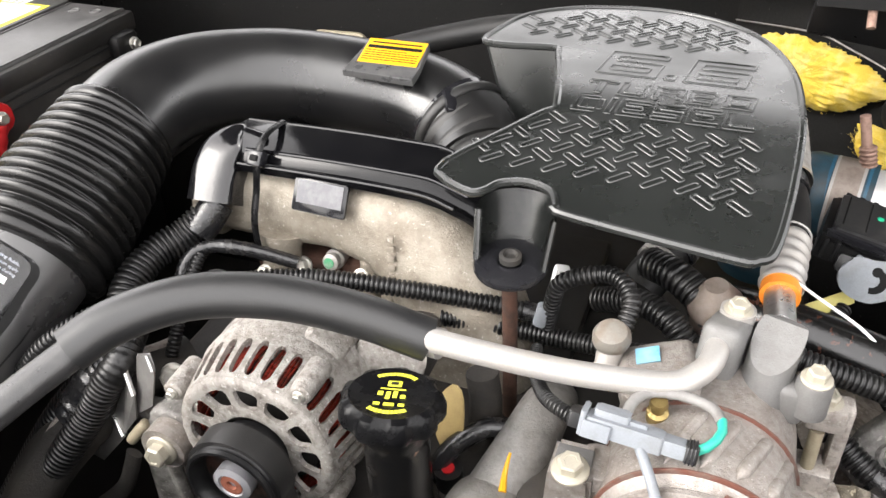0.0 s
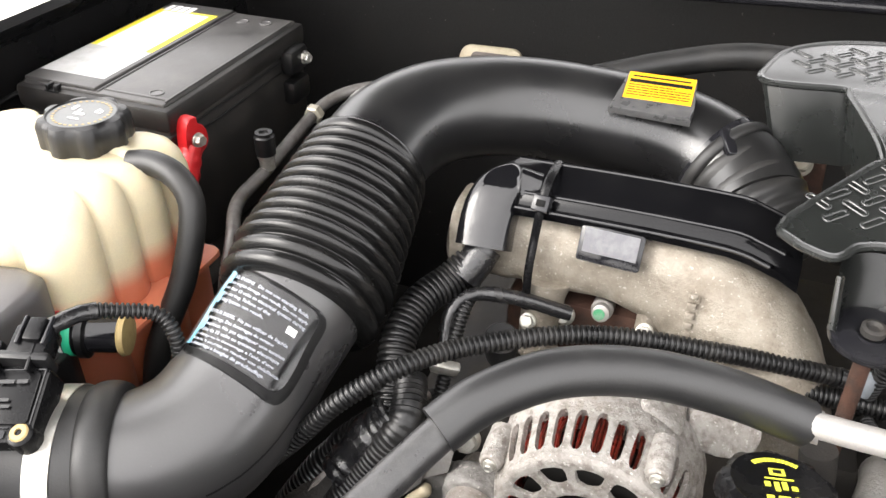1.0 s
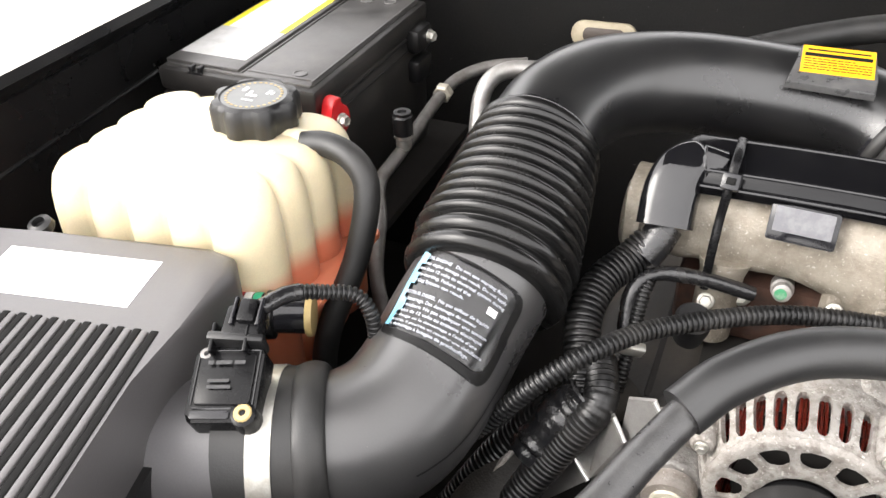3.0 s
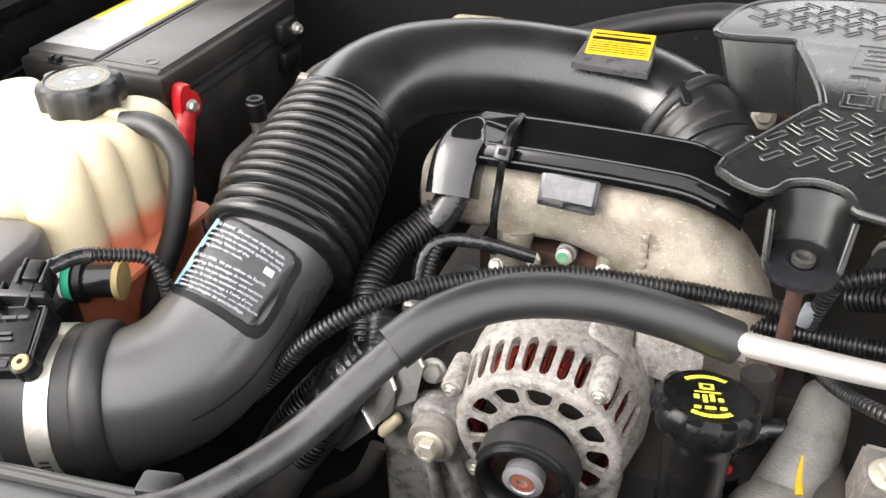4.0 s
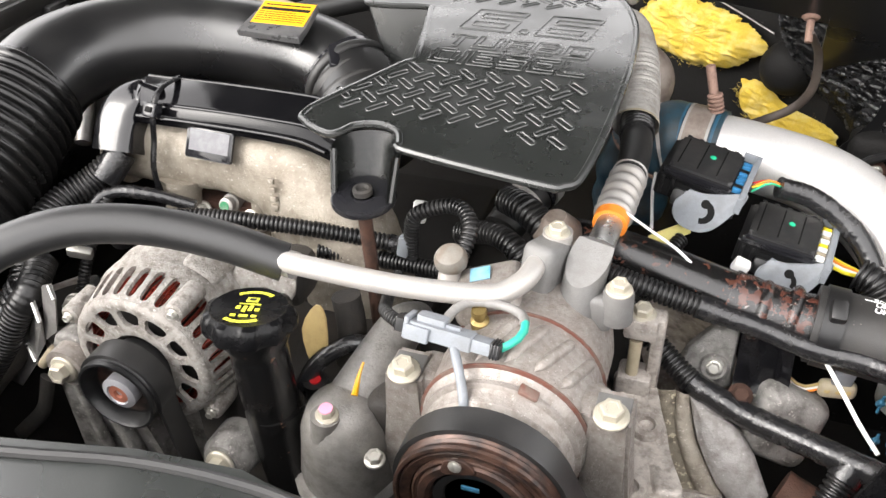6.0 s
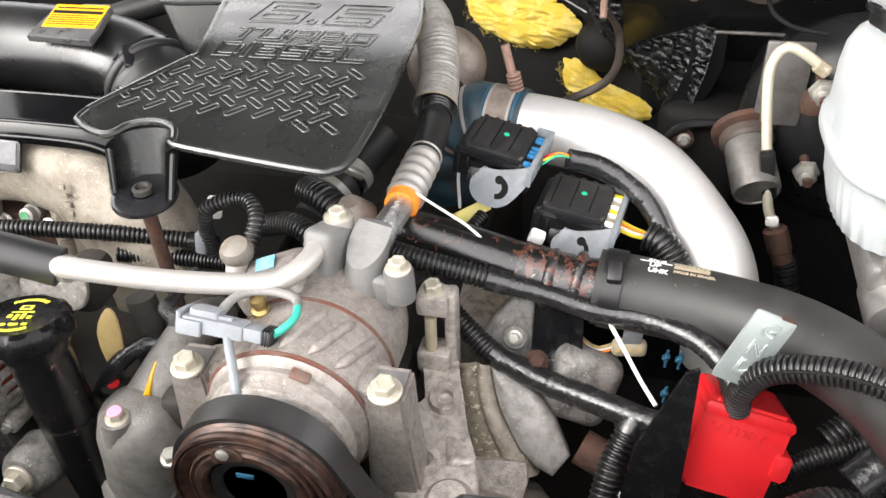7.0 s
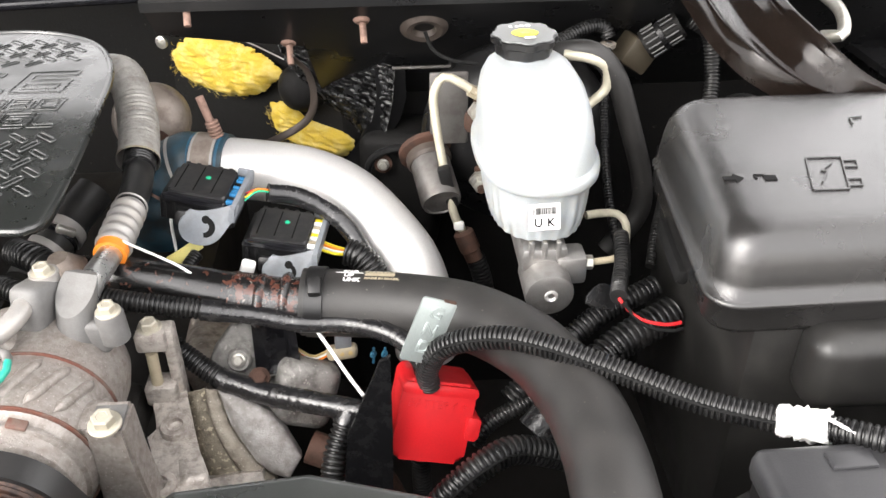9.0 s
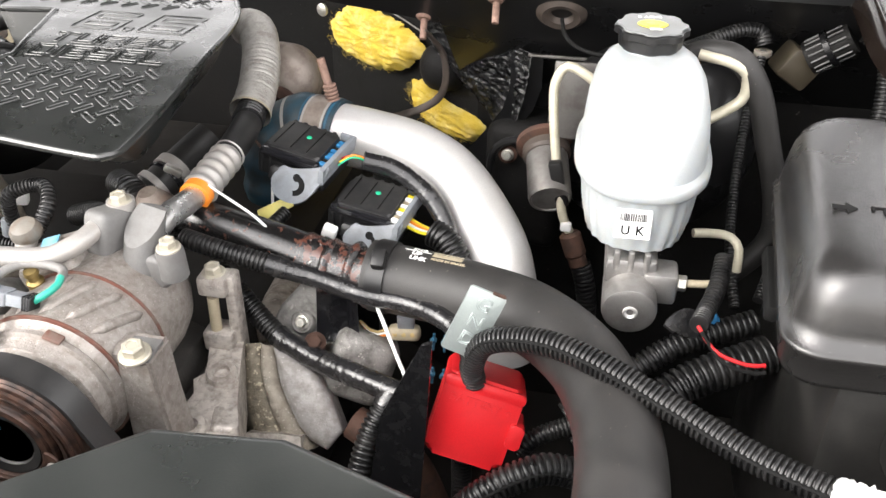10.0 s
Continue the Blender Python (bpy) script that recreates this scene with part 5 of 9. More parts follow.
part("tube", tube([(-0.18, 0.443, 1.205), (-0.124, 0.438, 1.207), (-0.059, 0.446, 1.200), (0.005, 0.464, 1.192), (0.022, 0.475, 1.193), (0.033, 0.490, 1.196), (0.037, 0.512, 1.198)], 0.0092, 18), M_WHITEALU, ach, "white oxidised aluminium tube")
part("bead", tube([(-0.162, 0.4465, 1.1995), (-0.155, 0.4455, 1.2)], 0.0118, 18), M_WHITEALU, ach)

# ---- air-conditioning compressor ----
comp = thing("air_conditioning_compressor", (0.04, 0.45, 1.03), "dusty cast aluminium compressor with a worn brown clutch pulley", "compressor")
CC = V(0.040, 0.34, 1.108)
part("body", turned(CC + V(0, 0.055, 0), (0, 1, 0), [(0.058, 0), (0.066, 0.004), (0.069, 0.02), (0.070, 0.05), (0.068, 0.075), (0.068, 0.125), (0.064, 0.145), (0.054, 0.163), (0.03, 0.172), (0, 0.173)], 44), M_CAST, comp)
part("nose", turned(CC + V(0, 0.025, 0), (0, 1, 0), [(0.048, 0), (0.060, 0.008), (0.063, 0.03), (0.068, 0.036)], 40), M_CAST, comp)
for y in (0.062, 0.128):
    part("seal", turned(CC + V(0, y, 0), (0, 1, 0), [(0.066, 0), (0.0706, 0.0004), (0.0706, 0.0020), (0.066, 0.0024)], 44), M_SEAL, comp, "rust red joint seal")
for k in range(5):
    rib = []
    for q in range(9):
        a, y = radians(32 + 20 * k - 2.4 * q), 0.070 + 0.0068 * q
        rib.append(CC + V(math.cos(a) * 0.0682, y, math.sin(a) * 0.0682))
    part("rib", tube(rib, lambda t, _: 0.0048 * min(1, 7 * t, 7 * (1 - t)) + 0.0004, 10, 0.004), M_CAST, comp)
part("nose_step", turned(CC + V(0, 0.045, 0), (0, 1, 0), [(0.060, 0), (0.0655, 0.002), (0.0655, 0.006), (0.062, 0.010)], 44), M_CAST, comp)
part("seal_patch", boxed(CC + V(0.022, 0.050, 0.0615), (0.016, 0.010, 0.004), 0.0015, (0, 22, 0)), M_SEAL, comp, "red brown seal patch")
for at, lean in (((-0.047, 0.412, 1.142), -1), ((0.122, 0.405, 1.151), 1)):
    p = Vector(at)
    bm = loft([[p + V(x * lean, y + 0.012, z) for x, y in ((-0.5 * w + s, -0.018), (0.5 * w + s, -0.018), (0.5 * w + s, 0.019), (-0.5 * w + s, 0.019))] for z, w, s in ((-0.003, 0.031, 0.0), (-0.010, 0.032, 0.0), (-0.055, 0.036, 0.0), (-0.13, 0.046, 0.003))])
    bmesh.ops.bevel(bm, geom=list(bm.edges), offset=0.003, segments=2, affect="EDGES", clamp_overlap=True)
    part("ear", bm, M_CAST, comp, sharp=30)
    part("web", boxed(p + V(-0.022 * lean, 0.02, -0.02), (0.04, 0.04, 0.03), 0.010), M_CAST, comp)
    part("machined_pad", boxed(p + V(0, 0.010, -0.0042), (0.027, 0.028, 0.005), 0.0015), M_BLOCK, comp, "bright machined pad")
    bolt(comp, p + V(0, 0, -0.002), (0, -0.15, 1), 0.0095)
# clutch and pulley
part("pulley", turned(CC + V(0, -0.016, -0.003), (0, 1, 0), [(0.049, 0.012), (0.0515, 0.004), (0.0545, 0.002), (0.0585, 0.0005), (0.0595, 0.003), (0.0605, 0.003), (0.0615, 0.0), (0.0640, 0.0005), (0.0646, 0.003), (0.0632, 0.005), (0.0632, 0.007), (0.0648, 0.009), (0.0632, 0.011), (0.0648, 0.013), (0.0645, 0.036), (0.062, 0.038), (0.05, 0.038)], 72), M_PULLEY, comp, "worn brown steel pulley")
part("clutch_plate", turned(CC + V(0, -0.017, 0), (0, 1, 0), [(0.034, 0.008), (0.0355, 0.002), (0.037, 0.0015), (0.038, 0.0), (0.0435, 0.0), (0.0448, 0.0025), (0.0462, 0.0025), (0.0475, 0.001), (0.0490, 0.002), (0.05, 0.008)], 64), M_PULLEY, comp)
for k in range(3):
    a = radians(106 + 120 * k)
    part("drive_tab", plate(smooth_outline([(-0.012, -0.008), (0.012, -0.008), (0.007, 0.004), (-0.007, 0.004)], 3), 0, 0.0025, 0.001, Matrix.Translation(CC + V(math.cos(a) * 0.047, -0.0165, math.sin(a) * 0.047)) @ Matrix.Rotation(radians(16 + 120 * k), 4, (0, -1, 0)) @ Matrix.Rotation(radians(90), 4, "X")), M_PULLEY, comp, "riveted drive tab")
part("clutch_ring", turned(CC + V(0, -0.013, 0), (0, 1, 0), [(0.020, 0.012), (0.026, 0.002), (0.033, 0.0), (0.035, 0.004)], 48), M_RUBBER, comp, "black damper ring")
part("clutch_hub", turned(CC + V(0, -0.008, 0), (0, 1, 0), [(0, 0.006), (0.006, 0.004), (0.008, 0.0), (0.012, 0.004), (0.02, 0.010)], 28), M_RUST, comp, "rusty hub")
part("paint_dab", boxed(CC + V(-0.004, -0.012, 0.016), (0.014, 0.002, 0.004), 0.0008), M_BLUE, comp, "blue paint dab")
for k in range(3):
    a = radians(106 + 120 * k)
    p = CC + V(math.cos(a) * 0.047, -0.0195, math.sin(a) * 0.047)
    part("rivet", turned(p, (0, -1, 0), [(0.005, -0.004), (0.005, 0.001), (0.0035, 0.002), (0, 0.002)], 14), M_STEEL, comp)
# ports on top
part("port_block", boxed((0.041, 0.525, 1.188), (0.030, 0.042, 0.046), 0.008, (-14, 0, -16), 3), M_BLOCK, comp)
part("port_lug", tube([(0.047, 0.542, 1.16), (0.047, 0.542, 1.212)], 0.013, 20), M_WHITEALU, comp)
bolt(comp, (0.047, 0.541, 1.210), (0, -0.1, 1), 0.0078)
bm = turned((0.0725, 0.512, 1.150), (0.10, 0.30, 0.95), [(0.0180, 0), (0.0180, 0.066), (0.0, 0.066)], 40)
cut = bmesh.ops.bisect_plane(bm, geom=list(bm.verts) + list(bm.edges) + list(bm.faces), plane_co=(0.074, 0.520, 1.196), plane_no=(-0.15, -0.55, 0.82), clear_outer=True)
bmesh.ops.edgeloop_fill(bm, edges=[e for e in cut["geom_cut"] if isinstance(e, bmesh.types.BMEdge)])
part("suction_block", bm, M_BLOCK, comp, "machined aluminium suction fitting cut on a slant", sharp=30)
part("suction_lug", turned((0.107, 0.512, 1.155), (0, -0.05, 1), [(0.0135, 0), (0.0130, 0.028), (0.0118, 0.031), (0, 0.031)], 22), M_BLOCK, comp)
part("lug_web", boxed((0.090, 0.514, 1.160), (0.030, 0.022, 0.034), 0.006, (0, 0, -6), 3), M_BLOCK, comp)
bolt(comp, (0.107, 0.510, 1.186), (0, -0.1, 1), 0.0078)
part("relief_valve", turned((0.004, 0.457, 1.165), (0, -0.2, 1), [(0.008, 0), (0.008, 0.008), (0.005, 0.010), (0.005, 0.016), (0.007, 0.017), (0.006, 0.021), (0, 0.022)], 12), M_BRASS, comp, "brass relief valve")
bars("sticker", [(-0.009, -0.007, 0.009, 0.007)], pose(-0.011, 0.506, 1.1795, 15, -18, 10), M_SKY, comp, 0.001, "small blue sticker")
part("top_land", boxed((0.0, 0.50, 1.165), (0.06, 0.06, 0.03), 0.010, (0, -18, 10), 3), M_CAST, comp)

# ---- serpentine belt ----
bm = bmesh.new()
path = [V(-0.13, 0, 0.93)]
for k in range(24):
    a = radians(196 - 176 * k / 23)
    path.append(V(CC.x + 0.0672 * math.cos(a), 0, CC.z - 0.003 + 0.0672 * math.sin(a)))
path.append(V(0.20, 0, 0.93))
rows = []
for i, q in enumerate(path):
    t = (path[min(i + 1, len(path) - 1)] - path[max(i - 1, 0)]).normalized()
    n = V(-t.z, 0, t.x)
    rows.append([bm.verts.new(V(q.x, CC.y + y, q.z) + n * d) for y, d in ((-0.003, 0.002), (0.021, 0.002), (0.021, -0.002), (-0.003, -0.002))])
for a, b in zip(rows, rows[1:]):
    for k in range(4):
        bm.faces.new((a[k], a[(k + 1) % 4], b[(k + 1) % 4], b[k]))
bm.faces.new(rows[0])
bm.faces.new(rows[-1][::-1])
single("drive_belt", bm, M_BELT, "black ribbed drive belt over the compressor pulley", "drive belt", sharp=50)
bm = bmesh.new()
path = [V(-0.42, 0, 0.98)]
for k in range(20):
    a = radians(170 - 190 * k / 19)
    path.append(V(AC.x + 0.0392 * math.cos(a), 0, AC.z - 0.006 + 0.0392 * math.sin(a)))
path.append(V(-0.24, 0, 0.93))
rows = []
for i, q in enumerate(path[1:]):
    j = i + 1
    t = (path[min(j + 1, len(path) - 1)] - path[max(j - 1, 0)]).normalized()
    n = V(-t.z, 0, t.x)
    rows.append([bm.verts.new(V(q.x, AC.y + y, q.z) + n * d) for y, d in ((-0.054, 0.002), (-0.032, 0.002), (-0.032, -0.0015), (-0.054, -0.0015))])
for a, b in zip(rows, rows[1:]):
    for k in range(4):
        bm.faces.new((a[k], a[(k + 1) % 4], b[(k + 1) % 4], b[k]))
bm.faces.new(rows[0])
bm.faces.new(rows[-1][::-1])
single("drive_belt", bm, M_BELT, "black ribbed drive belt over the alternator pulley", "drive belt", sharp=50)

# ---- compressor wiring ----
conn = thing("compressor_connector", (-0.02, 0.42, 1.165), "grey two-way connector with black ends on the compressor", "connector")
km = pose(-0.010, 0.4155, 1.186, -22, 3, -3)
part("body", plate(rounded(-0.030, -0.0085, 0.022, 0.0085, 0.002), -0.006, 0.006, 0.002, km, 3), M_GREYPL, conn)
part("latch", plate(rounded(-0.026, -0.004, -0.002, 0.010, 0.002), 0.004, 0.011, 0.002, km), M_GREYPL, conn, "grey locking latch")
part("latch_finger", plate(rounded(-0.020, -0.002, 0.010, 0.003, 0.001), 0.006, 0.0085, 0.0008, km), M_GREYPL, conn)
part("skirt", plate(rounded(-0.032, -0.0115, -0.012, -0.007, 0.0015), -0.008, 0.004, 0.0012, km), M_GREYPL, conn)
part("flange", plate(rounded(-0.034, -0.010, -0.030, 0.0105, 0.0015), -0.008, 0.009, 0.001, km), M_GREYPL, conn)
part("nose", plate(rounded(0.020, -0.0070, 0.038, 0.0070, 0.002), -0.005, 0.005, 0.0018, km), M_GREYPL, conn)
part("seal_end", plate(rounded(0.036, -0.0075, 0.045, 0.0075, 0.002), -0.0055, 0.0055, 0.0018, km), M_PLASTIC, conn, "black rubber seal")
for k in range(3):
    part("seal_rib", plate(rounded(0.0375 + 0.0024 * k, -0.0082, 0.0386 + 0.0024 * k, 0.0082, 0.0005, 2), -0.0062, 0.0062, 0.0004, km), M_GLOSS, conn)
part("seal_end", plate(rounded(-0.042, -0.0075, -0.033, 0.0075, 0.002), -0.0055, 0.0055, 0.0018, km), M_PLASTIC, conn, "black rubber seal")
single("wire", tube([(0.032, 0.414, 1.184), (0.041, 0.418, 1.189), (0.047, 0.428, 1.192), (0.046, 0.438, 1.195)], 0.0033, 10), M_TEAL, "teal insulated wire at the compressor plug", "wire", "compressor wires")
single("wire", tube([(0.046, 0.436, 1.194), (0.040, 0.450, 1.192), (0.022, 0.458, 1.190), (0.0, 0.456, 1.190), (-0.012, 0.444, 1.190), (-0.016, 0.428, 1.188)], 0.0040, 10), M_GREYWIRE, "grey sleeved wire looped behind the relief valve", "wire", "compressor wires")
single("wire", tube([(-0.004, 0.412, 1.182), (0.002, 0.400, 1.180), (0.010, 0.386, 1.174), (0.017, 0.372, 1.164), (0.020, 0.366, 1.14)], 0.0038, 10), M_GREYPL, "grey sleeved wire down to the clutch coil", "wire", "compressor wires")
loom([(-0.048, 0.4155, 1.187), (-0.070, 0.436, 1.178), (-0.085, 0.47, 1.158), (-0.098, 0.51, 1.14), (-0.105, 0.545, 1.13)], 0.0058, "thin black split loom to the compressor plug")

# ---- pressure switch with white cap and rusted dome behind ----
sw = thing("pressure_sensor", (-0.033, 0.49, 1.17), "pale grey capped pressure sensor on a silver stem", "sensor")
part("cap", turned((-0.040, 0.516, 1.177), (-0.05, -0.30, 0.95), [(0.010, -0.001), (0.0140, 0.001), (0.0152, 0.005), (0.0148, 0.010), (0.0120, 0.0145), (0.006, 0.0165), (0, 0.017)], 28), M_SENSOR, sw)
part("stem", turned((-0.041, 0.501, 1.152), (0.05, 0.42, 1), [(0.0105, 0), (0.0105, 0.010), (0.0100, 0.012), (0.0100, 0.028)], 18), M_WHITEALU, sw)
loom([(-0.034, 0.520, 1.180), (-0.032, 0.545, 1.200), (-0.052, 0.565, 1.205), (-0.09, 0.565, 1.19), (-0.10, 0.57, 1.16), (-0.105, 0.58, 1.12)], 0.0076, "black loom arching down from the pressure sensor", 0.005, 0.0014)
sn = thing("bellows_sensor", (0.02, 0.62, 1.12), "rusty brown threaded sensor below the cover", "sensor")
part("body", turned((0.035, 0.625, 1.13), (-0.1, -0.2, 1), [(0.018, 0), (0.022, 0.006), (0.020, 0.020), (0.024, 0.022), (0.024, 0.03), (0.016, 0.042), (0.010, 0.05)], 20), M_BAND, sn)

# ---- grey front casting with bolts ----
thermo = thing("thermostat_housing", (-0.11, 0.42, 0.98), "grey cast thermostat housing with a yellow paint stroke", "housing")
part("dome", turned((-0.108, 0.425, 0.96), (0, -0.15, 1), [(0.050, 0), (0.048, 0.05), (0.043, 0.075), (0.038, 0.105), (0.030, 0.125), (0.016, 0.134), (0, 0.136)], 32), M_THERMO, thermo)
part("flange", turned((-0.108, 0.418, 0.985), (0, -0.15, 1), [(0.052, 0), (0.054, 0.004), (0.054, 0.014), (0.050, 0.018)], 32), M_THERMO, thermo)
part("neck", tube([(-0.105, 0.43, 1.07), (-0.092, 0.465, 1.095), (-0.085, 0.50, 1.105), (-0.082, 0.53, 1.09)], lambda s, _: 0.027 - 0.008 * s, 20), M_THERMO, thermo)
part("bolt_boss", tube([(-0.118, 0.388, 1.05), (-0.112, 0.388, 1.092)], 0.013, 16), M_THERMO, thermo)
bolt(thermo, (-0.111, 0.389, 1.091), (0.05, -0.1, 1), 0.0072)
part("paint_dot", turned((-0.1105, 0.388, 1.1003), (0.05, -0.1, 1), [(0.0062, 0), (0.006, 0.0012), (0, 0.0015)], 12), M_PINK, thermo, "pink paint dot")
bolt(thermo, (-0.068, 0.385, 1.055), (0.1, -0.2, 1), 0.0072, BOLT_DARK)
part("paint_stroke", tube([(-0.0985, 0.4416, 1.1092), (-0.0988, 0.4326, 1.1036), (-0.0984, 0.4249, 1.0986), (-0.0968, 0.415, 1.0941)], lambda s, _: 0.0012 + 0.0020 * s, 8, 0.003), M_YELLOW, thermo, "yellow paint stroke")
part("stud_nut", turned((-0.087, 0.503, 1.098), (0, 0, 1), [(0.013, 0), (0.013, 0.008), (0.010, 0.009), (0.010, 0.016)], 18), M_PLASTIC, thermo)
bolt(thermo, (-0.087, 0.503, 1.11), (0, 0, 1), 0.0075)
part("side_plate", boxed((-0.078, 0.46, 1.05), (0.03, 0.10, 0.09), 0.01, (0, 0, 8), 3), M_CASTDARK, thermo)

# ---- right bracket beside the compressor ----
br = thing("compressor_bracket", (0.12, 0.48, 0.95), "dusty cast aluminium compressor bracket with tall bolts", "bracket")
part("upper_post", boxed((0.127, 0.548, 1.125), (0.030, 0.026, 0.022), 0.004), M_CASTLIFT, br)
part("lower_post", boxed((0.127, 0.545, 1.06), (0.032, 0.028, 0.024), 0.004), M_CASTLIFT, br)
part("stud_shank", tube([(0.124, 0.543, 1.11), (0.124, 0.540, 1.06)], 0.0058, 12), M_CREAM, br, "pale exposed bolt shank")
part("side_web", boxed((0.142, 0.553, 1.085), (0.012, 0.02, 0.10), 0.004), M_CASTLIFT, br)
bolt(br, (0.126, 0.549, 1.134), (0, -0.1, 1), 0.0085)
foot_out = smooth_outline([(0.108, 0.560), (0.140, 0.563), (0.156, 0.520), (0.172, 0.470), (0.192, 0.415), (0.17, 0.38), (0.125, 0.395), (0.118, 0.43), (0.128, 0.485), (0.118, 0.53)], 4)
bm = plate(foot_out, 0.985, 1.048, 0.007, segs=3)
for v in bm.verts:
    v.co.z += 0.006 * noise.noise(v.co * 40) + 0.10 * (v.co.y - 0.47)
part("foot", bm, M_CASTLIFT, br, sharp=50)
for x, y, z in ((0.146, 0.497, 1.050), (0.142, 0.430, 1.043)):
    part("hole_boss", turned((x, y, z), (0, -0.1, 1), [(0.0165, -0.012), (0.0155, 0.004), (0.0140, 0.0065), (0.0080, 0.0065), (0.0072, 0.002), (0.0, -0.002)], 22), M_CASTLIFT, br, sharp=50)
part("lump", boxed((0.168, 0.448, 1.040), (0.026, 0.040, 0.016), 0.007, (-6, 10, 20), 3), M_CASTLIFT, br)
part("boss", turned((0.170, 0.40, 1.02), (0, -0.2, 1), [(0.024, 0), (0.022, 0.02), (0.016, 0.028), (0, 0.028)], 20), M_CASTLIFT, br)
part("boss", turned((0.215, 0.41, 0.99), (0, -0.2, 1), [(0.024, 0), (0.022, 0.025), (0.016, 0.032), (0, 0.032)], 20), M_CASTLIFT, br)

# ---- suction line, ferrule, heat sleeve ----
suction = thing("suction_line", (0.08, 0.65, 1.15), "aluminium suction line with crimped ferrule and silver heat sleeve", "hose")
part("tube", tube([(0.078, 0.538, 1.183), (0.080, 0.562, 1.186), (0.0805, 0.61, 1.178), (0.081, 0.63, 1.178)], 0.0125, 20), M_ALU, suction)
part("band", tube([(0.0808, 0.618, 1.177), (0.0812, 0.632, 1.178)], 0.0165, 24), M_ORANGE, suction, "orange band")
fer = [(0.0812, 0.630, 1.178), (0.083, 0.66, 1.182), (0.086, 0.70, 1.187)]
part("ferrule", tube(fer, lambda s, run: 0.0175 + 0.0016 * math.sin(2 * math.pi * run / 0.014), 28, 0.0018), M_WHITEALU, suction, "crimped aluminium ferrule")
part("hose", tube([(0.086, 0.695, 1.187), (0.085, 0.74, 1.192), (0.078, 0.79, 1.198), (0.068, 0.84, 1.215)], 0.0165, 22), M_RUBBER, suction)
part("wrap", ribbed([(0.082, 0.765, 1.196), (0.078, 0.792, 1.199)], 0.0185, 0.006, 0.001, 20), M_TAPE, suction)
rngs = random.Random(4)
part("heat_sleeve", tube([(0.0775, 0.785, 1.198), (0.072, 0.83, 1.214), (0.061, 0.875, 1.238), (0.045, 0.905, 1.255), (0.022, 0.925, 1.252)], lambda s, run: 0.0235 + 0.0012 * max(0, 1 - run / 0.012) + 0.00028 * math.sin(2 * math.pi * run / 0.0065) + rngs.uniform(-0.0004, 0.0004), 24, 0.0016, cap=False), M_SLEEVE, suction, "aluminised corrugated heat sleeve")

part("sleeve_cuff", tube([(0.0774, 0.787, 1.1985), (0.0776, 0.7845, 1.1975)], 0.0250, 26, cap=False), M_CREAM, suction, "frayed pale sleeve edge")

# ---- intercooler pipe ----
icp = thing("intercooler_pipe", (0.25, 0.8, 1.1), "silver intercooler pipe with dark blue-edged coupler", "intercooler pipe")
part("pipe", tube([(0.150, 0.857, 1.148), (0.204, 0.846, 1.147), (0.268, 0.828, 1.142), (0.318, 0.797, 1.130), (0.360, 0.752, 1.105), (0.387, 0.716, 1.078), (0.400, 0.694, 1.03), (0.403, 0.690, 0.97)], 0.0385, 36), M_SILVER, icp)
run_c = [(0.168, 0.854, 1.148), (0.140, 0.859, 1.148), (0.112, 0.863, 1.146), (0.094, 0.863, 1.139), (0.081, 0.861, 1.124), (0.075, 0.858, 1.10), (0.073, 0.855, 1.05)]
part("coupler", tube(run_c, lambda s, run: 0.0425 + (0.0035 * math.sin(math.pi * (run - 0.036) / 0.034) ** 2 if run > 0.036 else 0.0), 40, 0.003), M_COUPLER, icp, "grimy blue humped silicone coupler")
for a, r, m, name in ((0.160, 0.0434, M_BLUE, "blue_edge"), (0.155, 0.0440, M_WHITEALU, "bright_edge"), (0.128, 0.0440, M_WHITEALU, "bright_edge"), (0.124, 0.0436, M_BLUE, "blue_edge")):
    part(name, tube([(a, 0.859 - (a - 0.140) * 0.18, 1.148), (a + 0.003, 0.859 - (a - 0.137) * 0.18, 1.148)], r, 40), m, icp)
part("clamp", tube([(0.131, 0.8606, 1.148), (0.155, 0.8563, 1.148)], 0.0438, 40), M_BAND, icp, "wide brownish steel clamp band")
part("clamp", tube([(0.108, 0.863, 1.1447), (0.104, 0.863, 1.1434)], 0.0446, 40), M_WHITEALU, icp, "narrow bright clamp")
part("clamp", tube([(0.0835, 0.8612, 1.1275), (0.0815, 0.861, 1.1245)], 0.0452, 40), M_RUSTPALE, icp, "narrow rusty clamp")
part("clamp_screw", tube([(0.158, 0.857, 1.185), (0.142, 0.862, 1.242)], 0.0052, 12), M_RUSTPALE, icp, "pale rusty T-bolt")
part("clamp_spring", ribbed([(0.158, 0.857, 1.186), (0.1515, 0.859, 1.212)], 0.0088, 0.005, 0.0025), M_RUSTPALE, icp, "rusty spring")

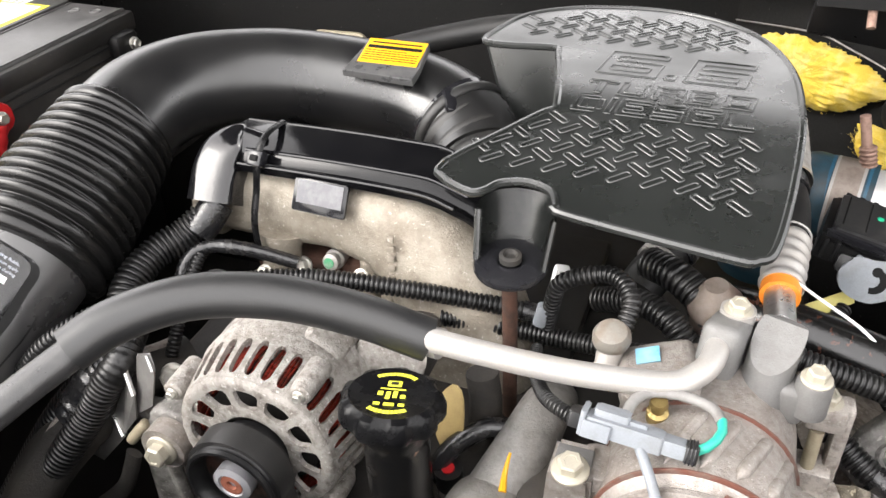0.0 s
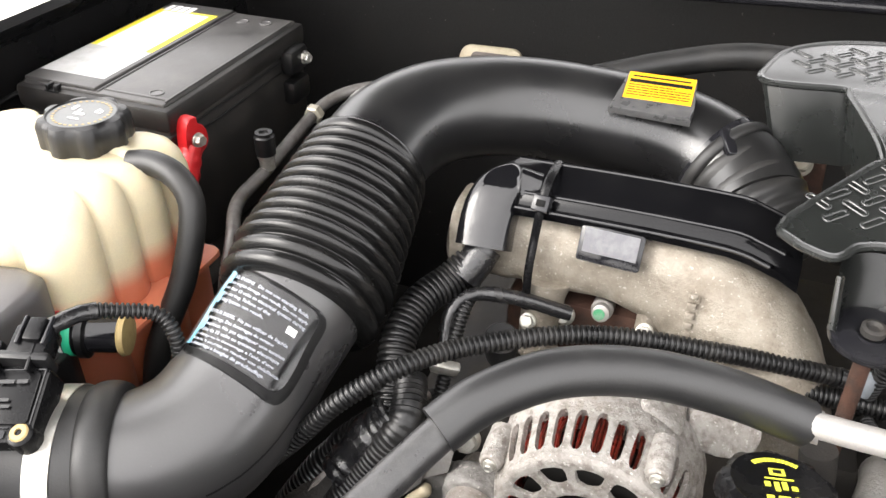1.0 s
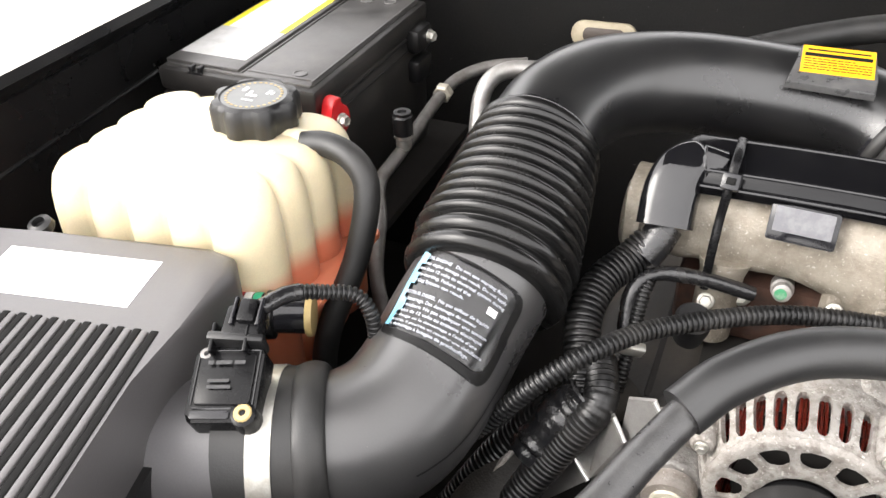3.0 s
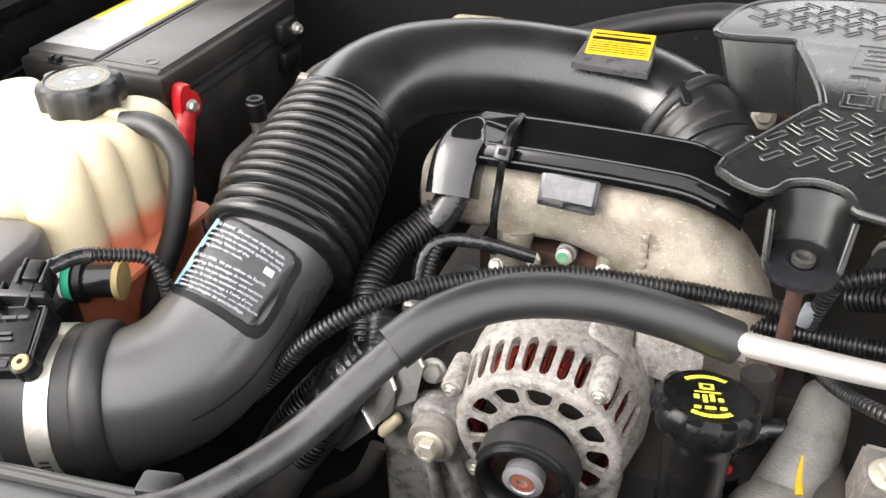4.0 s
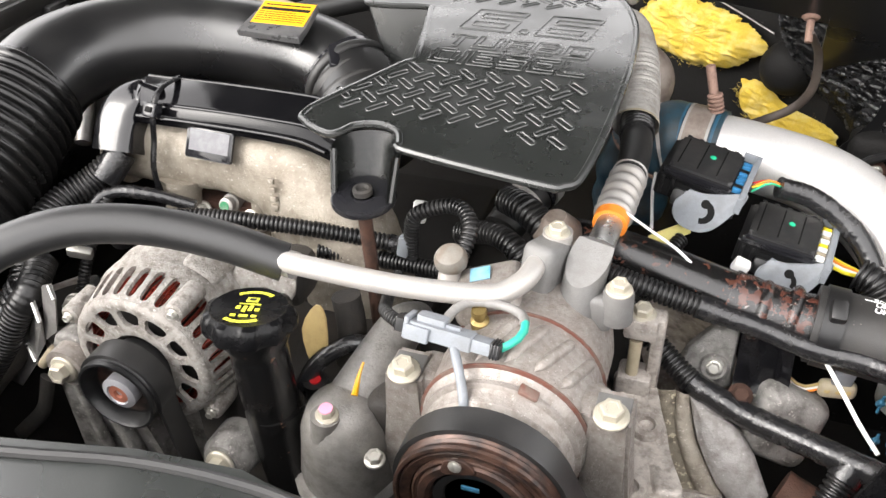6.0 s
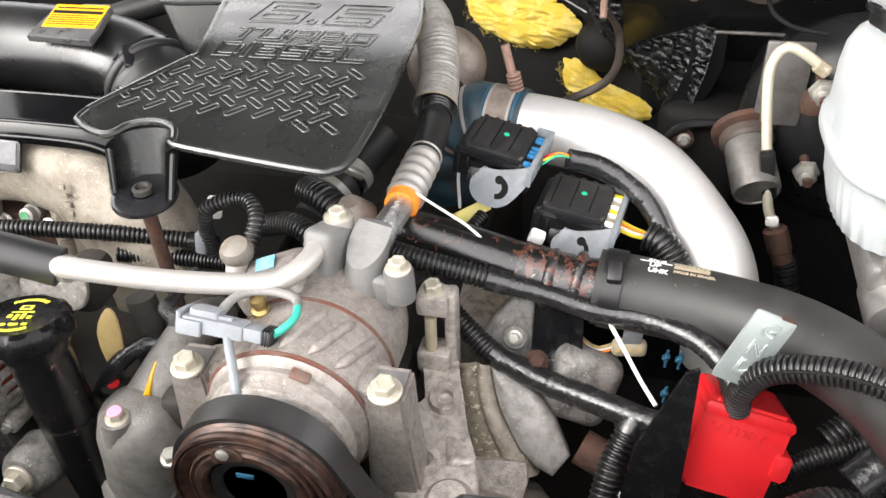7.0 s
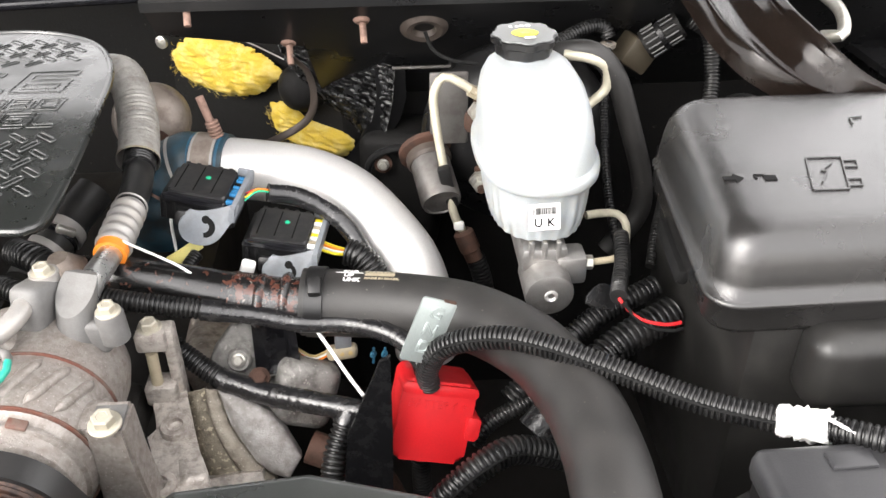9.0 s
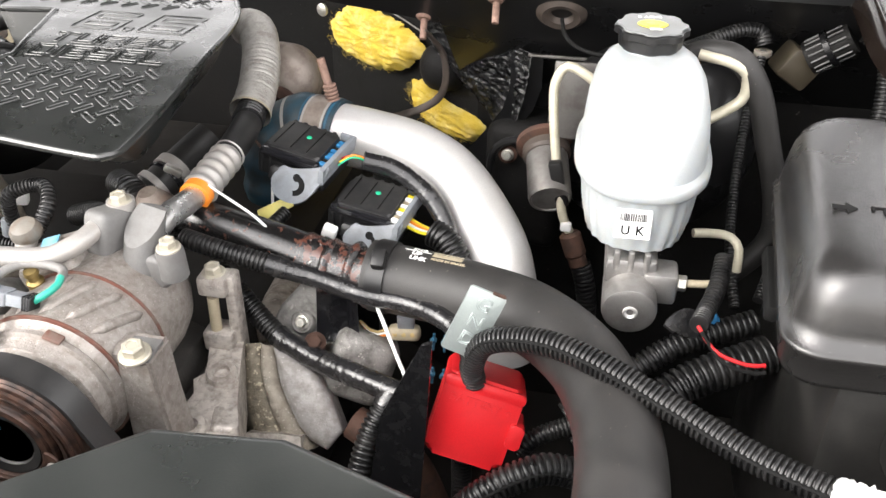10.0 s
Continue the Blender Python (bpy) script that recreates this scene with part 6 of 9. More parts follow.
# ---- engine harness plugs ----
def harness_plug(m, label, spare):
    """Flat rectangular engine plug: ridged shell, domed cover, terminals on its right edge, grey bail lever with a cam slot."""
    h = thing("harness_connector", m.translation, label, "connector", "engine harness connectors")
    put = lambda q: m @ V(*q)
    part("shell", plate(rounded(-0.043, -0.034, 0.040, 0.034, 0.004), -0.030, -0.004, 0.003, m), M_PLASTIC, h)
    part("cover", plate(rounded(-0.036, -0.026, 0.028, 0.032, 0.004), -0.006, 0.004, 0.0035, m, 3), M_PLUGTOP, h)
    part("shoulder", plate(rounded(-0.040, -0.034, 0.030, -0.026, 0.003), -0.010, 0.001, 0.003, m, 3), M_GLOSS, h)
    for k in range(2):
        part("rib", plate(rounded(-0.038 + 0.0105 * k, -0.0365, -0.0345 + 0.0105 * k, -0.034, 0.001, 2), -0.028, -0.006, 0.0006, m), M_PLASTIC, h)
    for k in range(3):
        part("groove", plate(rounded(-0.030 + 0.020 * k, -0.020, -0.0285 + 0.020 * k, 0.028, 0.0006, 2), 0.0036, 0.0044, 0.0002, m), M_INKGAP, h)
    for k in range(5):
        part("tooth", plate(rounded(-0.034 + 0.0125 * k, 0.032, -0.029 + 0.0125 * k, 0.0365, 0.001, 2), -0.010, 0.003, 0.001, m), M_PLASTIC, h)
    part("dot", turned(put((0.000, 0.008, 0.0042)), m.to_3x3() @ UP, [(0.0032, 0), (0.0030, 0.0006), (0, 0.0008)], 10), M_GREEN, h, "green dot")
    for k in range(8):
        mt_pin = ((M_BLUEWIRE, M_PLASTIC, M_BLUEWIRE, M_BLUEWIRE) if not spare else (M_WHITE, M_CREAM, M_WHITE, M_LEMON))[k % 4]
        part("pin", plate(rounded(0.029, -0.026 + 0.0070 * k, 0.038, -0.0215 + 0.0070 * k, 0.001, 2), -0.012, 0.001 - 0.001 * (k % 2), 0.0008, m), mt_pin, h, "coloured terminal seal")
    part("lever_bar", plate([(0.0385, -0.046), (0.0445, -0.046), (0.0445, 0.036), (0.0385, 0.036)], -0.012, 0.006, 0.0015, m), M_GREYPL, h, "grey lever bail")
    part("lever_bar", plate([(0.026, 0.0345), (0.0445, 0.0345), (0.0445, 0.0385), (0.026, 0.0385)], -0.008, 0.005, 0.0012, m), M_GREYPL, h)
    front = m @ pose(0.012, -0.0425, -0.022, 64, 0, 0)
    shape = [(-0.0215, 0.009), (-0.028, 0.001), (-0.0275, -0.013), (-0.018, -0.022), (-0.004, -0.0245), (0.010, -0.021), (0.019, -0.011), (0.027, 0.004), (0.0335, 0.018), (0.0325, 0.028), (0.012, 0.020), (-0.010, 0.013), (-0.019, 0.014)]
    part("lever", plate(smooth_outline(shape, 4), 0, 0.005, 0.0014, front), M_GREYPL, h, "grey cam lever")
    ra, rb, a0, a1 = (0.0120, 0.0066, 272, 450) if not spare else (0.0100, 0.0066, 330, 430)
    arc = [(ra * math.cos(radians(a)), ra * math.sin(radians(a)) - 0.003) for a in range(a0, a1, 16)]
    back = [(rb * math.cos(radians(a)) - 0.0015, rb * math.sin(radians(a)) - 0.003) for a in range(a1 - 16, a0 - 1, -16)]
    part("cam_slot", plate(arc + back, 0.0046, 0.0053, 0, front), M_INKGAP, h)
    part("slot_end", turned(front @ V(0.0005, 0.0055, 0.004), front.to_3x3() @ UP, [(0.0048, 0), (0.0046, 0.0012), (0, 0.0014)], 16), M_INKGAP, h)
    part("stop", plate(rounded(-0.034, -0.006, -0.020, 0.010, 0.003), -0.004, 0.003, 0.001, front), M_PLASTIC, h)
    return h


harness_plug(pose(0.160, 0.742, 1.186, 4, 9, -9), "black engine harness connector with a grey cam lever and blue seals", False)
harness_plug(pose(0.246, 0.716, 1.138, 4, 7, -8), "black engine harness connector with pale and yellow terminals", True)
for k, (m, c) in enumerate(((M_GREEN, "green"), (M_LEMON, "yellow"), (M_ORANGE, "orange"), (M_RED, "red"))):
    single("wire", tube([(0.203, 0.722 + 0.0045 * k, 1.174 + 0.002 * (k % 2)), (0.218, 0.727 + 0.0032 * k, 1.183 - 0.002 * (k % 2)), (0.232, 0.735 + 0.0016 * k, 1.176)], 0.0011, 8), m, c + " insulated wire leaving the harness connector", "wire", "harness wires")
    single("wire", tube([(0.285, 0.70 + 0.006 * k, 1.118), (0.300, 0.695 + 0.005 * k, 1.115), (0.315, 0.70 + 0.003 * k, 1.11)], 0.0018, 8), (M_LEMON, M_WHITE, M_ORANGE, M_LEMON)[k], "pale insulated wire leaving the second connector", "wire", "harness wires")
single("taped_harness", tube([(0.228, 0.735, 1.176), (0.262, 0.742, 1.165), (0.30, 0.732, 1.145), (0.325, 0.715, 1.12), (0.34, 0.69, 1.09)], lambda s, run: tape_ridges(run, 0.0105), 16, 0.0022), M_TAPE, "black taped harness curving under the pipe", "wiring loom")
loom([(0.315, 0.702, 1.112), (0.330, 0.695, 1.108), (0.345, 0.685, 1.09), (0.352, 0.67, 1.06)], 0.0165, "short fat black loom behind the radiator hose", 0.006, 0.002)
single("yellow_tag", plate([(-0.024, -0.007), (0.020, -0.006), (0.024, 0.007), (-0.020, 0.008)], 0, 0.0015, 0.0005, pose(0.133, 0.700, 1.122, 50, -24, 22)), M_PALEYEL, "pale yellow tape tag on the harness", "tape")
loom([(0.145, 0.70, 1.12), (0.13, 0.672, 1.112), (0.10, 0.66, 1.10), (0.06, 0.67, 1.08)], 0.008, "black taped branch with a yellow tag")
single("white_clip", boxed((0.205, 0.672, 1.118), (0.016, 0.012, 0.016), 0.003, (10, 20, 0)), M_WHITE, "white plastic locking clip on the harness", "clip")
single("white_string", tube([(0.088, 0.628, 1.190), (0.115, 0.624, 1.176), (0.145, 0.616, 1.163), (0.165, 0.610, 1.150), (0.180, 0.606, 1.147)], 0.0014, 8), M_WHITE, "thin white string tied to the suction line", "string")

# ---- coolant tube and radiator hose ----
ct = thing("coolant_tube", (0.18, 0.62, 1.1), "black coolant tube flaking with rust at its end", "coolant tube")
part("tube", tube([(0.02, 0.655, 1.13), (0.071, 0.628, 1.145), (0.129, 0.620, 1.137), (0.196, 0.612, 1.124), (0.24, 0.606, 1.117), (0.30, 0.602, 1.113)], lambda s, _: 0.021 + 0.006 * s, 26), M_RUSTTUBE, ct)
part("rusted_end", tube([(0.196, 0.612, 1.124), (0.24, 0.606, 1.117), (0.274, 0.6035, 1.1155)], lambda t, run: 0.0262 + 0.0012 * t + 0.0007 * noise.noise(V(run * 200, 0, 0)), 28, 0.003), M_RUSTEND, ct, "flaking rusted tube end")
for x in (0.226, 0.252):
    part("bead", tube([(x - 0.005, 0.607, 1.1185), (x, 0.6065, 1.118), (x + 0.005, 0.606, 1.1175)], lambda t, _: 0.0270 + 0.0030 * math.sin(math.pi * t), 28, 0.0015), M_RUSTEND, ct, "rusty bead")
hose = thing("radiator_hose", (0.40, 0.5, 1.0), "thick matt black radiator hose with white print", "hose")
part("hose", tube([(0.270, 0.604, 1.117), (0.319, 0.598, 1.116), (0.385, 0.578, 1.121), (0.442, 0.544, 1.130), (0.489, 0.485, 1.139), (0.514, 0.42, 1.143), (0.522, 0.36, 1.147), (0.520, 0.29, 1.150), (0.515, 0.2, 1.12), (0.51, 0.10, 1.05)], lambda s, _: 0.0355 - 0.002 * min(1, s * 2), 36), M_HOSE, hose)
part("clamp", tube([(0.276, 0.6035, 1.117), (0.294, 0.6015, 1.1165)], 0.0375, 32), M_PLASTIC, hose, "black spring clamp")
part("clamp_ear", boxed((0.285, 0.583, 1.150), (0.014, 0.02, 0.014), 0.003, (30, 0, 0)), M_PLASTIC, hose)


def on_hose(x, off):
    """A plane on the hose's skin, off metres back from its crest."""
    a = math.asin(off / 0.0355)
    return pose(x, 0.598 - 0.27 * (x - 0.319) + 0.0357 * math.sin(a), 1.1160 + 0.06 * (x - 0.319) + 0.0359 * math.cos(a), -math.degrees(a), -3, -13)


lettering("word", "ENG", on_hose(0.322, 0.0095), 0.0060, M_WHITE, hose, depth=0.0002, wide=1.35)
bars("underline", [(-0.016, -0.0004, 0.013, 0.0006)], on_hose(0.322, 0.0052), M_WHITE, hose, 0.0004)
lettering("word", "UP", on_hose(0.3195, 0.0005), 0.0068, M_WHITE, hose, depth=0.0002, wide=1.25, bold=0.0002)
lettering("word", "UHK", on_hose(0.322, -0.0065), 0.0068, M_WHITE, hose, depth=0.0002, wide=1.25, bold=0.0002)
bars("print", [(-0.016 + 0.004 * k, -0.0016, -0.0128 + 0.004 * k, 0.0016) for k in range(8)], on_hose(0.352, 0.0105), M_CREAM, hose, 0.0003)
bars("print_block", [(-0.016, -0.003, 0.015, 0.003)], on_hose(0.352, 0.0045), M_CREAM, hose, 0.0003)
lettering("word", "MADE IN BRAZIL", on_hose(0.353, -0.0025), 0.0042, M_CREAM, hose, depth=0.0002, wide=1.15, bold=0.0002)
loom([(0.08, 0.585, 1.148), (0.11, 0.578, 1.146), (0.154, 0.577, 1.137), (0.19, 0.579, 1.128)], 0.0105, "black split loom along the coolant tube", 0.005, 0.0015, wrap=-6)
single("taped_harness", tube([(0.18, 0.579, 1.129), (0.217, 0.580, 1.122), (0.27, 0.572, 1.114), (0.319, 0.566, 1.114), (0.36, 0.545, 1.115), (0.385, 0.522, 1.105), (0.395, 0.50, 1.08)], lambda s, run: tape_ridges(run, 0.0100), 16, 0.0022), M_TAPE, "black taped harness below the radiator hose", "wiring loom")
loom([(0.10, 0.605, 1.10), (0.131, 0.59, 1.079), (0.170, 0.568, 1.058), (0.193, 0.556, 1.050)], 0.0115, "black split loom over the valve cover", 0.005, 0.0015, wrap=-5)
single("taped_harness", tube([(0.185, 0.560, 1.053), (0.23, 0.542, 1.047), (0.27, 0.525, 1.050), (0.316, 0.507, 1.052), (0.34, 0.50, 1.05)], lambda s, run: tape_ridges(run, 0.0118, 0.013), 16, 0.0022), M_TAPE, "black taped harness over the valve cover", "wiring loom")
loom([(0.316, 0.507, 1.050), (0.300, 0.48, 1.02), (0.293, 0.455, 0.985), (0.29, 0.43, 0.94)], 0.0125, "black loom branch dropping beside the plate", 0.006, 0.002, wrap=5)
single("white_string", tube([(0.281, 0.575, 1.106), (0.298, 0.550, 1.094), (0.316, 0.524, 1.080), (0.330, 0.503, 1.073)], 0.0020, 8), M_WHITE, "white plastic strap hanging below the hose", "strap")
sp = thing("small_plug", (0.30, 0.6, 1.04), "small cream plug with a grey clip and thin wires", "connector")
part("body", boxed((0.306, 0.597, 1.052), (0.034, 0.014, 0.018), 0.006, (0, 0, 8), 3), M_CREAM, sp)
for k in range(3):
    part("wire_seal", turned((0.297 + 0.009 * k, 0.5905 + 0.0012 * k, 1.054), (0.1, -1, 0.3), [(0.0034, -0.002), (0.0034, 0.001), (0.002, 0.002), (0, 0.002)], 10), M_TAN, sp, "tan wire seal")
part("clip", boxed((0.308, 0.595, 1.067), (0.018, 0.007, 0.022), 0.002, (12, 0, 8)), M_GREYPL, sp, "grey clip")
for k, m in enumerate((M_ORANGE, M_WHITE, M_TAN)):
    single("wire", tube([(0.292, 0.596, 1.050 + 0.003 * k), (0.275, 0.590, 1.047 + 0.003 * k), (0.258, 0.597, 1.06)], 0.0015, 8), m, "thin insulated wire to the small plug", "wire", "small plug wires")
for x, y, z in ((0.340, 0.580, 1.060), (0.352, 0.577, 1.062), (0.342, 0.563, 1.030), (0.354, 0.560, 1.032)):
    rt = thing("blue_retainer", (x, y, z), "blue plastic push-in wiring retainer", "clip", "blue retainers")
    part("head", boxed((x, y, z), (0.006, 0.006, 0.008), 0.002, (20, 25, 10)), M_BLUE, rt)
    part("stem", tube([(x, y, z - 0.012), (x + 0.001, y, z + 0.009)], 0.0014, 8), M_BLUE, rt)
hs = thing("heat_shield_plate", (0.235, 0.598, 1.03), "black crimped shield plate hanging under the tube", "shield")
bm = bmesh.new()
rows = []
for k in range(13):
    v = k / 12
    z, y = 1.118 - 0.074 * v, 0.592 - 0.012 * v - 0.006 * max(0, v - 0.9) / 0.1
    rows.append([bm.verts.new((0.2145 + 0.045 * u + 0.004 * u * v, y + 0.002 * math.cos(u * 9) - 0.004 * (u > 0.72), z + 0.008 * u * v)) for u in (0, 0.1, 0.2, 0.3, 0.4, 0.5, 0.6, 0.7, 0.75, 0.85, 0.95, 1.0)])
for a, b in zip(rows, rows[1:]):
    for q in range(11):
        bm.faces.new((a[q], a[q + 1], b[q + 1], b[q]))
bmesh.ops.solidify(bm, geom=list(bm.faces), thickness=0.0014)
part("plate", bm, M_GLOSS, hs, sharp=50)
part("folded_edge", tube([(0.2150, 0.5745, 1.0440), (0.234, 0.5725, 1.0455), (0.248, 0.568, 1.0485), (0.2625, 0.566, 1.0515)], 0.0011, 8), M_STEEL, hs, "bright folded edge")

# ---- jump post: plate, red cover, tag ----
jp = thing("jump_terminal", (0.40, 0.49, 0.98), "red jump-start terminal cover marked for the battery", "terminal cover")
ex = V(0.965, 0.03, -0.255).normalized()
ez = ex.cross(V(0.15, 0.36, 0.92)).normalized()
ey = ez.cross(ex)
jm = Matrix.Translation((0.400, 0.486, 1.055)) @ Matrix((ex, ey, ez)).transposed().to_4x4()
part("cover", plate(rounded(-0.038, -0.048, 0.037, 0.037, 0.009), -0.050, 0.0, 0.006, jm, 3), M_RED, jp)
part("lip", plate(rounded(-0.039, -0.006, 0.038, 0.006, 0.004), -0.045, 0.003, 0.002, jm @ Matrix.Translation((0, 0.028, 0))), M_RED, jp)
part("latch", plate(rounded(-0.007, -0.012, 0.007, 0.012, 0.003), -0.03, 0.004, 0.002, jm @ Matrix.Translation((0.039, -0.008, 0))), M_RED, jp)
lettering("word", "BATTERY +", jm @ pose(0, 0.012, 0.0002), 0.0115, M_RED, jp, depth=0.0008, gap=1.05)
tag = thing("ground_tag", (0.38, 0.49, 1.1), "bare galvanised steel ground tag stamped with letters", "tag")
tx = V(0.92, 0.05, -0.36).normalized()
tz = tx.cross(V(0.36, 0.10, 0.92)).normalized()
tm = Matrix.Translation((0.394, 0.487, 1.164)) @ Matrix((tx, tz.cross(tx), tz)).transposed().to_4x4()
part("strip", plate(rounded(-0.0165, -0.036, 0.0165, 0.033, 0.003), -0.0012, 0.0012, 0.0005, tm), M_TAG, tag)
for k, ch in enumerate("GND"):
    lettering("letter", ch, tm @ pose(0.001, 0.019 - 0.019 * k, 0.0013, 0, 0, -4), 0.019, M_TAG, tag, outline=0.0007)
part("burr", plate(rounded(-0.006, -0.001, 0.006, 0.001, 0.0008), -0.0014, 0.0016, 0, tm @ Matrix.Translation((0.009, 0.0335, 0))), M_RUST, tag, "rusty edge")
edge_pts = [(0.358, 0.484, 1.137), (0.348, 0.484, 1.131), (0.314, 0.462, 1.06), (0.304, 0.445, 0.97), (0.354, 0.445, 0.97), (0.357, 0.465, 1.06)]
bm = loft([[V(*q) + V(0, d, 0) for q in edge_pts] for d in (0.0, 0.004)])
tbr = thing("terminal_bracket", (0.33, 0.46, 0.98), "black painted steel plate with stamped marks beside the red cover", "bracket")
part("plate", bm, M_MODULE, tbr)
for k in range(7):
    z = 1.092 - 0.0075 * k
    part("stamped_mark", boxed((0.3395 - 0.0008 * k, 0.4755 - 0.0020 * k, z), (0.0042, 0.0030, 0.0036 if k % 3 else 0.0052), 0.0006), M_CLIPGREY, tbr, "pale stamped mark")
loom([(0.395, 0.500, 1.085), (0.393, 0.492, 1.112), (0.408, 0.478, 1.151), (0.451, 0.459, 1.174), (0.494, 0.436, 1.180), (0.554, 0.400, 1.176), (0.609, 0.364, 1.173), (0.660, 0.334, 1.178)], 0.0112, "thick black split loom from the red cover to the battery", 0.0050, 0.0020, seam=(-0.35, -0.65, 0.35))
ragged = random.Random(6)
joint = tube([(0.657, 0.336, 1.177), (0.664, 0.331, 1.180), (0.676, 0.320, 1.186), (0.684, 0.313, 1.190)], lambda s, run: 0.0128 + ragged.uniform(-0.0009, 0.0009), 18, 0.003)
for v in joint.verts:
    v.co += V(ragged.uniform(-1, 1), ragged.uniform(-1, 1), ragged.uniform(-1, 1)) * 0.0016
tj = thing("taped_joint", (0.67, 0.325, 1.18), "ragged white tape round the loom", "tape")
part("wrap", joint, M_WHITE, tj)
tail = plate(smooth_outline([(-0.004, -0.008), (0.016, -0.006), (0.020, 0.001), (0.012, 0.006), (-0.004, 0.007)], 3), 0, 0.0012, 0.0004, pose(0.683, 0.311, 1.1995, -28, 8, -40))
for v in tail.verts:
    v.co.z += 0.002 * noise.noise(v.co * 140)
part("tail", tail, M_WHITE, tj, "loose tape tail")
loom([(0.68, 0.316, 1.188), (0.715, 0.288, 1.198), (0.78, 0.25, 1.20), (0.86, 0.20, 1.2)], 0.0105, "black split loom past the white tape", 0.0055, 0.0016)
loom([(0.385, 0.43, 0.97), (0.41, 0.43, 1.01), (0.445, 0.445, 1.03), (0.48, 0.46, 1.03), (0.54, 0.47, 1.0)], 0.0145, "thick black loom curling under the radiator hose", 0.0065, 0.002, seam=(0, -1, 0.5))
loom([(0.385, 0.505, 1.02), (0.385, 0.50, 0.97), (0.387, 0.495, 0.90)], 0.0105, "black loom hanging below the red cover")
loom([(0.44, 0.50, 1.0), (0.46, 0.51, 1.02), (0.52, 0.53, 1.04), (0.58, 0.56, 1.06)], 0.009, "black loom in the shade below the brake cylinder")

single("white_clip", boxed((0.312, 0.505, 0.945), (0.018, 0.014, 0.026), 0.005, (20, 25, 0), 3), M_WHITE, "white plastic loom clip below the steel plate", "clip")

# ---- brake master cylinder and reservoir ----
mc = thing("brake_master_cylinder", (0.53, 0.7, 1.06), "cast aluminium brake master cylinder with a white fluid reservoir", "master cylinder")
part("cylinder", turned((0.529, 0.588, 1.118), (0, 1, 0.06), [(0.021, 0), (0.0255, 0.002), (0.0265, 0.006), (0.0265, 0.05), (0.024, 0.056), (0.024, 0.24), (0.03, 0.26)], 36), M_MACHINED, mc)
part("bleed_hole", turned((0.530, 0.5855, 1.119), (0, 1, 0.06), [(0.0, 0.004), (0.003, 0.003), (0.0055, 0.0), (0.007, 0.0005), (0.0075, 0.004)], 16), M_SILVER, mc)
part("port_block", boxed((0.556, 0.628, 1.132), (0.034, 0.034, 0.034), 0.005), M_MACHINED, mc)
part("port_nut", turned((0.573, 0.626, 1.134), (1, -0.05, 0), [(0.008, 0), (0.008, 0.008), (0.0065, 0.009)], 6), M_STEEL, mc)
part("port_line", tube([(0.580, 0.626, 1.134), (0.60, 0.627, 1.135), (0.62, 0.632, 1.136)], 0.004, 10), M_CREAM, mc, "pale brake line end")
part("saddle", boxed((0.527, 0.665, 1.145), (0.05, 0.10, 0.03), 0.006), M_MACHINED, mc)
for x in (0.512, 0.526, 0.541):
    part("reservoir_tab", boxed((x, 0.618, 1.158), (0.006, 0.008, 0.022), 0.002), M_MACHINED, mc)


def egg(cx, cy, ax, ay, z, n=48, p=2.5):
    out = []
    for k in range(n):
        a = 2 * math.pi * k / n
        c, s = math.cos(a), math.sin(a)
        out.append(V(cx + ax * abs(c) ** (2 / p) * (1 if c > 0 else -1), cy + ay * abs(s) ** (2 / p) * (1 if s > 0 else -1), z))
    return out


def fluted(ring, c):
    """The same ring with shallow upright flutes."""
    return [q + (q - V(c[0], c[1], q.z)).normalized() * 0.0009 * math.sin(34 * math.atan2(q.y - c[1], q.x - c[0])) for q in ring]


tankw = part("reservoir", loft([egg(0.527, 0.70, 0.040, 0.060, 1.160, 144)] + [fluted(egg(0.527, cy, ax, ay, z, 144), (0.527, cy)) for cy, ax, ay, z in ((0.702, 0.050, 0.080, 1.167), (0.707, 0.0545, 0.089, 1.185), (0.711, 0.0565, 0.094, 1.20), (0.716, 0.0585, 0.099, 1.2205))] + [egg(0.527, cy, ax, ay, z, 144) for cy, ax, ay, z in ((0.717, 0.0600, 0.1015, 1.2240), (0.718, 0.0655, 0.1070, 1.2250), (0.718, 0.0672, 0.1088, 1.2275), (0.718, 0.0672, 0.1088, 1.2345), (0.718, 0.0655, 0.1072, 1.2375), (0.720, 0.0622, 0.1030, 1.2400), (0.724, 0.0612, 0.1005, 1.260), (0.734, 0.0592, 0.093, 1.279), (0.747, 0.0550, 0.081, 1.294), (0.764, 0.047, 0.060, 1.3045), (0.782, 0.036, 0.038, 1.309))] + [egg(0.524, 0.788, 0.0285, 0.0285, 1.310, 144, p=2), egg(0.524, 0.789, 0.0265, 0.0265, 1.317, 144, p=2)]), M_BRAKETANK, mc, "milky white brake fluid reservoir", sharp=50)
bcap = part("cap", turned((0.524, 0.790, 1.311), (0, -0.02, 1), [(0.029, 0), (0.0315, 0.002), (0.0325, 0.013), (0.036, 0.015), (0.036, 0.021), (0.034, 0.0225), (0.0, 0.023)], 72, lambda a, i: 1 + (0.05 if 2 < i < 6 else 0.02 if i < 3 else 0) * math.tanh(3 * math.cos(8 * a))), M_PLASTIC, mc, "black fluted reservoir cap")
cp = pose(0.524, 0.789, 1.3356, -1, 0, 8)
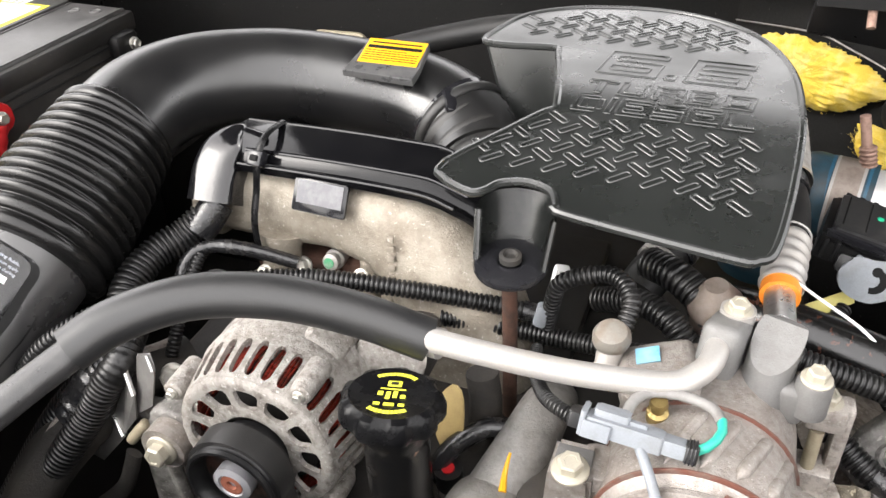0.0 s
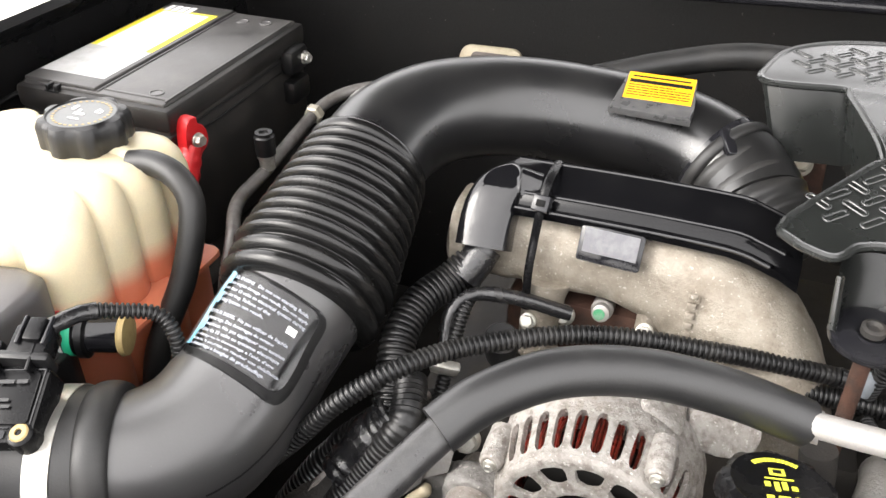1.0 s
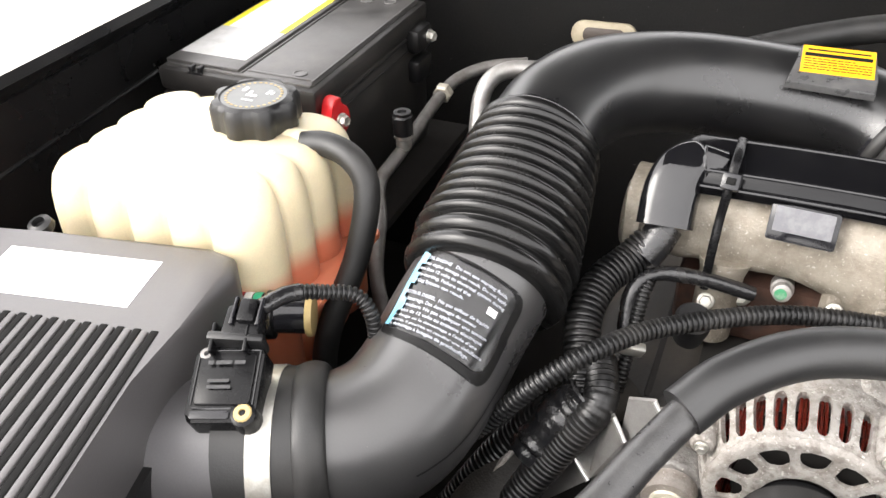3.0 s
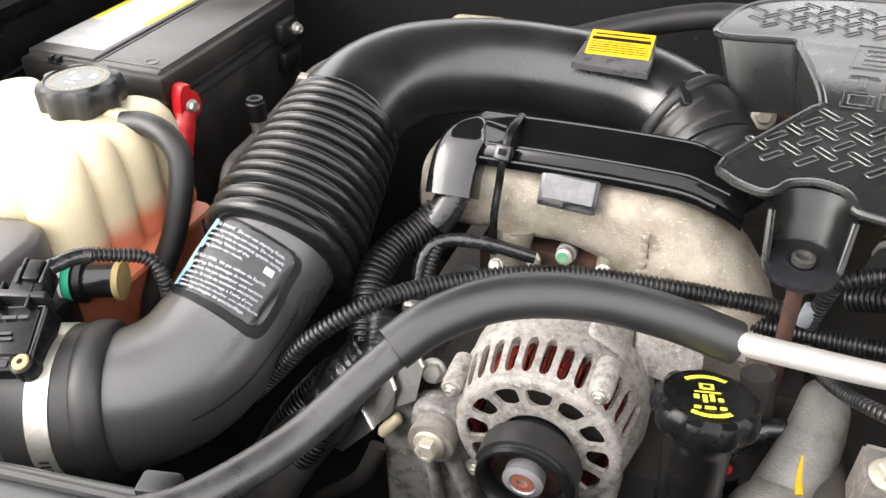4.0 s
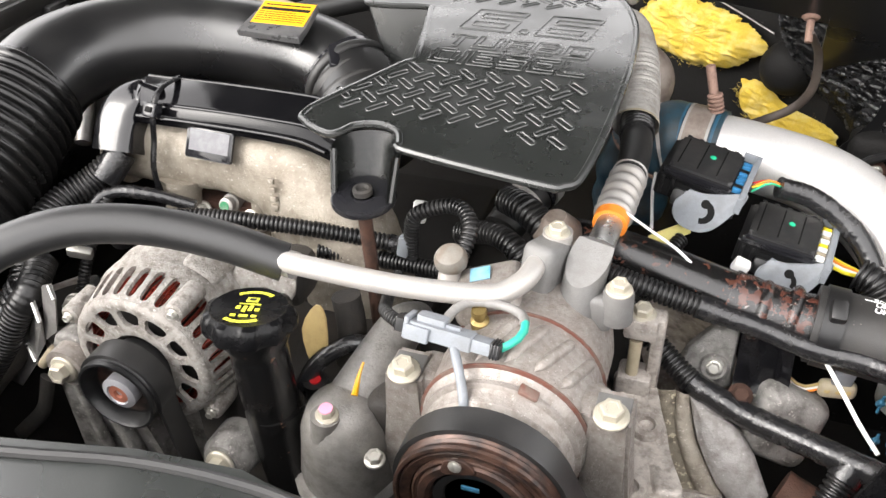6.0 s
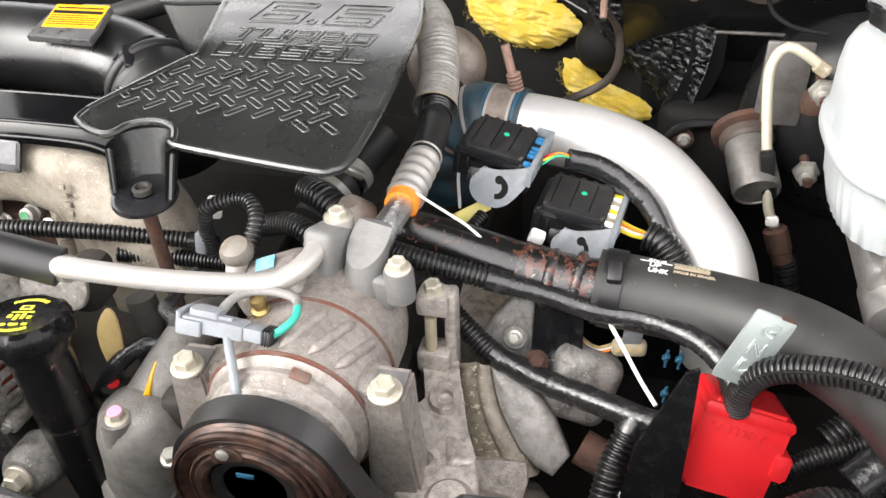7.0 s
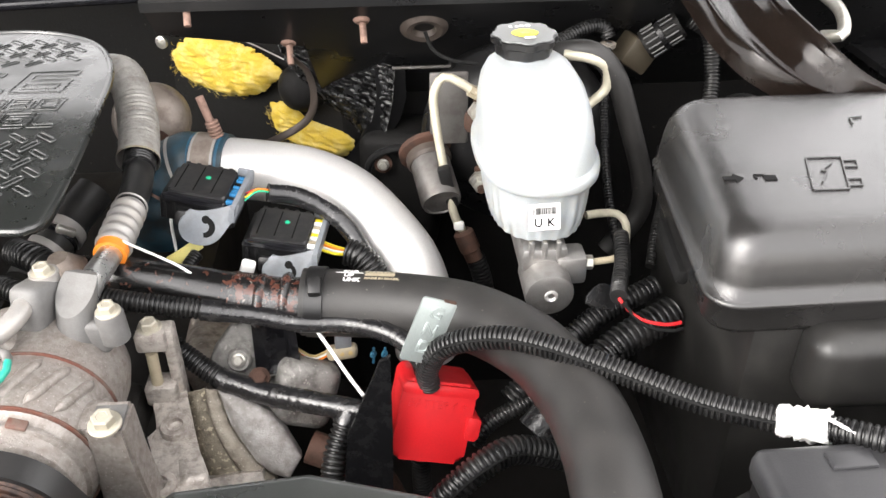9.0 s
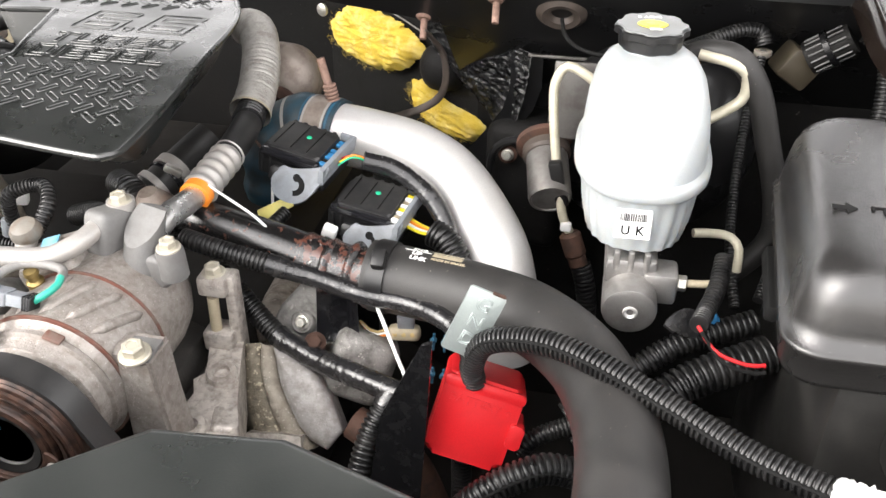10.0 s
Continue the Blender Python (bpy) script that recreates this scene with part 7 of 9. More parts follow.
part("face", turned((0.524, 0.7895, 1.3338), (0, -0.02, 1), [(0.0345, 0), (0.0340, 0.0012), (0, 0.0014)], 72, lambda a, i: 1 + (0.05 if i < 2 else 0) * math.tanh(3 * math.cos(8 * a))), M_CAPGREY, bcap, "grey cap face")
part("badge", turned((0.524, 0.787, 1.3352), (0, -0.02, 1), [(0.0155, 0), (0.0155, 0.0007), (0, 0.0009)], 28, lambda a, i: 1 - 0.25 * abs(math.sin(a))), M_LEMON, bcap, "yellow badge")
lettering("word", "DOT 3", cp @ pose(0, 0.0205, 0.0006, 0, 0, 180), 0.0085, M_WHITE, bcap, depth=0.0002, bold=0.0002)
bars("print", [(-0.006, -0.022, 0.006, -0.017)], cp, M_WHITE, bcap, 0.0006)
bars("print", [(-0.006, -0.002, 0.006, 0.0), (-0.005, -0.005, 0.005, -0.0035), (-0.004, 0.0015, 0.004, 0.003)], cp, M_TAN, bcap, 0.0008)
um = Matrix.Translation((0.522, 0.6125, 1.202)) @ Matrix.Rotation(radians(2), 4, "Z") @ Matrix.Rotation(radians(74), 4, "X")
bars("sticker", [(-0.0165, -0.0135, 0.0165, 0.0145)], um, M_WHITE, mc, 0.0012, "white sticker with a bar code")
lettering("word", "U K", um @ pose(0.0, -0.006, 0.0014), 0.0125, M_INKGAP, mc, depth=0.0002, gap=1.1, bold=0.0003)
rb = random.Random(2)
bx, rows = -0.0125, []
while bx < 0.0125:
    w = rb.choice((0.0005, 0.0008, 0.0012))
    rows.append((bx, 0.003, bx + w, 0.0105))
    bx += w + rb.choice((0.0005, 0.0008))
bars("bar_code", rows, um, M_INKGAP, mc, 0.0016)

boost = thing("brake_booster", (0.55, 0.97, 0.98), "black brake booster drum on the firewall", "brake booster")
part("drum", turned((0.55, 0.885, 1.13), (0, 1, 0), [(0.05, 0), (0.07, 0.004), (0.115, 0.03), (0.130, 0.06), (0.134, 0.07), (0.134, 0.08), (0.12, 0.10), (0.11, 0.2)], 48), M_PAINT, boost)
part("flange_plate", boxed((0.449, 0.895, 1.20), (0.05, 0.006, 0.10), 0.003, (0, 0, 0)), M_CAN, boost, "grey steel mounting plate")
for x, z in ((0.488, 1.116), (0.485, 1.215)):
    part("mount_stud", tube([(x, 0.90, z), (x, 0.845, z - 0.012)], 0.0055, 10), M_RUST, boost, "rusty stud")
    part("mount_nut", turned((x, 0.868, z - 0.007), (0, -1, -0.2), [(0.015, 0), (0.015, 0.005), (0.011, 0.006), (0.011, 0.016), (0.008, 0.018)], 6), M_STEEL, boost)
part("lug", boxed((0.487, 0.875, 1.19), (0.04, 0.02, 0.03), 0.008), M_RUST, boost, "rusty lug")

can = thing("vacuum_valve", (0.44, 0.86, 1.05), "brown and silver valve canister with an orange dot", "valve")
ax = V(0.17, -0.88, -0.44).normalized()
CB = V(0.421, 0.905, 1.130)
part("flange", turned(CB - ax * 0.012, ax, [(0.030, 0), (0.038, 0.003), (0.038, 0.010), (0.030, 0.014)], 32), M_RUST, can, "rusty brown flange")
part("upper_body", turned(CB, ax, [(0.030, 0), (0.031, 0.012), (0.028, 0.016)], 32), M_BROWNCAN, can)
part("lower_body", turned(CB + ax * 0.014, ax, [(0.0265, 0), (0.0270, 0.062), (0.0255, 0.067), (0.0235, 0.067), (0.0225, 0.0655), (0, 0.0655)], 36), M_CAN, can, "silver lower body")
part("dot", turned(CB + ax * 0.0796 + V(0.002, 0, 0.008), ax, [(0.0075, 0), (0.0075, 0.0008), (0, 0.001)], 16), M_ORANGE, can, "orange dot")
side = thing("heater_housing", (0.36, 1.03, 0.95), "black moulded housing bolted to the firewall", "housing")
part("body", boxed((0.390, 1.07, 1.00), (0.12, 0.10, 0.20), 0.022, (0, 0, -10), 4), M_FIRE, side)
bolt(side, (0.361, 1.012, 1.061), (0, -1, 0.2), 0.007, BOLT_DARK)
part("bolt_ring", turned((0.361, 1.015, 1.061), (0, -1, 0.2), [(0.0135, -0.004), (0.0135, 0.002), (0.009, 0.003)], 20), M_RUST, side)
part("arch", tube([(0.335, 1.015, 1.02), (0.340, 1.012, 1.062), (0.360, 1.010, 1.083), (0.40, 1.008, 1.090), (0.44, 1.008, 1.085)], 0.006, 8), M_PLASTIC, side)

bl = thing("brake_line", (0.44, 0.87, 0.95), "beige coated brake line bent down to a rusty fitting", "brake line", "brake lines")
part("line", tube([(0.482, 0.862, 1.232), (0.462, 0.866, 1.246), (0.440, 0.868, 1.254), (0.428, 0.866, 1.236), (0.428, 0.860, 1.208), (0.436, 0.846, 1.152), (0.450, 0.838, 1.078), (0.462, 0.836, 1.05)], 0.0058, 12), M_PIPEB, bl)
part("line_nut", turned((0.472, 0.864, 1.238), (0.8, 0, -0.5), [(0.008, 0), (0.008, 0.014), (0.006, 0.016)], 6), M_CREAM, bl)
part("sleeve", boxed((0.443, 0.838, 1.116), (0.017, 0.012, 0.066), 0.004, (8, -12, 0)), M_PLASTIC, bl, "black clip sleeve")
part("white_clip", boxed((0.457, 0.832, 1.060), (0.014, 0.01, 0.012), 0.003), M_WHITE, bl, "white clip")
part("rust_fitting", turned((0.462, 0.836, 1.05), (0.35, -0.2, -0.9), [(0.010, 0), (0.014, 0.004), (0.014, 0.030), (0.012, 0.032), (0.012, 0.045)], 14), M_RUST, bl, "rusty hose fitting")
loom([(0.479, 0.835, 1.008), (0.487, 0.83, 0.985), (0.493, 0.826, 0.955), (0.495, 0.825, 0.91)], 0.0135, "short black loom below the rusty fitting", 0.006, 0.002)
tagged(single("brake_line", tube([(0.585, 0.80, 1.225), (0.612, 0.815, 1.235), (0.632, 0.82, 1.252), (0.630, 0.82, 1.278), (0.612, 0.82, 1.290), (0.58, 0.83, 1.293)], 0.0062, 12), M_PIPEB, "beige coated brake line looping beside the reservoir", "brake line", "brake lines"))
tagged(single("brake_line", tube([(0.59, 0.70, 1.148), (0.610, 0.705, 1.147), (0.628, 0.707, 1.144), (0.638, 0.70, 1.135), (0.640, 0.695, 1.11)], 0.0048, 12), M_PIPEB, "beige brake line hooking down beside the cylinder", "brake line", "brake lines"))
single("vacuum_hose", tube([(0.56, 0.845, 1.275), (0.585, 0.84, 1.292), (0.618, 0.83, 1.292), (0.645, 0.825, 1.262), (0.668, 0.82, 1.20), (0.690, 0.815, 1.13), (0.69, 0.81, 1.08), (0.65, 0.80, 1.03)], 0.0135, 18), M_HOSE, "thick black vacuum hose arching over the brake lines", "hose")
loom([(0.555, 0.90, 1.265), (0.60, 0.93, 1.275), (0.635, 0.945, 1.285), (0.658, 0.95, 1.283), (0.665, 0.945, 1.270)], 0.0095, "black split loom behind the reservoir cap", 0.005, 0.0014)
single("white_clip", turned((0.665, 0.945, 1.256), (0, 0, 1), [(0.009, 0), (0.0105, 0.002), (0.0105, 0.007), (0.008, 0.008)], 16), M_SENSOR, "pale grey plastic loom clip", "clip")
loom([(0.665, 0.944, 1.262), (0.650, 0.88, 1.20), (0.642, 0.81, 1.14), (0.640, 0.75, 1.10), (0.648, 0.70, 1.06)], 0.0058, "thin black loom down beside the reservoir")
loom([(0.712, 0.82, 1.17), (0.70, 0.76, 1.14), (0.675, 0.70, 1.12), (0.66, 0.66, 1.10)], 0.006, "thin black loom beside the fuse box")
bd = thing("taped_breakout", (0.60, 0.58, 1.1), "black taped loom breakout with red wires", "wiring loom")
part("wrap", ribbed([(0.614, 0.64, 1.158), (0.606, 0.60, 1.150), (0.594, 0.565, 1.146), (0.586, 0.54, 1.150)], 0.0088, 0.005, 0.0018, 14), M_LOOM, bd)
part("flag", plate(smooth_outline([(-0.02, -0.01), (0.0, 0.014), (0.02, 0.010), (0.012, -0.014)], 3), 0, 0.003, 0.001, pose(0.578, 0.575, 1.125, 30, 20, 10)), M_TAPE, bd, "tape flag")
single("wire", tube([(0.585, 0.535, 1.152), (0.600, 0.515, 1.142), (0.625, 0.505, 1.140), (0.64, 0.505, 1.142)], 0.0019, 8), M_RED, "red insulated wire running into the fuse box", "wire", "red wires")
single("wire", tube([(0.588, 0.530, 1.150), (0.605, 0.508, 1.138), (0.628, 0.499, 1.137), (0.64, 0.499, 1.139)], 0.0019, 8), M_INKGAP, "black insulated wire beside the red one", "wire")
loom([(0.48, 0.53, 1.03), (0.53, 0.56, 1.06), (0.58, 0.585, 1.09), (0.65, 0.61, 1.11)], 0.0125, "thick black loom into the fuse box", 0.0065, 0.0022)
loom([(0.50, 0.49, 1.02), (0.54, 0.515, 1.05), (0.59, 0.545, 1.08), (0.66, 0.575, 1.10)], 0.0185, "fat black loom into the fuse box", 0.008, 0.0028, wrap=9)
single("blue_clip", boxed((0.60, 0.60, 1.11), (0.03, 0.012, 0.014), 0.003, (0, -30, 20)), M_BLUEWIRE, "blue plastic clip in the shade", "clip")

# ---- fuse box ----
fuse = thing("fuse_box", (0.79, 0.54, 0.95), "large matt black fuse box with a domed lid", "fuse box")
lid_rings = []
for inset, z in ((0.004, 1.195), (0.002, 1.2), (0.0, 1.221), (-0.002, 1.2235), (-0.0025, 1.2265), (-0.0015, 1.2290), (0.001, 1.2295), (0.0025, 1.245), (0.0045, 1.261), (0.0070, 1.2725), (0.0105, 1.2805), (0.015, 1.2860), (0.020, 1.2890), (0.027, 1.2906), (0.037, 1.2912), (0.06, 1.2912), (0.10, 1.2912)):
    ring = rounded(0.6245 + 1.05 * inset, 0.418 + 1.2 * inset, 1.07, 0.698 - 0.5 * inset, max(0.012, 0.030 - 0.12 * inset), 8)
    lid_rings.append([V(x + 0.105 * (y - 0.418) * (1.07 - x) / 0.445, y, z + 0.0261 * (y - 0.52) * min(1.0, max(0.0, inset) / 0.027)) for x, y in ring])
part("lid", loft(lid_rings), M_FUSE, fuse, sharp=180)
# Solid black bar paints the shade of a recess in the box side.
part("finger_slot", boxed((0.641, 0.56, 1.19), (0.012, 0.10, 0.016), 0.004, (0, 8, -6)), M_INKGAP, fuse, "black bar for the shaded finger slot")
part("body", boxed((0.865, 0.560, 1.05), (0.39, 0.265, 0.34), 0.012), M_FUSEBODY, fuse)
part("latch_bulge", boxed((0.775, 0.410, 1.165), (0.13, 0.05, 0.08), 0.020, (0, 0, 0), 4), M_FUSEBODY, fuse)
fm = pose(0.668, 0.5180, 1.2909, 1.5, -0.5, -4)
bars("arrow_shaft", [(-0.009, -0.003, 0.001, 0.003)], fm, M_INKGAP, fuse, 0.0010)
part("arrow_head", plate([(0.001, -0.0075), (0.009, 0.0), (0.001, 0.0075)], 0, 0.0010, 0, fm), M_INKGAP, fuse)
bars("lock_symbol", [(0.027, -0.004, 0.038, 0.004), (0.019, -0.001, 0.021, 0.006), (0.019, 0.0045, 0.029, 0.006)], fm, M_INKGAP, fuse, 0.0010)
corner = [V(0.747, 0.548, 0), V(0.780, 0.547, 0), V(0.761, 0.491, 0), V(0.729, 0.492, 0)]


def on_lid(u, v):
    q = corner[0].lerp(corner[1], u).lerp(corner[3].lerp(corner[2], u), v)
    return V(q.x, q.y, 1.2914 + 0.0261 * (q.y - 0.5) + 0.0003)


bm = bmesh.new()
for a, b in (((0, 0), (1, 0)), ((1, 0), (1, 1)), ((1, 1), (0, 1)), ((0, 1), (0, 0)), ((1, 0.12), (1.4, 0.12)), ((1.4, 0.12), (1.4, 0.32)), ((1.4, 0.32), (1, 0.32)), ((1, 0.70), (1.4, 0.70)), ((1.4, 0.70), (1.4, 0.90)), ((1.4, 0.90), (1, 0.90)), ((0.30, 0.78), (0.52, 0.45)), ((0.52, 0.45), (0.36, 0.42)), ((0.36, 0.42), (0.70, 0.18))):
    p, q = on_lid(*a), on_lid(*b)
    sweep(bm, [p, p.lerp(q, 0.5), q], 0.0009, 6)
part("relay_emblem", bm, M_FUSE, fuse, "moulded relay emblem")
bm = bmesh.new()
for a, b in (((0.826, 0.624), (0.840, 0.626)), ((0.826, 0.624), (0.823, 0.610))):
    p, q = V(*a, 1.2952), V(*b, 1.2950)
    sweep(bm, [p, p.lerp(q, 0.5), q], 0.0009, 6)
part("corner_mark", bm, M_FUSE, fuse)

# ---- second battery ----
bat2 = thing("battery", (0.80, 0.16, 0.95), "dark grey second battery in front of the fuse box", "battery")
M_BATT2 = mat("grey_battery_lid", (0.028, 0.028, 0.030), 0.38, dirt=(0.08, 0.08, 0.08), amount=0.4, scale=12, bump=0.1)
part("case", boxed((0.80, 0.11, 1.06), (0.36, 0.37, 0.22), 0.008), M_PLASTIC, bat2)
part("lid", boxed((0.80, 0.11, 1.178), (0.368, 0.378, 0.030), 0.010, (0, 0, 0), 3), M_BATT2, bat2)
part("grip", boxed((0.682, 0.278, 1.1935), (0.034, 0.016, 0.004), 0.0018), M_BATT2, bat2)
part("seam", boxed((0.72, 0.12, 1.1935), (0.003, 0.32, 0.002), 0.0005), M_INKGAP, bat2)
single("battery_clamp", boxed((0.575, 0.27, 1.13), (0.12, 0.02, 0.014), 0.004, (0, -12, 18)), M_PLASTIC, "black plastic strap beside the second battery", "strap")

# ---- bonnet hinge ----
hinge = thing("bonnet_hinge", (0.82, 0.82, 1.2), "glossy brown-black painted bonnet hinge arm with a hole", "hinge")
left = curve_points([(0.745, 1.020, 1.362), (0.739, 0.856, 1.345), (0.741, 0.796, 1.334), (0.759, 0.742, 1.317), (0.786, 0.716, 1.303), (0.811, 0.704, 1.292), (0.838, 0.700, 1.284), (0.864, 0.694, 1.278)], 0.003)
right = curve_points([(0.860, 1.020, 1.362), (0.840, 0.819, 1.345), (0.847, 0.761, 1.334), (0.862, 0.722, 1.319), (0.882, 0.703, 1.303), (0.904, 0.685, 1.292), (0.934, 0.680, 1.284), (0.969, 0.677, 1.278)], 0.003)
bm = bmesh.new()
cols = []
for k in range(41):
    a, b = left[int((len(left) - 1) * k / 40)], right[int((len(right) - 1) * k / 40)]
    row = []
    for q in range(33):
        u = q / 32
        h = 0.006 * math.exp(-((u - 0.10) / 0.05) ** 2) + 0.011 * math.exp(-((u - 0.72) / 0.055) ** 2) + 0.010 * math.exp(-((u - 0.92) / 0.045) ** 2) - 0.007 * math.exp(-((u - 0.42) / 0.18) ** 2) - 0.022 * max(0, 1 - u / 0.05) - 0.022 * max(0, (u - 0.96) / 0.04)
        row.append(bm.verts.new(a.lerp(b, u) + V(0, 0, h)))
    cols.append(row)
for a, b in zip(cols, cols[1:]):
    for q in range(32):
        bm.faces.new((a[q], a[q + 1], b[q + 1], b[q]))
bmesh.ops.solidify(bm, geom=list(bm.faces), thickness=0.003)
part("arm", bm, M_PAINTBROWN, hinge, sharp=60)
part("hole", turned((0.825, 0.790, 1.3035), (0, -0.35, 1), [(0.0, 0.0), (0.0065, 0.0004), (0.008, 0.0014), (0.0085, -0.002)], 18), M_INKGAP, hinge)
part("spring_loop", tube([(0.93, 0.96, 1.33), (0.945, 0.90, 1.315), (0.93, 0.85, 1.30), (0.915, 0.87, 1.29)], 0.008, 12), M_STEEL, hinge, "dull steel spring loop")
bc = thing("bulkhead_connector", (0.74, 0.97, 1.2), "black ribbed bulkhead connector on a brown block", "connector")
part("block", boxed((0.710, 0.973, 1.238), (0.045, 0.042, 0.040), 0.006, (0, 35, 10)), M_TANDARK, bc, "brown plastic block")
part("shell", tube([(0.722, 0.965, 1.25), (0.764, 0.957, 1.282)], lambda t, _: 0.0205 if t < 0.42 else 0.0185, 24, 0.003), M_FIRE, bc)
part("lock_ring", tube([(0.740, 0.9615, 1.264), (0.745, 0.9605, 1.268)], 0.0232, 24), M_MODULE, bc)
d = V(0.78, -0.16, 0.6).normalized()
s1 = d.cross(UP).normalized()
s2 = d.cross(s1)
for base, size, n in ((0.0, 0.0208, 16), (0.026, 0.0190, 12)):
    for k in range(n):
        a = 2 * math.pi * k / n
        o = (s1 * math.cos(a) + s2 * math.sin(a)) * size
        p = V(0.7255, 0.9643, 1.2525) + d * base + o
        part("rib", tube([p, p + d * 0.018], 0.0014, 6), M_PLASTIC, bc)
loom([(0.775, 0.953, 1.288), (0.80, 0.945, 1.27), (0.808, 0.93, 1.22), (0.80, 0.90, 1.17), (0.785, 0.86, 1.12)], 0.0105, "black loom falling from the bulkhead connector", 0.0055, 0.0016)
loom([(0.81, 0.93, 1.16), (0.84, 0.91, 1.19), (0.86, 0.88, 1.19), (0.855, 0.84, 1.15), (0.83, 0.80, 1.12)], 0.009, "black loom loop behind the fuse box", 0.005, 0.0015)
single("duct", boxed((0.88, 0.88, 1.14), (0.05, 0.06, 0.07), 0.015, (20, 20, 0), 3), M_PLASTIC, "black plastic bracket behind the fuse box", "bracket")

# ---- firewall dressings ----
rw = random.Random(11)


def wool(name, pts, normal, label, thick=0.018):
    """A torn pad of glass wool: lumpy skin, uneven outline and loose strands."""
    n = Vector(normal).normalized()
    o = sum((Vector(p) for p in pts), Vector()) / len(pts)
    rim = curve_points([*pts, pts[0]], 0.0025)[:-1]
    bm = bmesh.new()
    m, steps = len(rim), 26
    rows = []
    for i in range(steps):
        k = 1 - i / steps
        row = []
        for q in rim:
            p = o + (q - o) * (k + (0.07 * noise.noise(q * 90) + 0.05 * noise.noise(q * 300)) * (i < 2))
            lump = 0.006 * noise.noise(p * 38) + 0.004 * noise.noise(V(p.x * 60, p.y * 60, p.z * 170)) + 0.0018 * noise.noise(p * 420)
            row.append(bm.verts.new(p + n * (thick * (1 - k ** 8) + lump * min(1, i / 3))))
        rows.append(row)
    for a, b in zip(rows, rows[1:]):
        for i in range(m):
            bm.faces.new((a[i], a[(i + 1) % m], b[(i + 1) % m], b[i]))
    bm.faces.new(rows[-1])
    for _ in range(600):
        q = rw.choice(rim)
        k = rw.uniform(0.0, 1.0) ** 0.5
        p = o + (q - o) * k * 1.01 + n * (thick * (1.05 if k < 0.9 else 0.5))
        d = V(rw.uniform(-1, 1), rw.uniform(-0.6, 0.6), rw.uniform(-1, 1)).normalized() * rw.uniform(0.004, 0.012)
        w = V(0.0003, 0, 0.0004)
        mid = p + d * 0.5 + n * 0.0022
        a = [bm.verts.new(x) for x in (p, p + w, mid, mid + w, p + d, p + d + w)]
        bm.faces.new((a[0], a[2], a[3], a[1]))
        bm.faces.new((a[2], a[4], a[5], a[3]))
    return single(name, bm, M_FIBRE, label, "insulation", "torn insulation", sharp=180)


wn_ = (-0.59, -0.80, 0.1)
wool("glass_wool", [(0.010, 1.31, 1.140), (0.060, 1.275, 1.178), (0.14, 1.215, 1.184), (0.196, 1.175, 1.165), (0.203, 1.172, 1.138), (0.144, 1.215, 1.094), (0.08, 1.262, 1.087), (0.02, 1.305, 1.106)], wn_, "torn yellow glass wool showing through the firewall liner")
wool("glass_wool", [(0.185, 1.185, 1.092), (0.215, 1.165, 1.098), (0.25, 1.14, 1.080), (0.315, 1.092, 1.070), (0.305, 1.10, 1.035), (0.24, 1.145, 1.03), (0.19, 1.18, 1.055)], wn_, "ragged yellow glass wool under the foil")
bm = bmesh.new()
nx, ny = 90, 96
grid = []
for j in range(ny + 1):
    row = []
    for i in range(nx + 1):
        u, v = i / nx, j / ny
        left = 0.210 + 0.012 * v + 0.085 * v * v + 0.006 * noise.noise(V(0, 0, v * 9)) + rw.uniform(-0.002, 0.002)
        right = 0.385 - 0.03 * v * v
        x = left + (right - left) * u
        q = V(x, 1.126 - 0.083 * u + 0.01 * v, 1.234 - 0.145 * v - 0.030 * u)
        crease = 0.0030 * noise.noise(V(q.x * 90 + q.z * 60, 0, q.z * 150)) + 0.0018 * noise.noise(V(q.x * 230, 3, q.z * 300)) + 0.0010 * noise.noise(q * 520)
        row.append(bm.verts.new(q + V(-0.2, -0.95, 0.2) * (0.008 + crease)))
    grid.append(row)
for j in range(ny):
    for i in range(nx):
        bm.faces.new((grid[j][i], grid[j][i + 1], grid[j + 1][i + 1], grid[j + 1][i]))
bmesh.ops.solidify(bm, geom=list(bm.faces), thickness=0.0015)
single("foil_sheet", bm, M_FOIL, "crumpled glossy black foil torn away from the firewall", "foil", sharp=180)
single("liner_flap", loft([[V(x + dx, 1.066 - 0.02 * abs(dx) / 0.03 + dy, z) for dx, dy in ((-0.030, 0.0), (-0.012, -0.008), (0.006, -0.012), (0.014, -0.004), (0.010, 0.006), (-0.026, 0.006))] for x, z in ((0.385, 1.20), (0.386, 1.15), (0.376, 1.115), (0.356, 1.085), (0.330, 1.050), (0.318, 1.02))]), M_PLASTIC, "curled edge of the black firewall liner", "liner")
# Matt dark dome added in place of a shaded hole beside the foil.
duct = thing("dark_dome", (0.25, 1.12, 1.1), "matt black dome for the dark hole behind the torn liner", "duct")
part("ball", turned((0.240, 1.150, 1.132), (-0.5, -0.8, 0.2), [(0.038, -0.05), (0.039, 0), (0.034, 0.018), (0.021, 0.029), (0, 0.034)], 28), M_FIRE, duct)
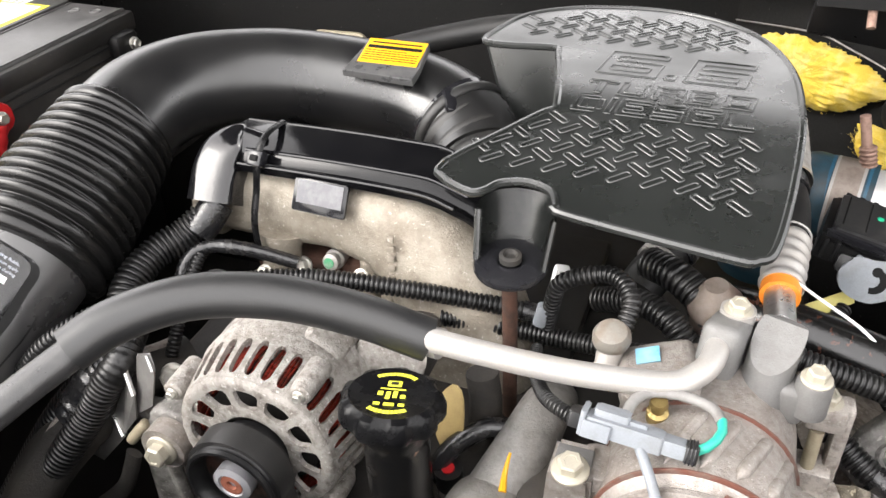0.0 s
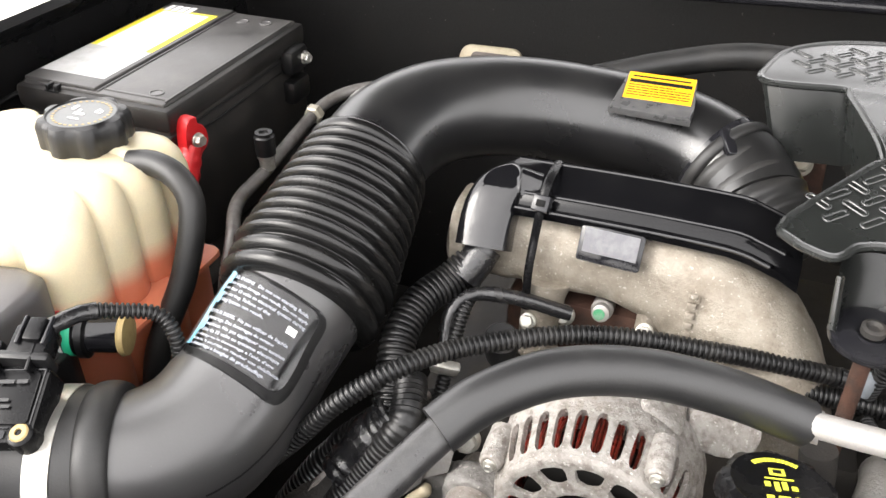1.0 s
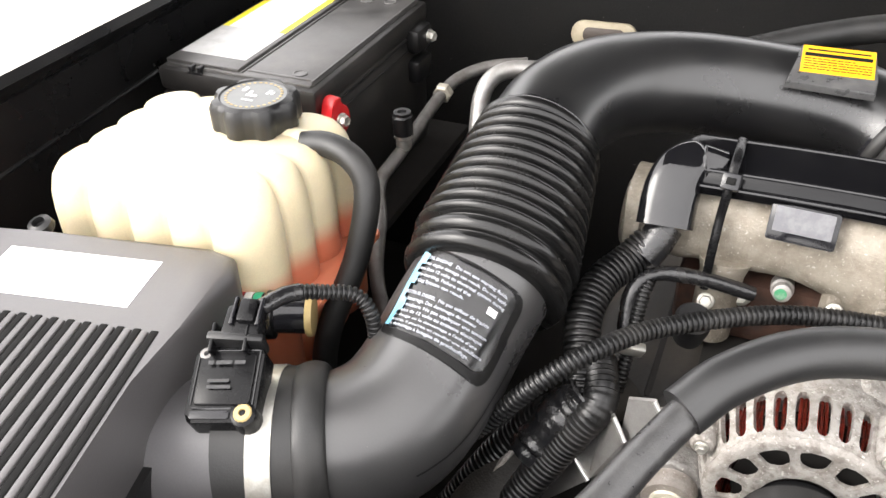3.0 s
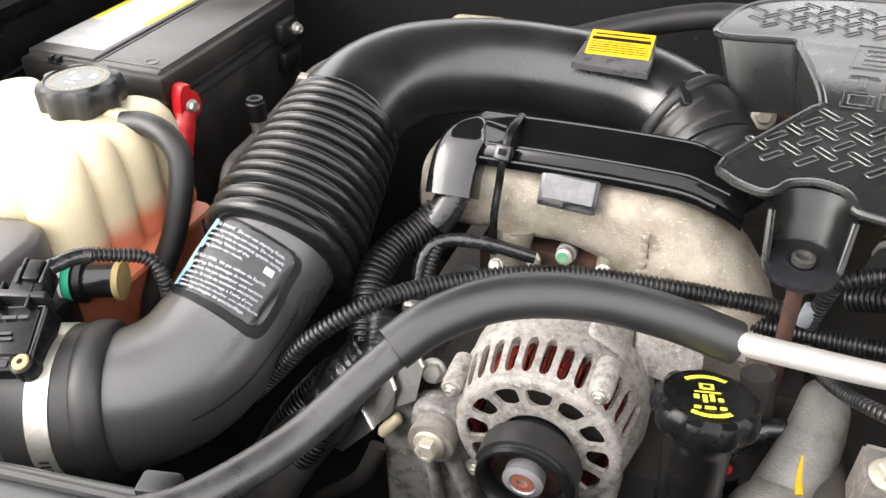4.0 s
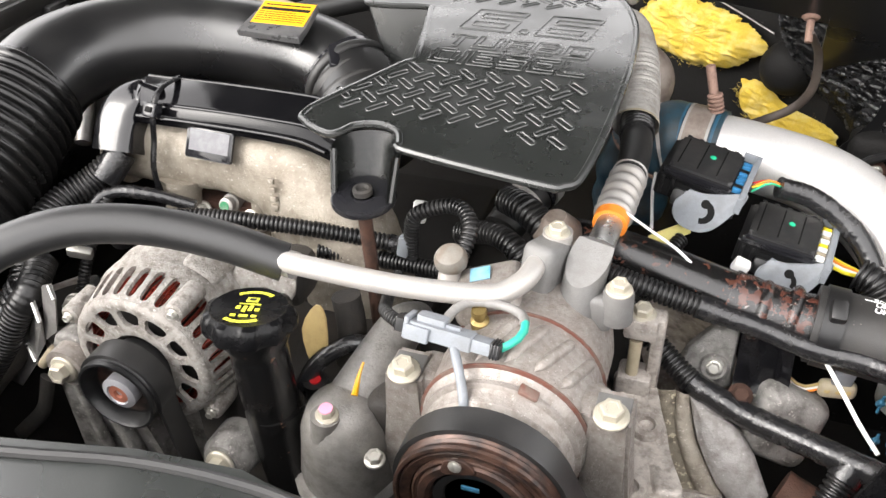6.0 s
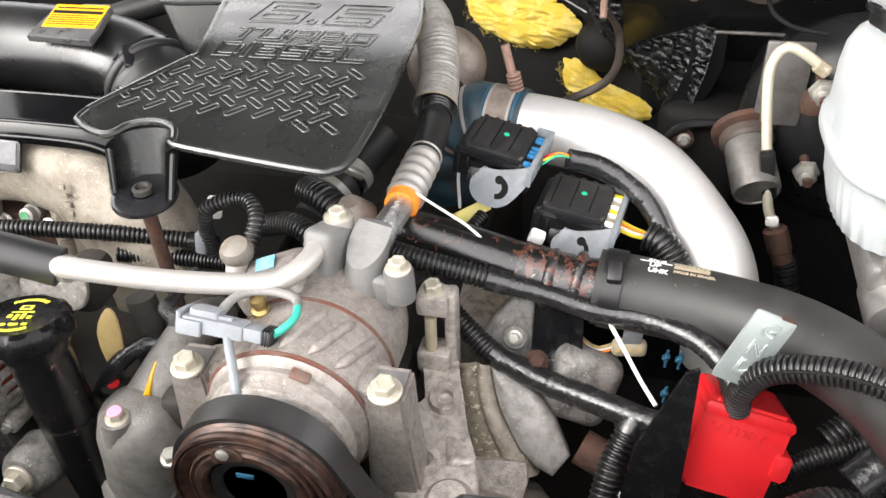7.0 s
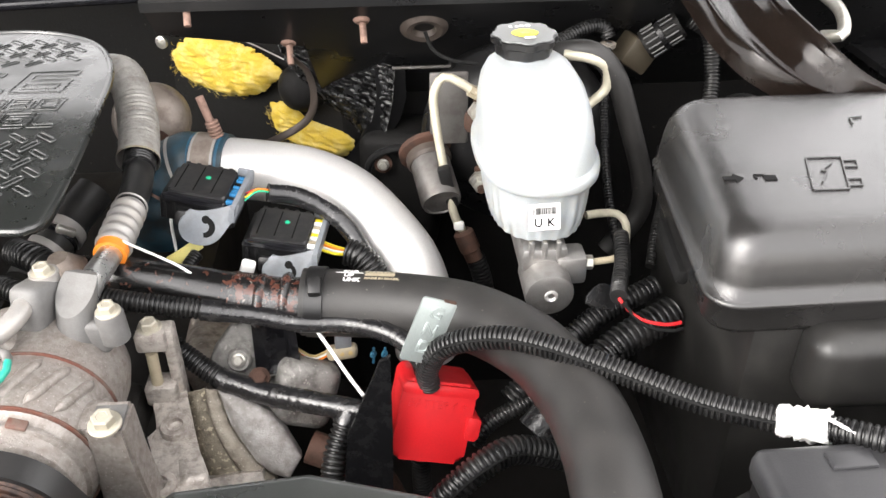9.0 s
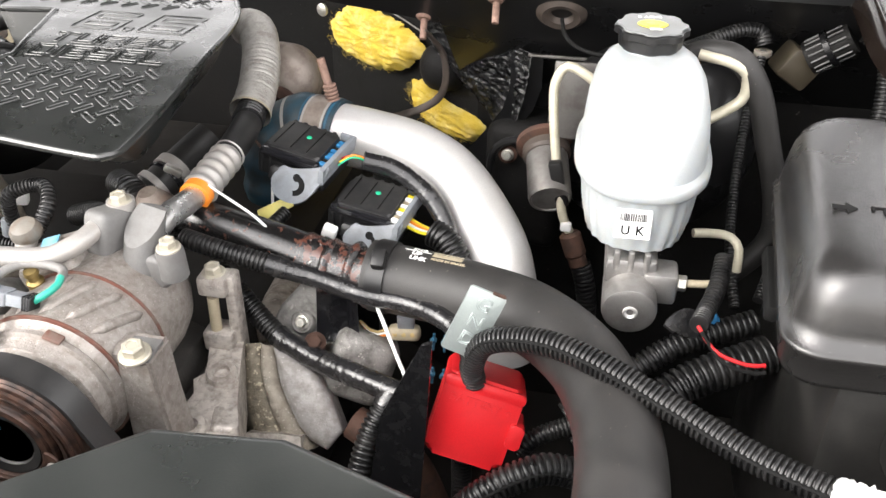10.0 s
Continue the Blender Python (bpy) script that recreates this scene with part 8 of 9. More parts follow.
for (x, y, z) in ((0.242, 0.994, 1.256), (0.342, 0.953, 1.297), (0.13, 0.925, 1.335)):
    st = thing("body_stud", (x, y, z), "rusty threaded stud on the cowl panel", "stud", "cowl studs")
    part("shank", tube([(x, y + 0.012, z + 0.012), (x + 0.002, y - 0.014, z - 0.022)], 0.0045, 10), M_RUSTPALE, st)
    part("nut", turned((x, y + 0.006, z + 0.008), (0.05, -0.6, -0.75), [(0.012, -0.004), (0.012, 0.006), (0.008, 0.010)], 16), M_RUSTPALE, st)
single("ground_strap", tube([(0.244, 0.985, 1.245), (0.262, 1.02, 1.205), (0.266, 1.03, 1.16), (0.252, 1.04, 1.125), (0.215, 1.03, 1.105), (0.175, 0.97, 1.115), (0.15, 0.90, 1.15)], 0.0058, 12, flat=0.45), M_BROWNCAN, "flat braided ground strap curving down from a stud", "ground strap")
gr = thing("grommet", (0.423, 0.97, 1.283), "brown rubber grommet with a thin cable through it", "grommet")
part("ring", turned((0.423, 0.972, 1.285), (0, -0.72, -0.55), [(0.016, -0.004), (0.031, -0.002), (0.032, 0.004), (0.024, 0.010), (0.016, 0.008), (0.012, 0.0)], 28), M_BROWNCAN, gr)
single("release_cable", tube([(0.424, 0.965, 1.278), (0.432, 0.945, 1.262), (0.455, 0.93, 1.252), (0.49, 0.92, 1.25)], 0.0026, 8), M_INKGAP, "thin black twisted cable from the grommet", "cable")
single("liner_edge_strip", boxed((0.43, 1.03, 1.205), (0.10, 0.005, 0.004), 0.001), M_CAN, "pale metal edge strip on the firewall", "strip")
single("body_plug", turned((0.0, 1.30, 1.16), (-0.4, -0.9, 0), [(0.011, 0), (0.011, 0.004), (0.007, 0.006), (0, 0.006)], 16), M_STEEL, "dull metal fastener on the liner", "fastener")

# ---- left side: sensor, label, hoses ----
maf = thing("air_flow_sensor", (-0.70, 0.285, 1.15), "black air flow sensor module with a plug on the intake", "sensor")
mt = (22, -4, 18)
MAFM = pose(-0.700, 0.286, 1.176, *mt)
part("module", plate(rounded(-0.026, -0.033, 0.026, 0.026, 0.006), -0.012, 0.011, 0.003, MAFM, 3), M_MODULE, maf)
part("lid", plate(rounded(-0.021, -0.020, 0.021, 0.021, 0.003), 0.0, 0.0128, 0.0012, MAFM), M_MODULE, maf)
bm = bmesh.new()
for a, b in (((-0.023, 0.023), (0.023, 0.023)), ((0.023, 0.023), (0.023, -0.020)), ((-0.023, 0.023), (-0.023, -0.020)), ((-0.021, -0.0225), (0.008, -0.0225))):
    p, q = MAFM @ V(*a, 0.0112), MAFM @ V(*b, 0.0112)
    sweep(bm, [p, p.lerp(q, 0.5), q], 0.0009, 6)
part("rim", bm, M_BOOT, maf, "shiny moulded rim")
for k in (-1, 1):
    part("plug_rail", boxed(MAFM @ V(0.013 * k, 0.030, 0.016), (0.003, 0.024, 0.010), 0.001, mt), M_MODULE, maf)
bars("print", [(-0.014, 0.006, -0.010, 0.009), (-0.008, 0.006, 0.004, 0.009), (0.006, 0.006, 0.014, 0.009), (-0.012, -0.008, 0.004, -0.0055), (-0.012, -0.013, 0.006, -0.0105)], pose(-0.7005, 0.284, 1.1913, *mt), M_DIMPRINT, maf, 0.0003)
part("plug", boxed((-0.706, 0.322, 1.202), (0.030, 0.028, 0.020), 0.004, (18, 0, 16)), M_MODULE, maf)
part("plug_latch", boxed((-0.704, 0.326, 1.2145), (0.014, 0.020, 0.007), 0.002, (18, 0, 16)), M_MODULE, maf)
for k in (-1, 1):
    part("latch_arm", boxed((-0.7045 + 0.0095 * k, 0.326 + 0.003 * k, 1.213), (0.003, 0.024, 0.008), 0.001, (18, 0, 16)), M_GLOSS, maf)
part("plug_collar", boxed((-0.705, 0.309, 1.197), (0.044, 0.008, 0.022), 0.003, (18, 0, 16)), M_PLASTIC, maf)
part("screw", turned(MAFM @ V(0.017, -0.026, 0.0095), MAFM.to_3x3() @ V(0, 0, 1), [(0.0070, 0), (0.0070, 0.002), (0.0060, 0.0032), (0.0028, 0.0034), (0.0024, 0.0018), (0, 0.0018)], 18), M_TAN, maf, "brass-coloured flat screw")
part("screw", turned(MAFM @ V(-0.018, 0.020, 0.0105), MAFM.to_3x3() @ V(0, 0, 1), [(0.0048, 0), (0.0048, 0.0022), (0.0020, 0.0026), (0.0018, 0.0014), (0, 0.0014)], 16), M_CAN, maf, "dull steel screw")
part("strip", plate(rounded(-0.022, -0.0305, 0.007, -0.0245, 0.001), 0.010, 0.0122, 0.0006, MAFM), M_GLOSS, maf)
part("screw_lug", turned(MAFM @ V(0.017, -0.026, -0.012), MAFM.to_3x3() @ V(0, 0, 1), [(0.0105, 0), (0.0100, 0.0225), (0.0085, 0.0235)], 18), M_MODULE, maf)
loom([(-0.700, 0.335, 1.212), (-0.69, 0.360, 1.210), (-0.672, 0.380, 1.202), (-0.650, 0.394, 1.194), (-0.636, 0.392, 1.175), (-0.632, 0.385, 1.14)], 0.0065, "black taped loom from the air flow sensor", wrap=10)
cn = thing("filter_gauge", (-0.74, 0.41, 1.1), "black filter gauge with a tan end cap and printed band", "gauge")
cx = V(0.93, 0.36, -0.02).normalized()
part("body", turned(V(-0.765, 0.392, 1.142) - cx * 0.008, cx, [(0.017, 0), (0.019, 0.002), (0.019, 0.026), (0.0165, 0.027), (0.0165, 0.064), (0.014, 0.066)], 28), M_GLOSS, cn)
for k, (m, c) in enumerate(((M_GREEN, "green"), (M_WHITE, "white"), (M_RED, "red"))):
    part("printed_band", turned(V(-0.765, 0.392, 1.142) + cx * (0.014 - 0.008 * k), cx, [(0.0193, -0.0035), (0.0196, -0.003), (0.0196, 0.003), (0.0193, 0.0035)], 28), m, cn, c + " printed band")
part("collar", turned(V(-0.765, 0.392, 1.142) + cx * 0.021, cx, [(0.018, 0), (0.0215, 0.001), (0.0215, 0.007), (0.018, 0.008)], 28), M_PLASTIC, cn)
part("end_cap", turned(V(-0.765, 0.392, 1.142) + cx * 0.056, cx, [(0.018, 0), (0.0195, 0.002), (0.0185, 0.006), (0, 0.007)], 28), M_TAN, cn, "tan end cap")


def wrap_patch(line, r, a0, a1, s0, s1, n=14, k=18, corner=0.0):
    """A patch of a tube's skin, between two angles and two shares of its line; angles from its right side over the top."""
    rows = []
    for i in range(n + 1):
        f = (s0 + (s1 - s0) * i / n) * (len(line) - 1)
        j = min(int(f), len(line) - 2)
        c = line[j].lerp(line[j + 1], f - j)
        t = (line[min(j + 2, len(line) - 1)] - line[max(j - 1, 0)]).normalized()
        s = t.cross(UP).normalized()
        u = s.cross(t)
        near = max(0.0, 1 - 6 * min(i, n - i) / n)
        cut = corner * (1 - math.sqrt(max(0.0, 1 - near * near)))
        rows.append([c + (s * math.cos(radians(a)) + u * math.sin(radians(a))) * r for a in (a0 + cut + (a1 - a0 - 2 * cut) * q / k for q in range(k + 1))])
    return rows


ELBOW = curve_points([(-0.632, 0.320, 1.102), (-0.603, 0.356, 1.108), (-0.590, 0.40, 1.124), (-0.582, 0.444, 1.148), (-0.571, 0.487, 1.173)], 0.004)


def skin(bm, rows, thick=0.0):
    vs = [[bm.verts.new(q) for q in row] for row in rows]
    for a, b in zip(vs, vs[1:]):
        for i in range(len(a) - 1):
            bm.faces.new((a[i], a[i + 1], b[i + 1], b[i]))
    return bm


M_GLOSSLABEL = mat("glossy_black_label", (0.012, 0.012, 0.013), 0.16, spec=1.0, coat=1.0, dirt=(0.03, 0.03, 0.03), amount=0.2, scale=30, bump=0)
part("mould_seam", skin(bmesh.new(), wrap_patch(ELBOW, 0.0609, 4, 6, 0.02, 0.70, 24, 2)), M_PLASTIC, pipe)
bm = skin(bmesh.new(), wrap_patch(ELBOW, 0.0606, 22, 126, 0.465, 0.915, 36, 20, 12))
bmesh.ops.solidify(bm, geom=list(bm.faces), thickness=-0.0008)
part("label_pad", bm, M_PLASTIC, pipe, "raised black pad under the label", sharp=60)
bm = skin(bmesh.new(), wrap_patch(ELBOW, 0.0608, 30, 124, 0.51, 0.905, 36, 20, 9))
bmesh.ops.solidify(bm, geom=list(bm.faces), thickness=-0.0014)
lab = part("label", bm, M_GLOSSLABEL, pipe, "glossy black warning label with white print", sharp=60)
LABEL_TEXT = ["DIESEL ENGINE   Do not use starting fluids.", "Serious engine damage can result. Do not apply", "more than 12 volts to electrical system during", "jump-starting. Failure of the", "Starting System can result.", "", "MOTEUR DIESEL  Ne pas utiliser de liquide", "de demarrage. Des dommages du moteur", "en resultent. Ne pas appliquer une tension", "de plus de 12 volts au systeme electrique", "en charge ou le demarrage a l'aide d'une", "batterie. Il pourrait en resulter une defaillance", "du demarrage a bougies de prechauffage."]
for i, words in enumerate(LABEL_TEXT):
    if not words:
        continue
    ob = lettering("text_line", words, Matrix(), 0.01, M_LABELPRINT, lab, depth=0.0, bold=0.00022)
    co = np.zeros(len(ob.data.vertices) * 3)
    ob.data.vertices.foreach_get("co", co)
    co = co.reshape(-1, 3)
    lo, hi = co.min(0), co.max(0)
    share = min(1.0, len(words) / 44)
    out = []
    for x, y, _ in co:
        u = (x - lo[0]) / (hi[0] - lo[0]) * share
        a = radians(118 - 80 * u)
        f = (0.872 - 0.0268 * i + (y - hi[1]) / 0.0095 * 0.019) * (len(ELBOW) - 1)
        j = min(int(f), len(ELBOW) - 2)
        t = (ELBOW[min(j + 2, len(ELBOW) - 1)] - ELBOW[max(j - 1, 0)]).normalized()
        side = t.cross(UP).normalized()
        out.append(ELBOW[j].lerp(ELBOW[j + 1], f - j) + (side * math.cos(a) + side.cross(t) * math.sin(a)) * 0.0624)
    ob.data.vertices.foreach_set("co", [c for q in out for c in q])
bm = bmesh.new()
for i in (4, 9, 13):
    skin(bm, wrap_patch(ELBOW, 0.0627, 112, 120, 0.53 + 0.345 * i / 15, 0.53 + 0.345 * (i + 2.2) / 15, 2, 3))
# Edge strip: printed blue together with the sky's reflection, both as colour.
skin(bm, wrap_patch(ELBOW, 0.0626, 116, 121, 0.525, 0.885, 12, 3))
part("side_mark", bm, M_SKY, lab, "light blue marks with reflected sky", smooth=False)
bm = bmesh.new()
skin(bm, wrap_patch(ELBOW, 0.0627, 42, 50, 0.75, 0.785, 2, 4))
part("book_symbol", bm, M_WHITE, lab, "white book symbol", smooth=False)

yl = thing("warning_plate", (-0.325, 0.765, 1.27), "yellow warning label on a black clip over the duct", "label")
ym = Matrix.Translation((-0.325, 0.772, 1.2865)) @ Matrix.Rotation(radians(1), 4, "Z") @ Matrix.Rotation(radians(16), 4, "X")
part("clip", plate([(-0.034, 0.021), (-0.038, -0.020), (-0.043, -0.036), (0.035, -0.040), (0.036, -0.020), (0.033, 0.021)], -0.008, 0.0, 0.0015, ym), M_CLIPGREY, yl, "dusty grey plastic clip")
bars("label", [(-0.0325, -0.020, 0.0325, 0.020)], ym, M_YELLOW, yl, 0.0008)
bars("print", [(-0.028, 0.013, 0.028, 0.015), (-0.03, 0.004, 0.030, 0.009)] + text_rows(-0.03, -0.018, 0.03, 0.001, 5, 9, 0.72), ym, M_INKGAP, yl, 0.0011)

zt = thing("cable_tie", (-0.393, 0.61, 1.2), "black cable tie strapped round the rail cover", "cable tie")
part("strap", tube([(-0.392, 0.652, 1.253), (-0.392, 0.622, 1.2545), (-0.393, 0.608, 1.248), (-0.394, 0.598, 1.230), (-0.396, 0.594, 1.205), (-0.397, 0.584, 1.175), (-0.398, 0.587, 1.13)], 0.0040, 8, flat=0.4), M_MODULE, zt)
part("head", boxed((-0.393, 0.599, 1.238), (0.016, 0.012, 0.015), 0.002, (-35, 0, -6)), M_GLOSS, zt)
part("head_slot", boxed((-0.393, 0.594, 1.2415), (0.008, 0.004, 0.006), 0.001, (-35, 0, -6)), M_INKGAP, zt)
gl = Matrix.Translation((-0.329, 0.597, 1.211)) @ Matrix.Rotation(radians(-3), 4, "Z") @ Matrix.Rotation(radians(62), 4, "X") @ Matrix.Diagonal((0.82, 0.9, 1, 1))
glb = thing("metal_label", (-0.331, 0.597, 1.20), "grey foil label folded over a black backing on the manifold", "label")
part("backing", plate(rounded(-0.034, -0.020, 0.034, 0.015, 0.003), -0.002, 0.0015, 0.0008, gl), M_GLOSS, glb)
bars("face", [(-0.029, -0.011, 0.029, 0.013)], gl @ Matrix.Translation((0, 0, 0.0016)), M_GREYLABEL, glb, 0.0006)
for k in range(6):
    part("cast_mark", boxed((-0.2535, 0.5805 + 0.0003 * k, 1.188 - 0.0105 * k), (0.0075, 0.0040, 0.0062), 0.0011, (-6, 0, 0)), M_BEIGE, bridge)
gp = thing("glow_plug_cap", (-0.331, 0.60, 1.13), "white and green painted bolt below the manifold", "bolt")
part("shank", turned((-0.331, 0.628, 1.124), (0, -1, 0.25), [(0.0105, 0), (0.0105, 0.014), (0.0085, 0.016), (0.0085, 0.024), (0.0065, 0.025), (0, 0.025)], 20), M_WHITEALU, gp)
part("paint", turned((-0.332, 0.6040, 1.1295), (0, -1, 0.25), [(0.0055, 0), (0.0055, 0.001), (0, 0.0012)], 16), M_PAINTGREEN, gp, "green paint dab")
for x, y, z in ((-0.365, 0.61, 1.115), (-0.285, 0.60, 1.12)):
    gp2 = thing("head_bolt", (x, y, z), "dull steel bolt below the manifold", "bolt", "manifold bolts")
    bolt(gp2, (x, y, z), (0, -1, 0.5), 0.008, BOLT_DARK)
part("rust_plate", boxed((-0.345, 0.64, 1.09), (0.16, 0.05, 0.07), 0.010), M_RUST, bridge, "rusty flange")
single("round_cap", turned((-0.399, 0.513, 1.146), (0.1, -0.35, 1), [(0.013, -0.02), (0.0155, 0), (0.0155, 0.010), (0.013, 0.013), (0, 0.0125)], 24), M_PLASTIC, "dusty black round plastic cap", "cap")
loom([(-0.56, 0.385, 1.07), (-0.530, 0.392, 1.105), (-0.500, 0.405, 1.140), (-0.463, 0.437, 1.160), (-0.418, 0.483, 1.161), (-0.327, 0.533, 1.162), (-0.225, 0.557, 1.155), (-0.135, 0.579, 1.140), (-0.10, 0.582, 1.135)], 0.0085, "long black split loom crossing behind the alternator", 0.005, 0.0014, wrap=-8)
loom([(-0.452, 0.580, 1.172), (-0.466, 0.563, 1.160), (-0.482, 0.535, 1.152), (-0.487, 0.50, 1.140), (-0.480, 0.468, 1.120), (-0.472, 0.44, 1.10)], 0.0165, "fat black loom bending down from the rail cover", 0.006, 0.0024)
single("taped_harness", tube([(-0.474, 0.468, 1.118), (-0.473, 0.450, 1.097), (-0.508, 0.435, 1.062), (-0.536, 0.420, 1.027), (-0.563, 0.400, 0.981), (-0.600, 0.370, 0.914), (-0.633, 0.350, 0.857)], lambda s, run: tape_ridges(run, 0.0160, 0.0085, 0.0024), 20, 0.0012), M_LOOM, "thick black ribbed harness under the hose", "wiring loom")
single("taped_harness", tube([(-0.466, 0.470, 1.120), (-0.455, 0.435, 1.110), (-0.467, 0.420, 1.088), (-0.484, 0.410, 1.058), (-0.516, 0.385, 1.005), (-0.561, 0.360, 0.931), (-0.590, 0.345, 0.881)], lambda s, run: tape_ridges(run, 0.0145, 0.0075, 0.0022), 18, 0.0012), M_LOOM, "black ribbed harness beside the steel bracket", "wiring loom")
single("tape_wrap", tube([(-0.464, 0.443, 1.105), (-0.488, 0.427, 1.075), (-0.505, 0.414, 1.046)], lambda s, run: 0.0215 + 0.003 * noise.noise(V(run * 180, 0.3, 0)), 18, 0.0022), M_TAPE, "wrinkled black tape binding two harnesses", "tape")
single("taped_harness", tube([(-0.455, 0.52, 1.105), (-0.456, 0.545, 1.14), (-0.44, 0.563, 1.152), (-0.402, 0.574, 1.150), (-0.355, 0.585, 1.137)], lambda s, run: tape_ridges(run, 0.0068, 0.010, 0.0009), 12, 0.0022), M_TAPE, "thin black taped branch under the manifold", "wiring loom")
loom([(-0.443, 0.563, 1.151), (-0.446, 0.545, 1.138), (-0.448, 0.51, 1.10), (-0.45, 0.49, 1.07)], 0.0065, "thin black loom hanging under the manifold")
lb2 = thing("harness_bracket", (-0.42, 0.41, 1.03), "bright bent steel harness bracket beside the alternator", "bracket")
for outline in (((-0.432, 0.430, 1.124), (-0.410, 0.422, 1.137), (-0.402, 0.415, 1.128), (-0.409, 0.410, 1.090), (-0.434, 0.414, 1.068), (-0.433, 0.426, 1.098)), ((-0.448, 0.428, 1.104), (-0.440, 0.422, 1.109), (-0.428, 0.412, 1.095), (-0.433, 0.411, 1.066), (-0.453, 0.411, 1.039), (-0.470, 0.422, 1.050), (-0.455, 0.428, 1.075)), ((-0.470, 0.424, 1.047), (-0.453, 0.413, 1.036), (-0.491, 0.413, 0.990), (-0.520, 0.424, 0.980))):
    part("vane", loft([[V(*q) + V(0, d, 0.4 * d) for q in outline] for d in (0.0, 0.0022)]), M_MACHINED, lb2, "bent bright steel vane", sharp=20)
for a, b in (((-0.440, 0.4205, 1.1095), (-0.428, 0.4105, 1.0955)), ((-0.469, 0.4205, 1.0495), (-0.453, 0.4095, 1.0385)), ((-0.411, 0.4205, 1.1375), (-0.402, 0.4135, 1.1285))):
    part("folded_lip", tube([a, b], 0.0022, 8), M_ALU, lb2, "bright folded lip")
bolt(lb2, (-0.402, 0.436, 1.105), (0.2, -1, 0.5), 0.009, BOLT_DARK)
part("clip", boxed((-0.436, 0.412, 1.048), (0.010, 0.012, 0.030), 0.004, (0, 40, 20), 3), M_CREAM, lb2, "cream plastic clip")
single("steel_clip", boxed((-0.445, 0.50, 1.115), (0.026, 0.010, 0.014), 0.003, (20, 15, 20)), M_STEEL, "small bright steel clip on the looms", "clip")
acl = thing("refrigerant_line", (-0.78, 0.8, 1.0), "dull aluminium refrigerant line with a capped service port", "refrigerant line")
part("line", tube([(-0.70, 1.00, 1.14), (-0.748, 0.985, 1.135), (-0.780, 0.955, 1.128), (-0.795, 0.916, 1.116), (-0.799, 0.79, 1.092), (-0.794, 0.715, 1.088), (-0.765, 0.655, 1.078), (-0.745, 0.60, 1.04), (-0.70, 0.54, 1.0)], 0.0085, 14), M_CAN, acl)
part("nut", turned((-0.794, 0.925, 1.118), (0, -1, -0.15), [(0.011, 0), (0.0135, 0.002), (0.0135, 0.012), (0.011, 0.014)], 6), M_BOLT, acl, "brassy union nut")
part("port", turned((-0.797, 0.793, 1.095), (0, 0, 1), [(0.010, 0), (0.010, 0.014), (0.012, 0.016), (0.012, 0.022)], 16), M_STEEL, acl)
part("port_cap", turned((-0.797, 0.793, 1.116), (0, 0, 1), [(0.013, 0), (0.013, 0.024), (0.011, 0.026), (0.011, 0.030), (0.006, 0.030), (0.005, 0.027)], 20), M_PLASTIC, acl, "black service port cap")
single("refrigerant_line", tube([(-0.70, 0.80, 1.05), (-0.722, 0.86, 1.10), (-0.724, 0.89, 1.145), (-0.705, 0.915, 1.163), (-0.66, 0.93, 1.165), (-0.60, 0.95, 1.16)], 0.0115, 16), M_MACHINED, "silver refrigerant pipe bent over behind the bellows", "refrigerant line")
single("heater_hose", tube([(-0.52, 0.95, 1.18), (-0.43, 0.965, 1.205), (-0.34, 1.0, 1.225), (-0.25, 1.02, 1.24), (-0.15, 1.02, 1.24)], 0.0165, 18), M_RUBBER, "black heater hose behind the duct", "hose")
single("weatherstrip", tube([(-0.42, 1.245, 1.236), (-0.2, 1.25, 1.244), (0.02, 1.255, 1.25), (0.2, 1.10, 1.30)], 0.009, 12), M_GLOSS, "glossy rubber weatherstrip along the cowl", "weatherstrip")
single("shroud_clip", boxed((-0.48, 0.186, 1.204), (0.026, 0.018, 0.012), 0.003, (0, 0, 12)), M_PLASTIC, "dusty plastic clip on the fan shroud", "clip")
gv = thing("firewall_grommet", (-0.66, 1.28, 1.06), "pale cream oval grommet plate on the firewall", "grommet")
part("plate", plate(rounded(-0.055, -0.022, 0.055, 0.022, 0.020), 0, 0.008, 0.003, pose(-0.66, 1.302, 1.075, 80, 0, 4)), M_CREAM, gv)
part("opening", plate(rounded(-0.035, -0.012, 0.035, 0.012, 0.010), 0, 0.0095, 0.001, pose(-0.66, 1.302, 1.075, 80, 0, 4)), M_BROWNCAN, gv)
loom([(-0.20, 0.565, 1.125), (-0.14, 0.575, 1.12), (-0.08, 0.573, 1.122), (-0.03, 0.565, 1.13), (0.02, 0.56, 1.14)], 0.0088, "second black loom behind the white pipe")
lc = thing("loom_clip", (-0.108, 0.574, 1.13), "grey clip with a white and green plug", "clip")
part("clip", boxed((-0.108, 0.570, 1.146), (0.012, 0.010, 0.024), 0.003, (0, 10, 0)), M_GREYPL, lc)
part("plug", boxed((-0.098, 0.59, 1.175), (0.014, 0.012, 0.022), 0.003, (0, 10, 20)), M_WHITE, lc, "white plug body")
tb = thing("transmission_dipstick", (-0.13, 0.5, 1.05), "tan tag and grey pipe beside the oil filler", "pipe")
part("pipe", tube([(-0.14, 0.50, 1.13), (-0.135, 0.495, 1.09), (-0.14, 0.48, 1.02), (-0.14, 0.47, 0.95)], 0.014, 14), M_CASTDARK, tb)
single("liner_seam", tube([(0.0, 1.322, 1.177), (0.105, 1.247, 1.193), (0.155, 1.211, 1.186), (0.214, 1.169, 1.171)], 0.0014, 6), M_CAN, "thin pale edge of the firewall liner", "liner")
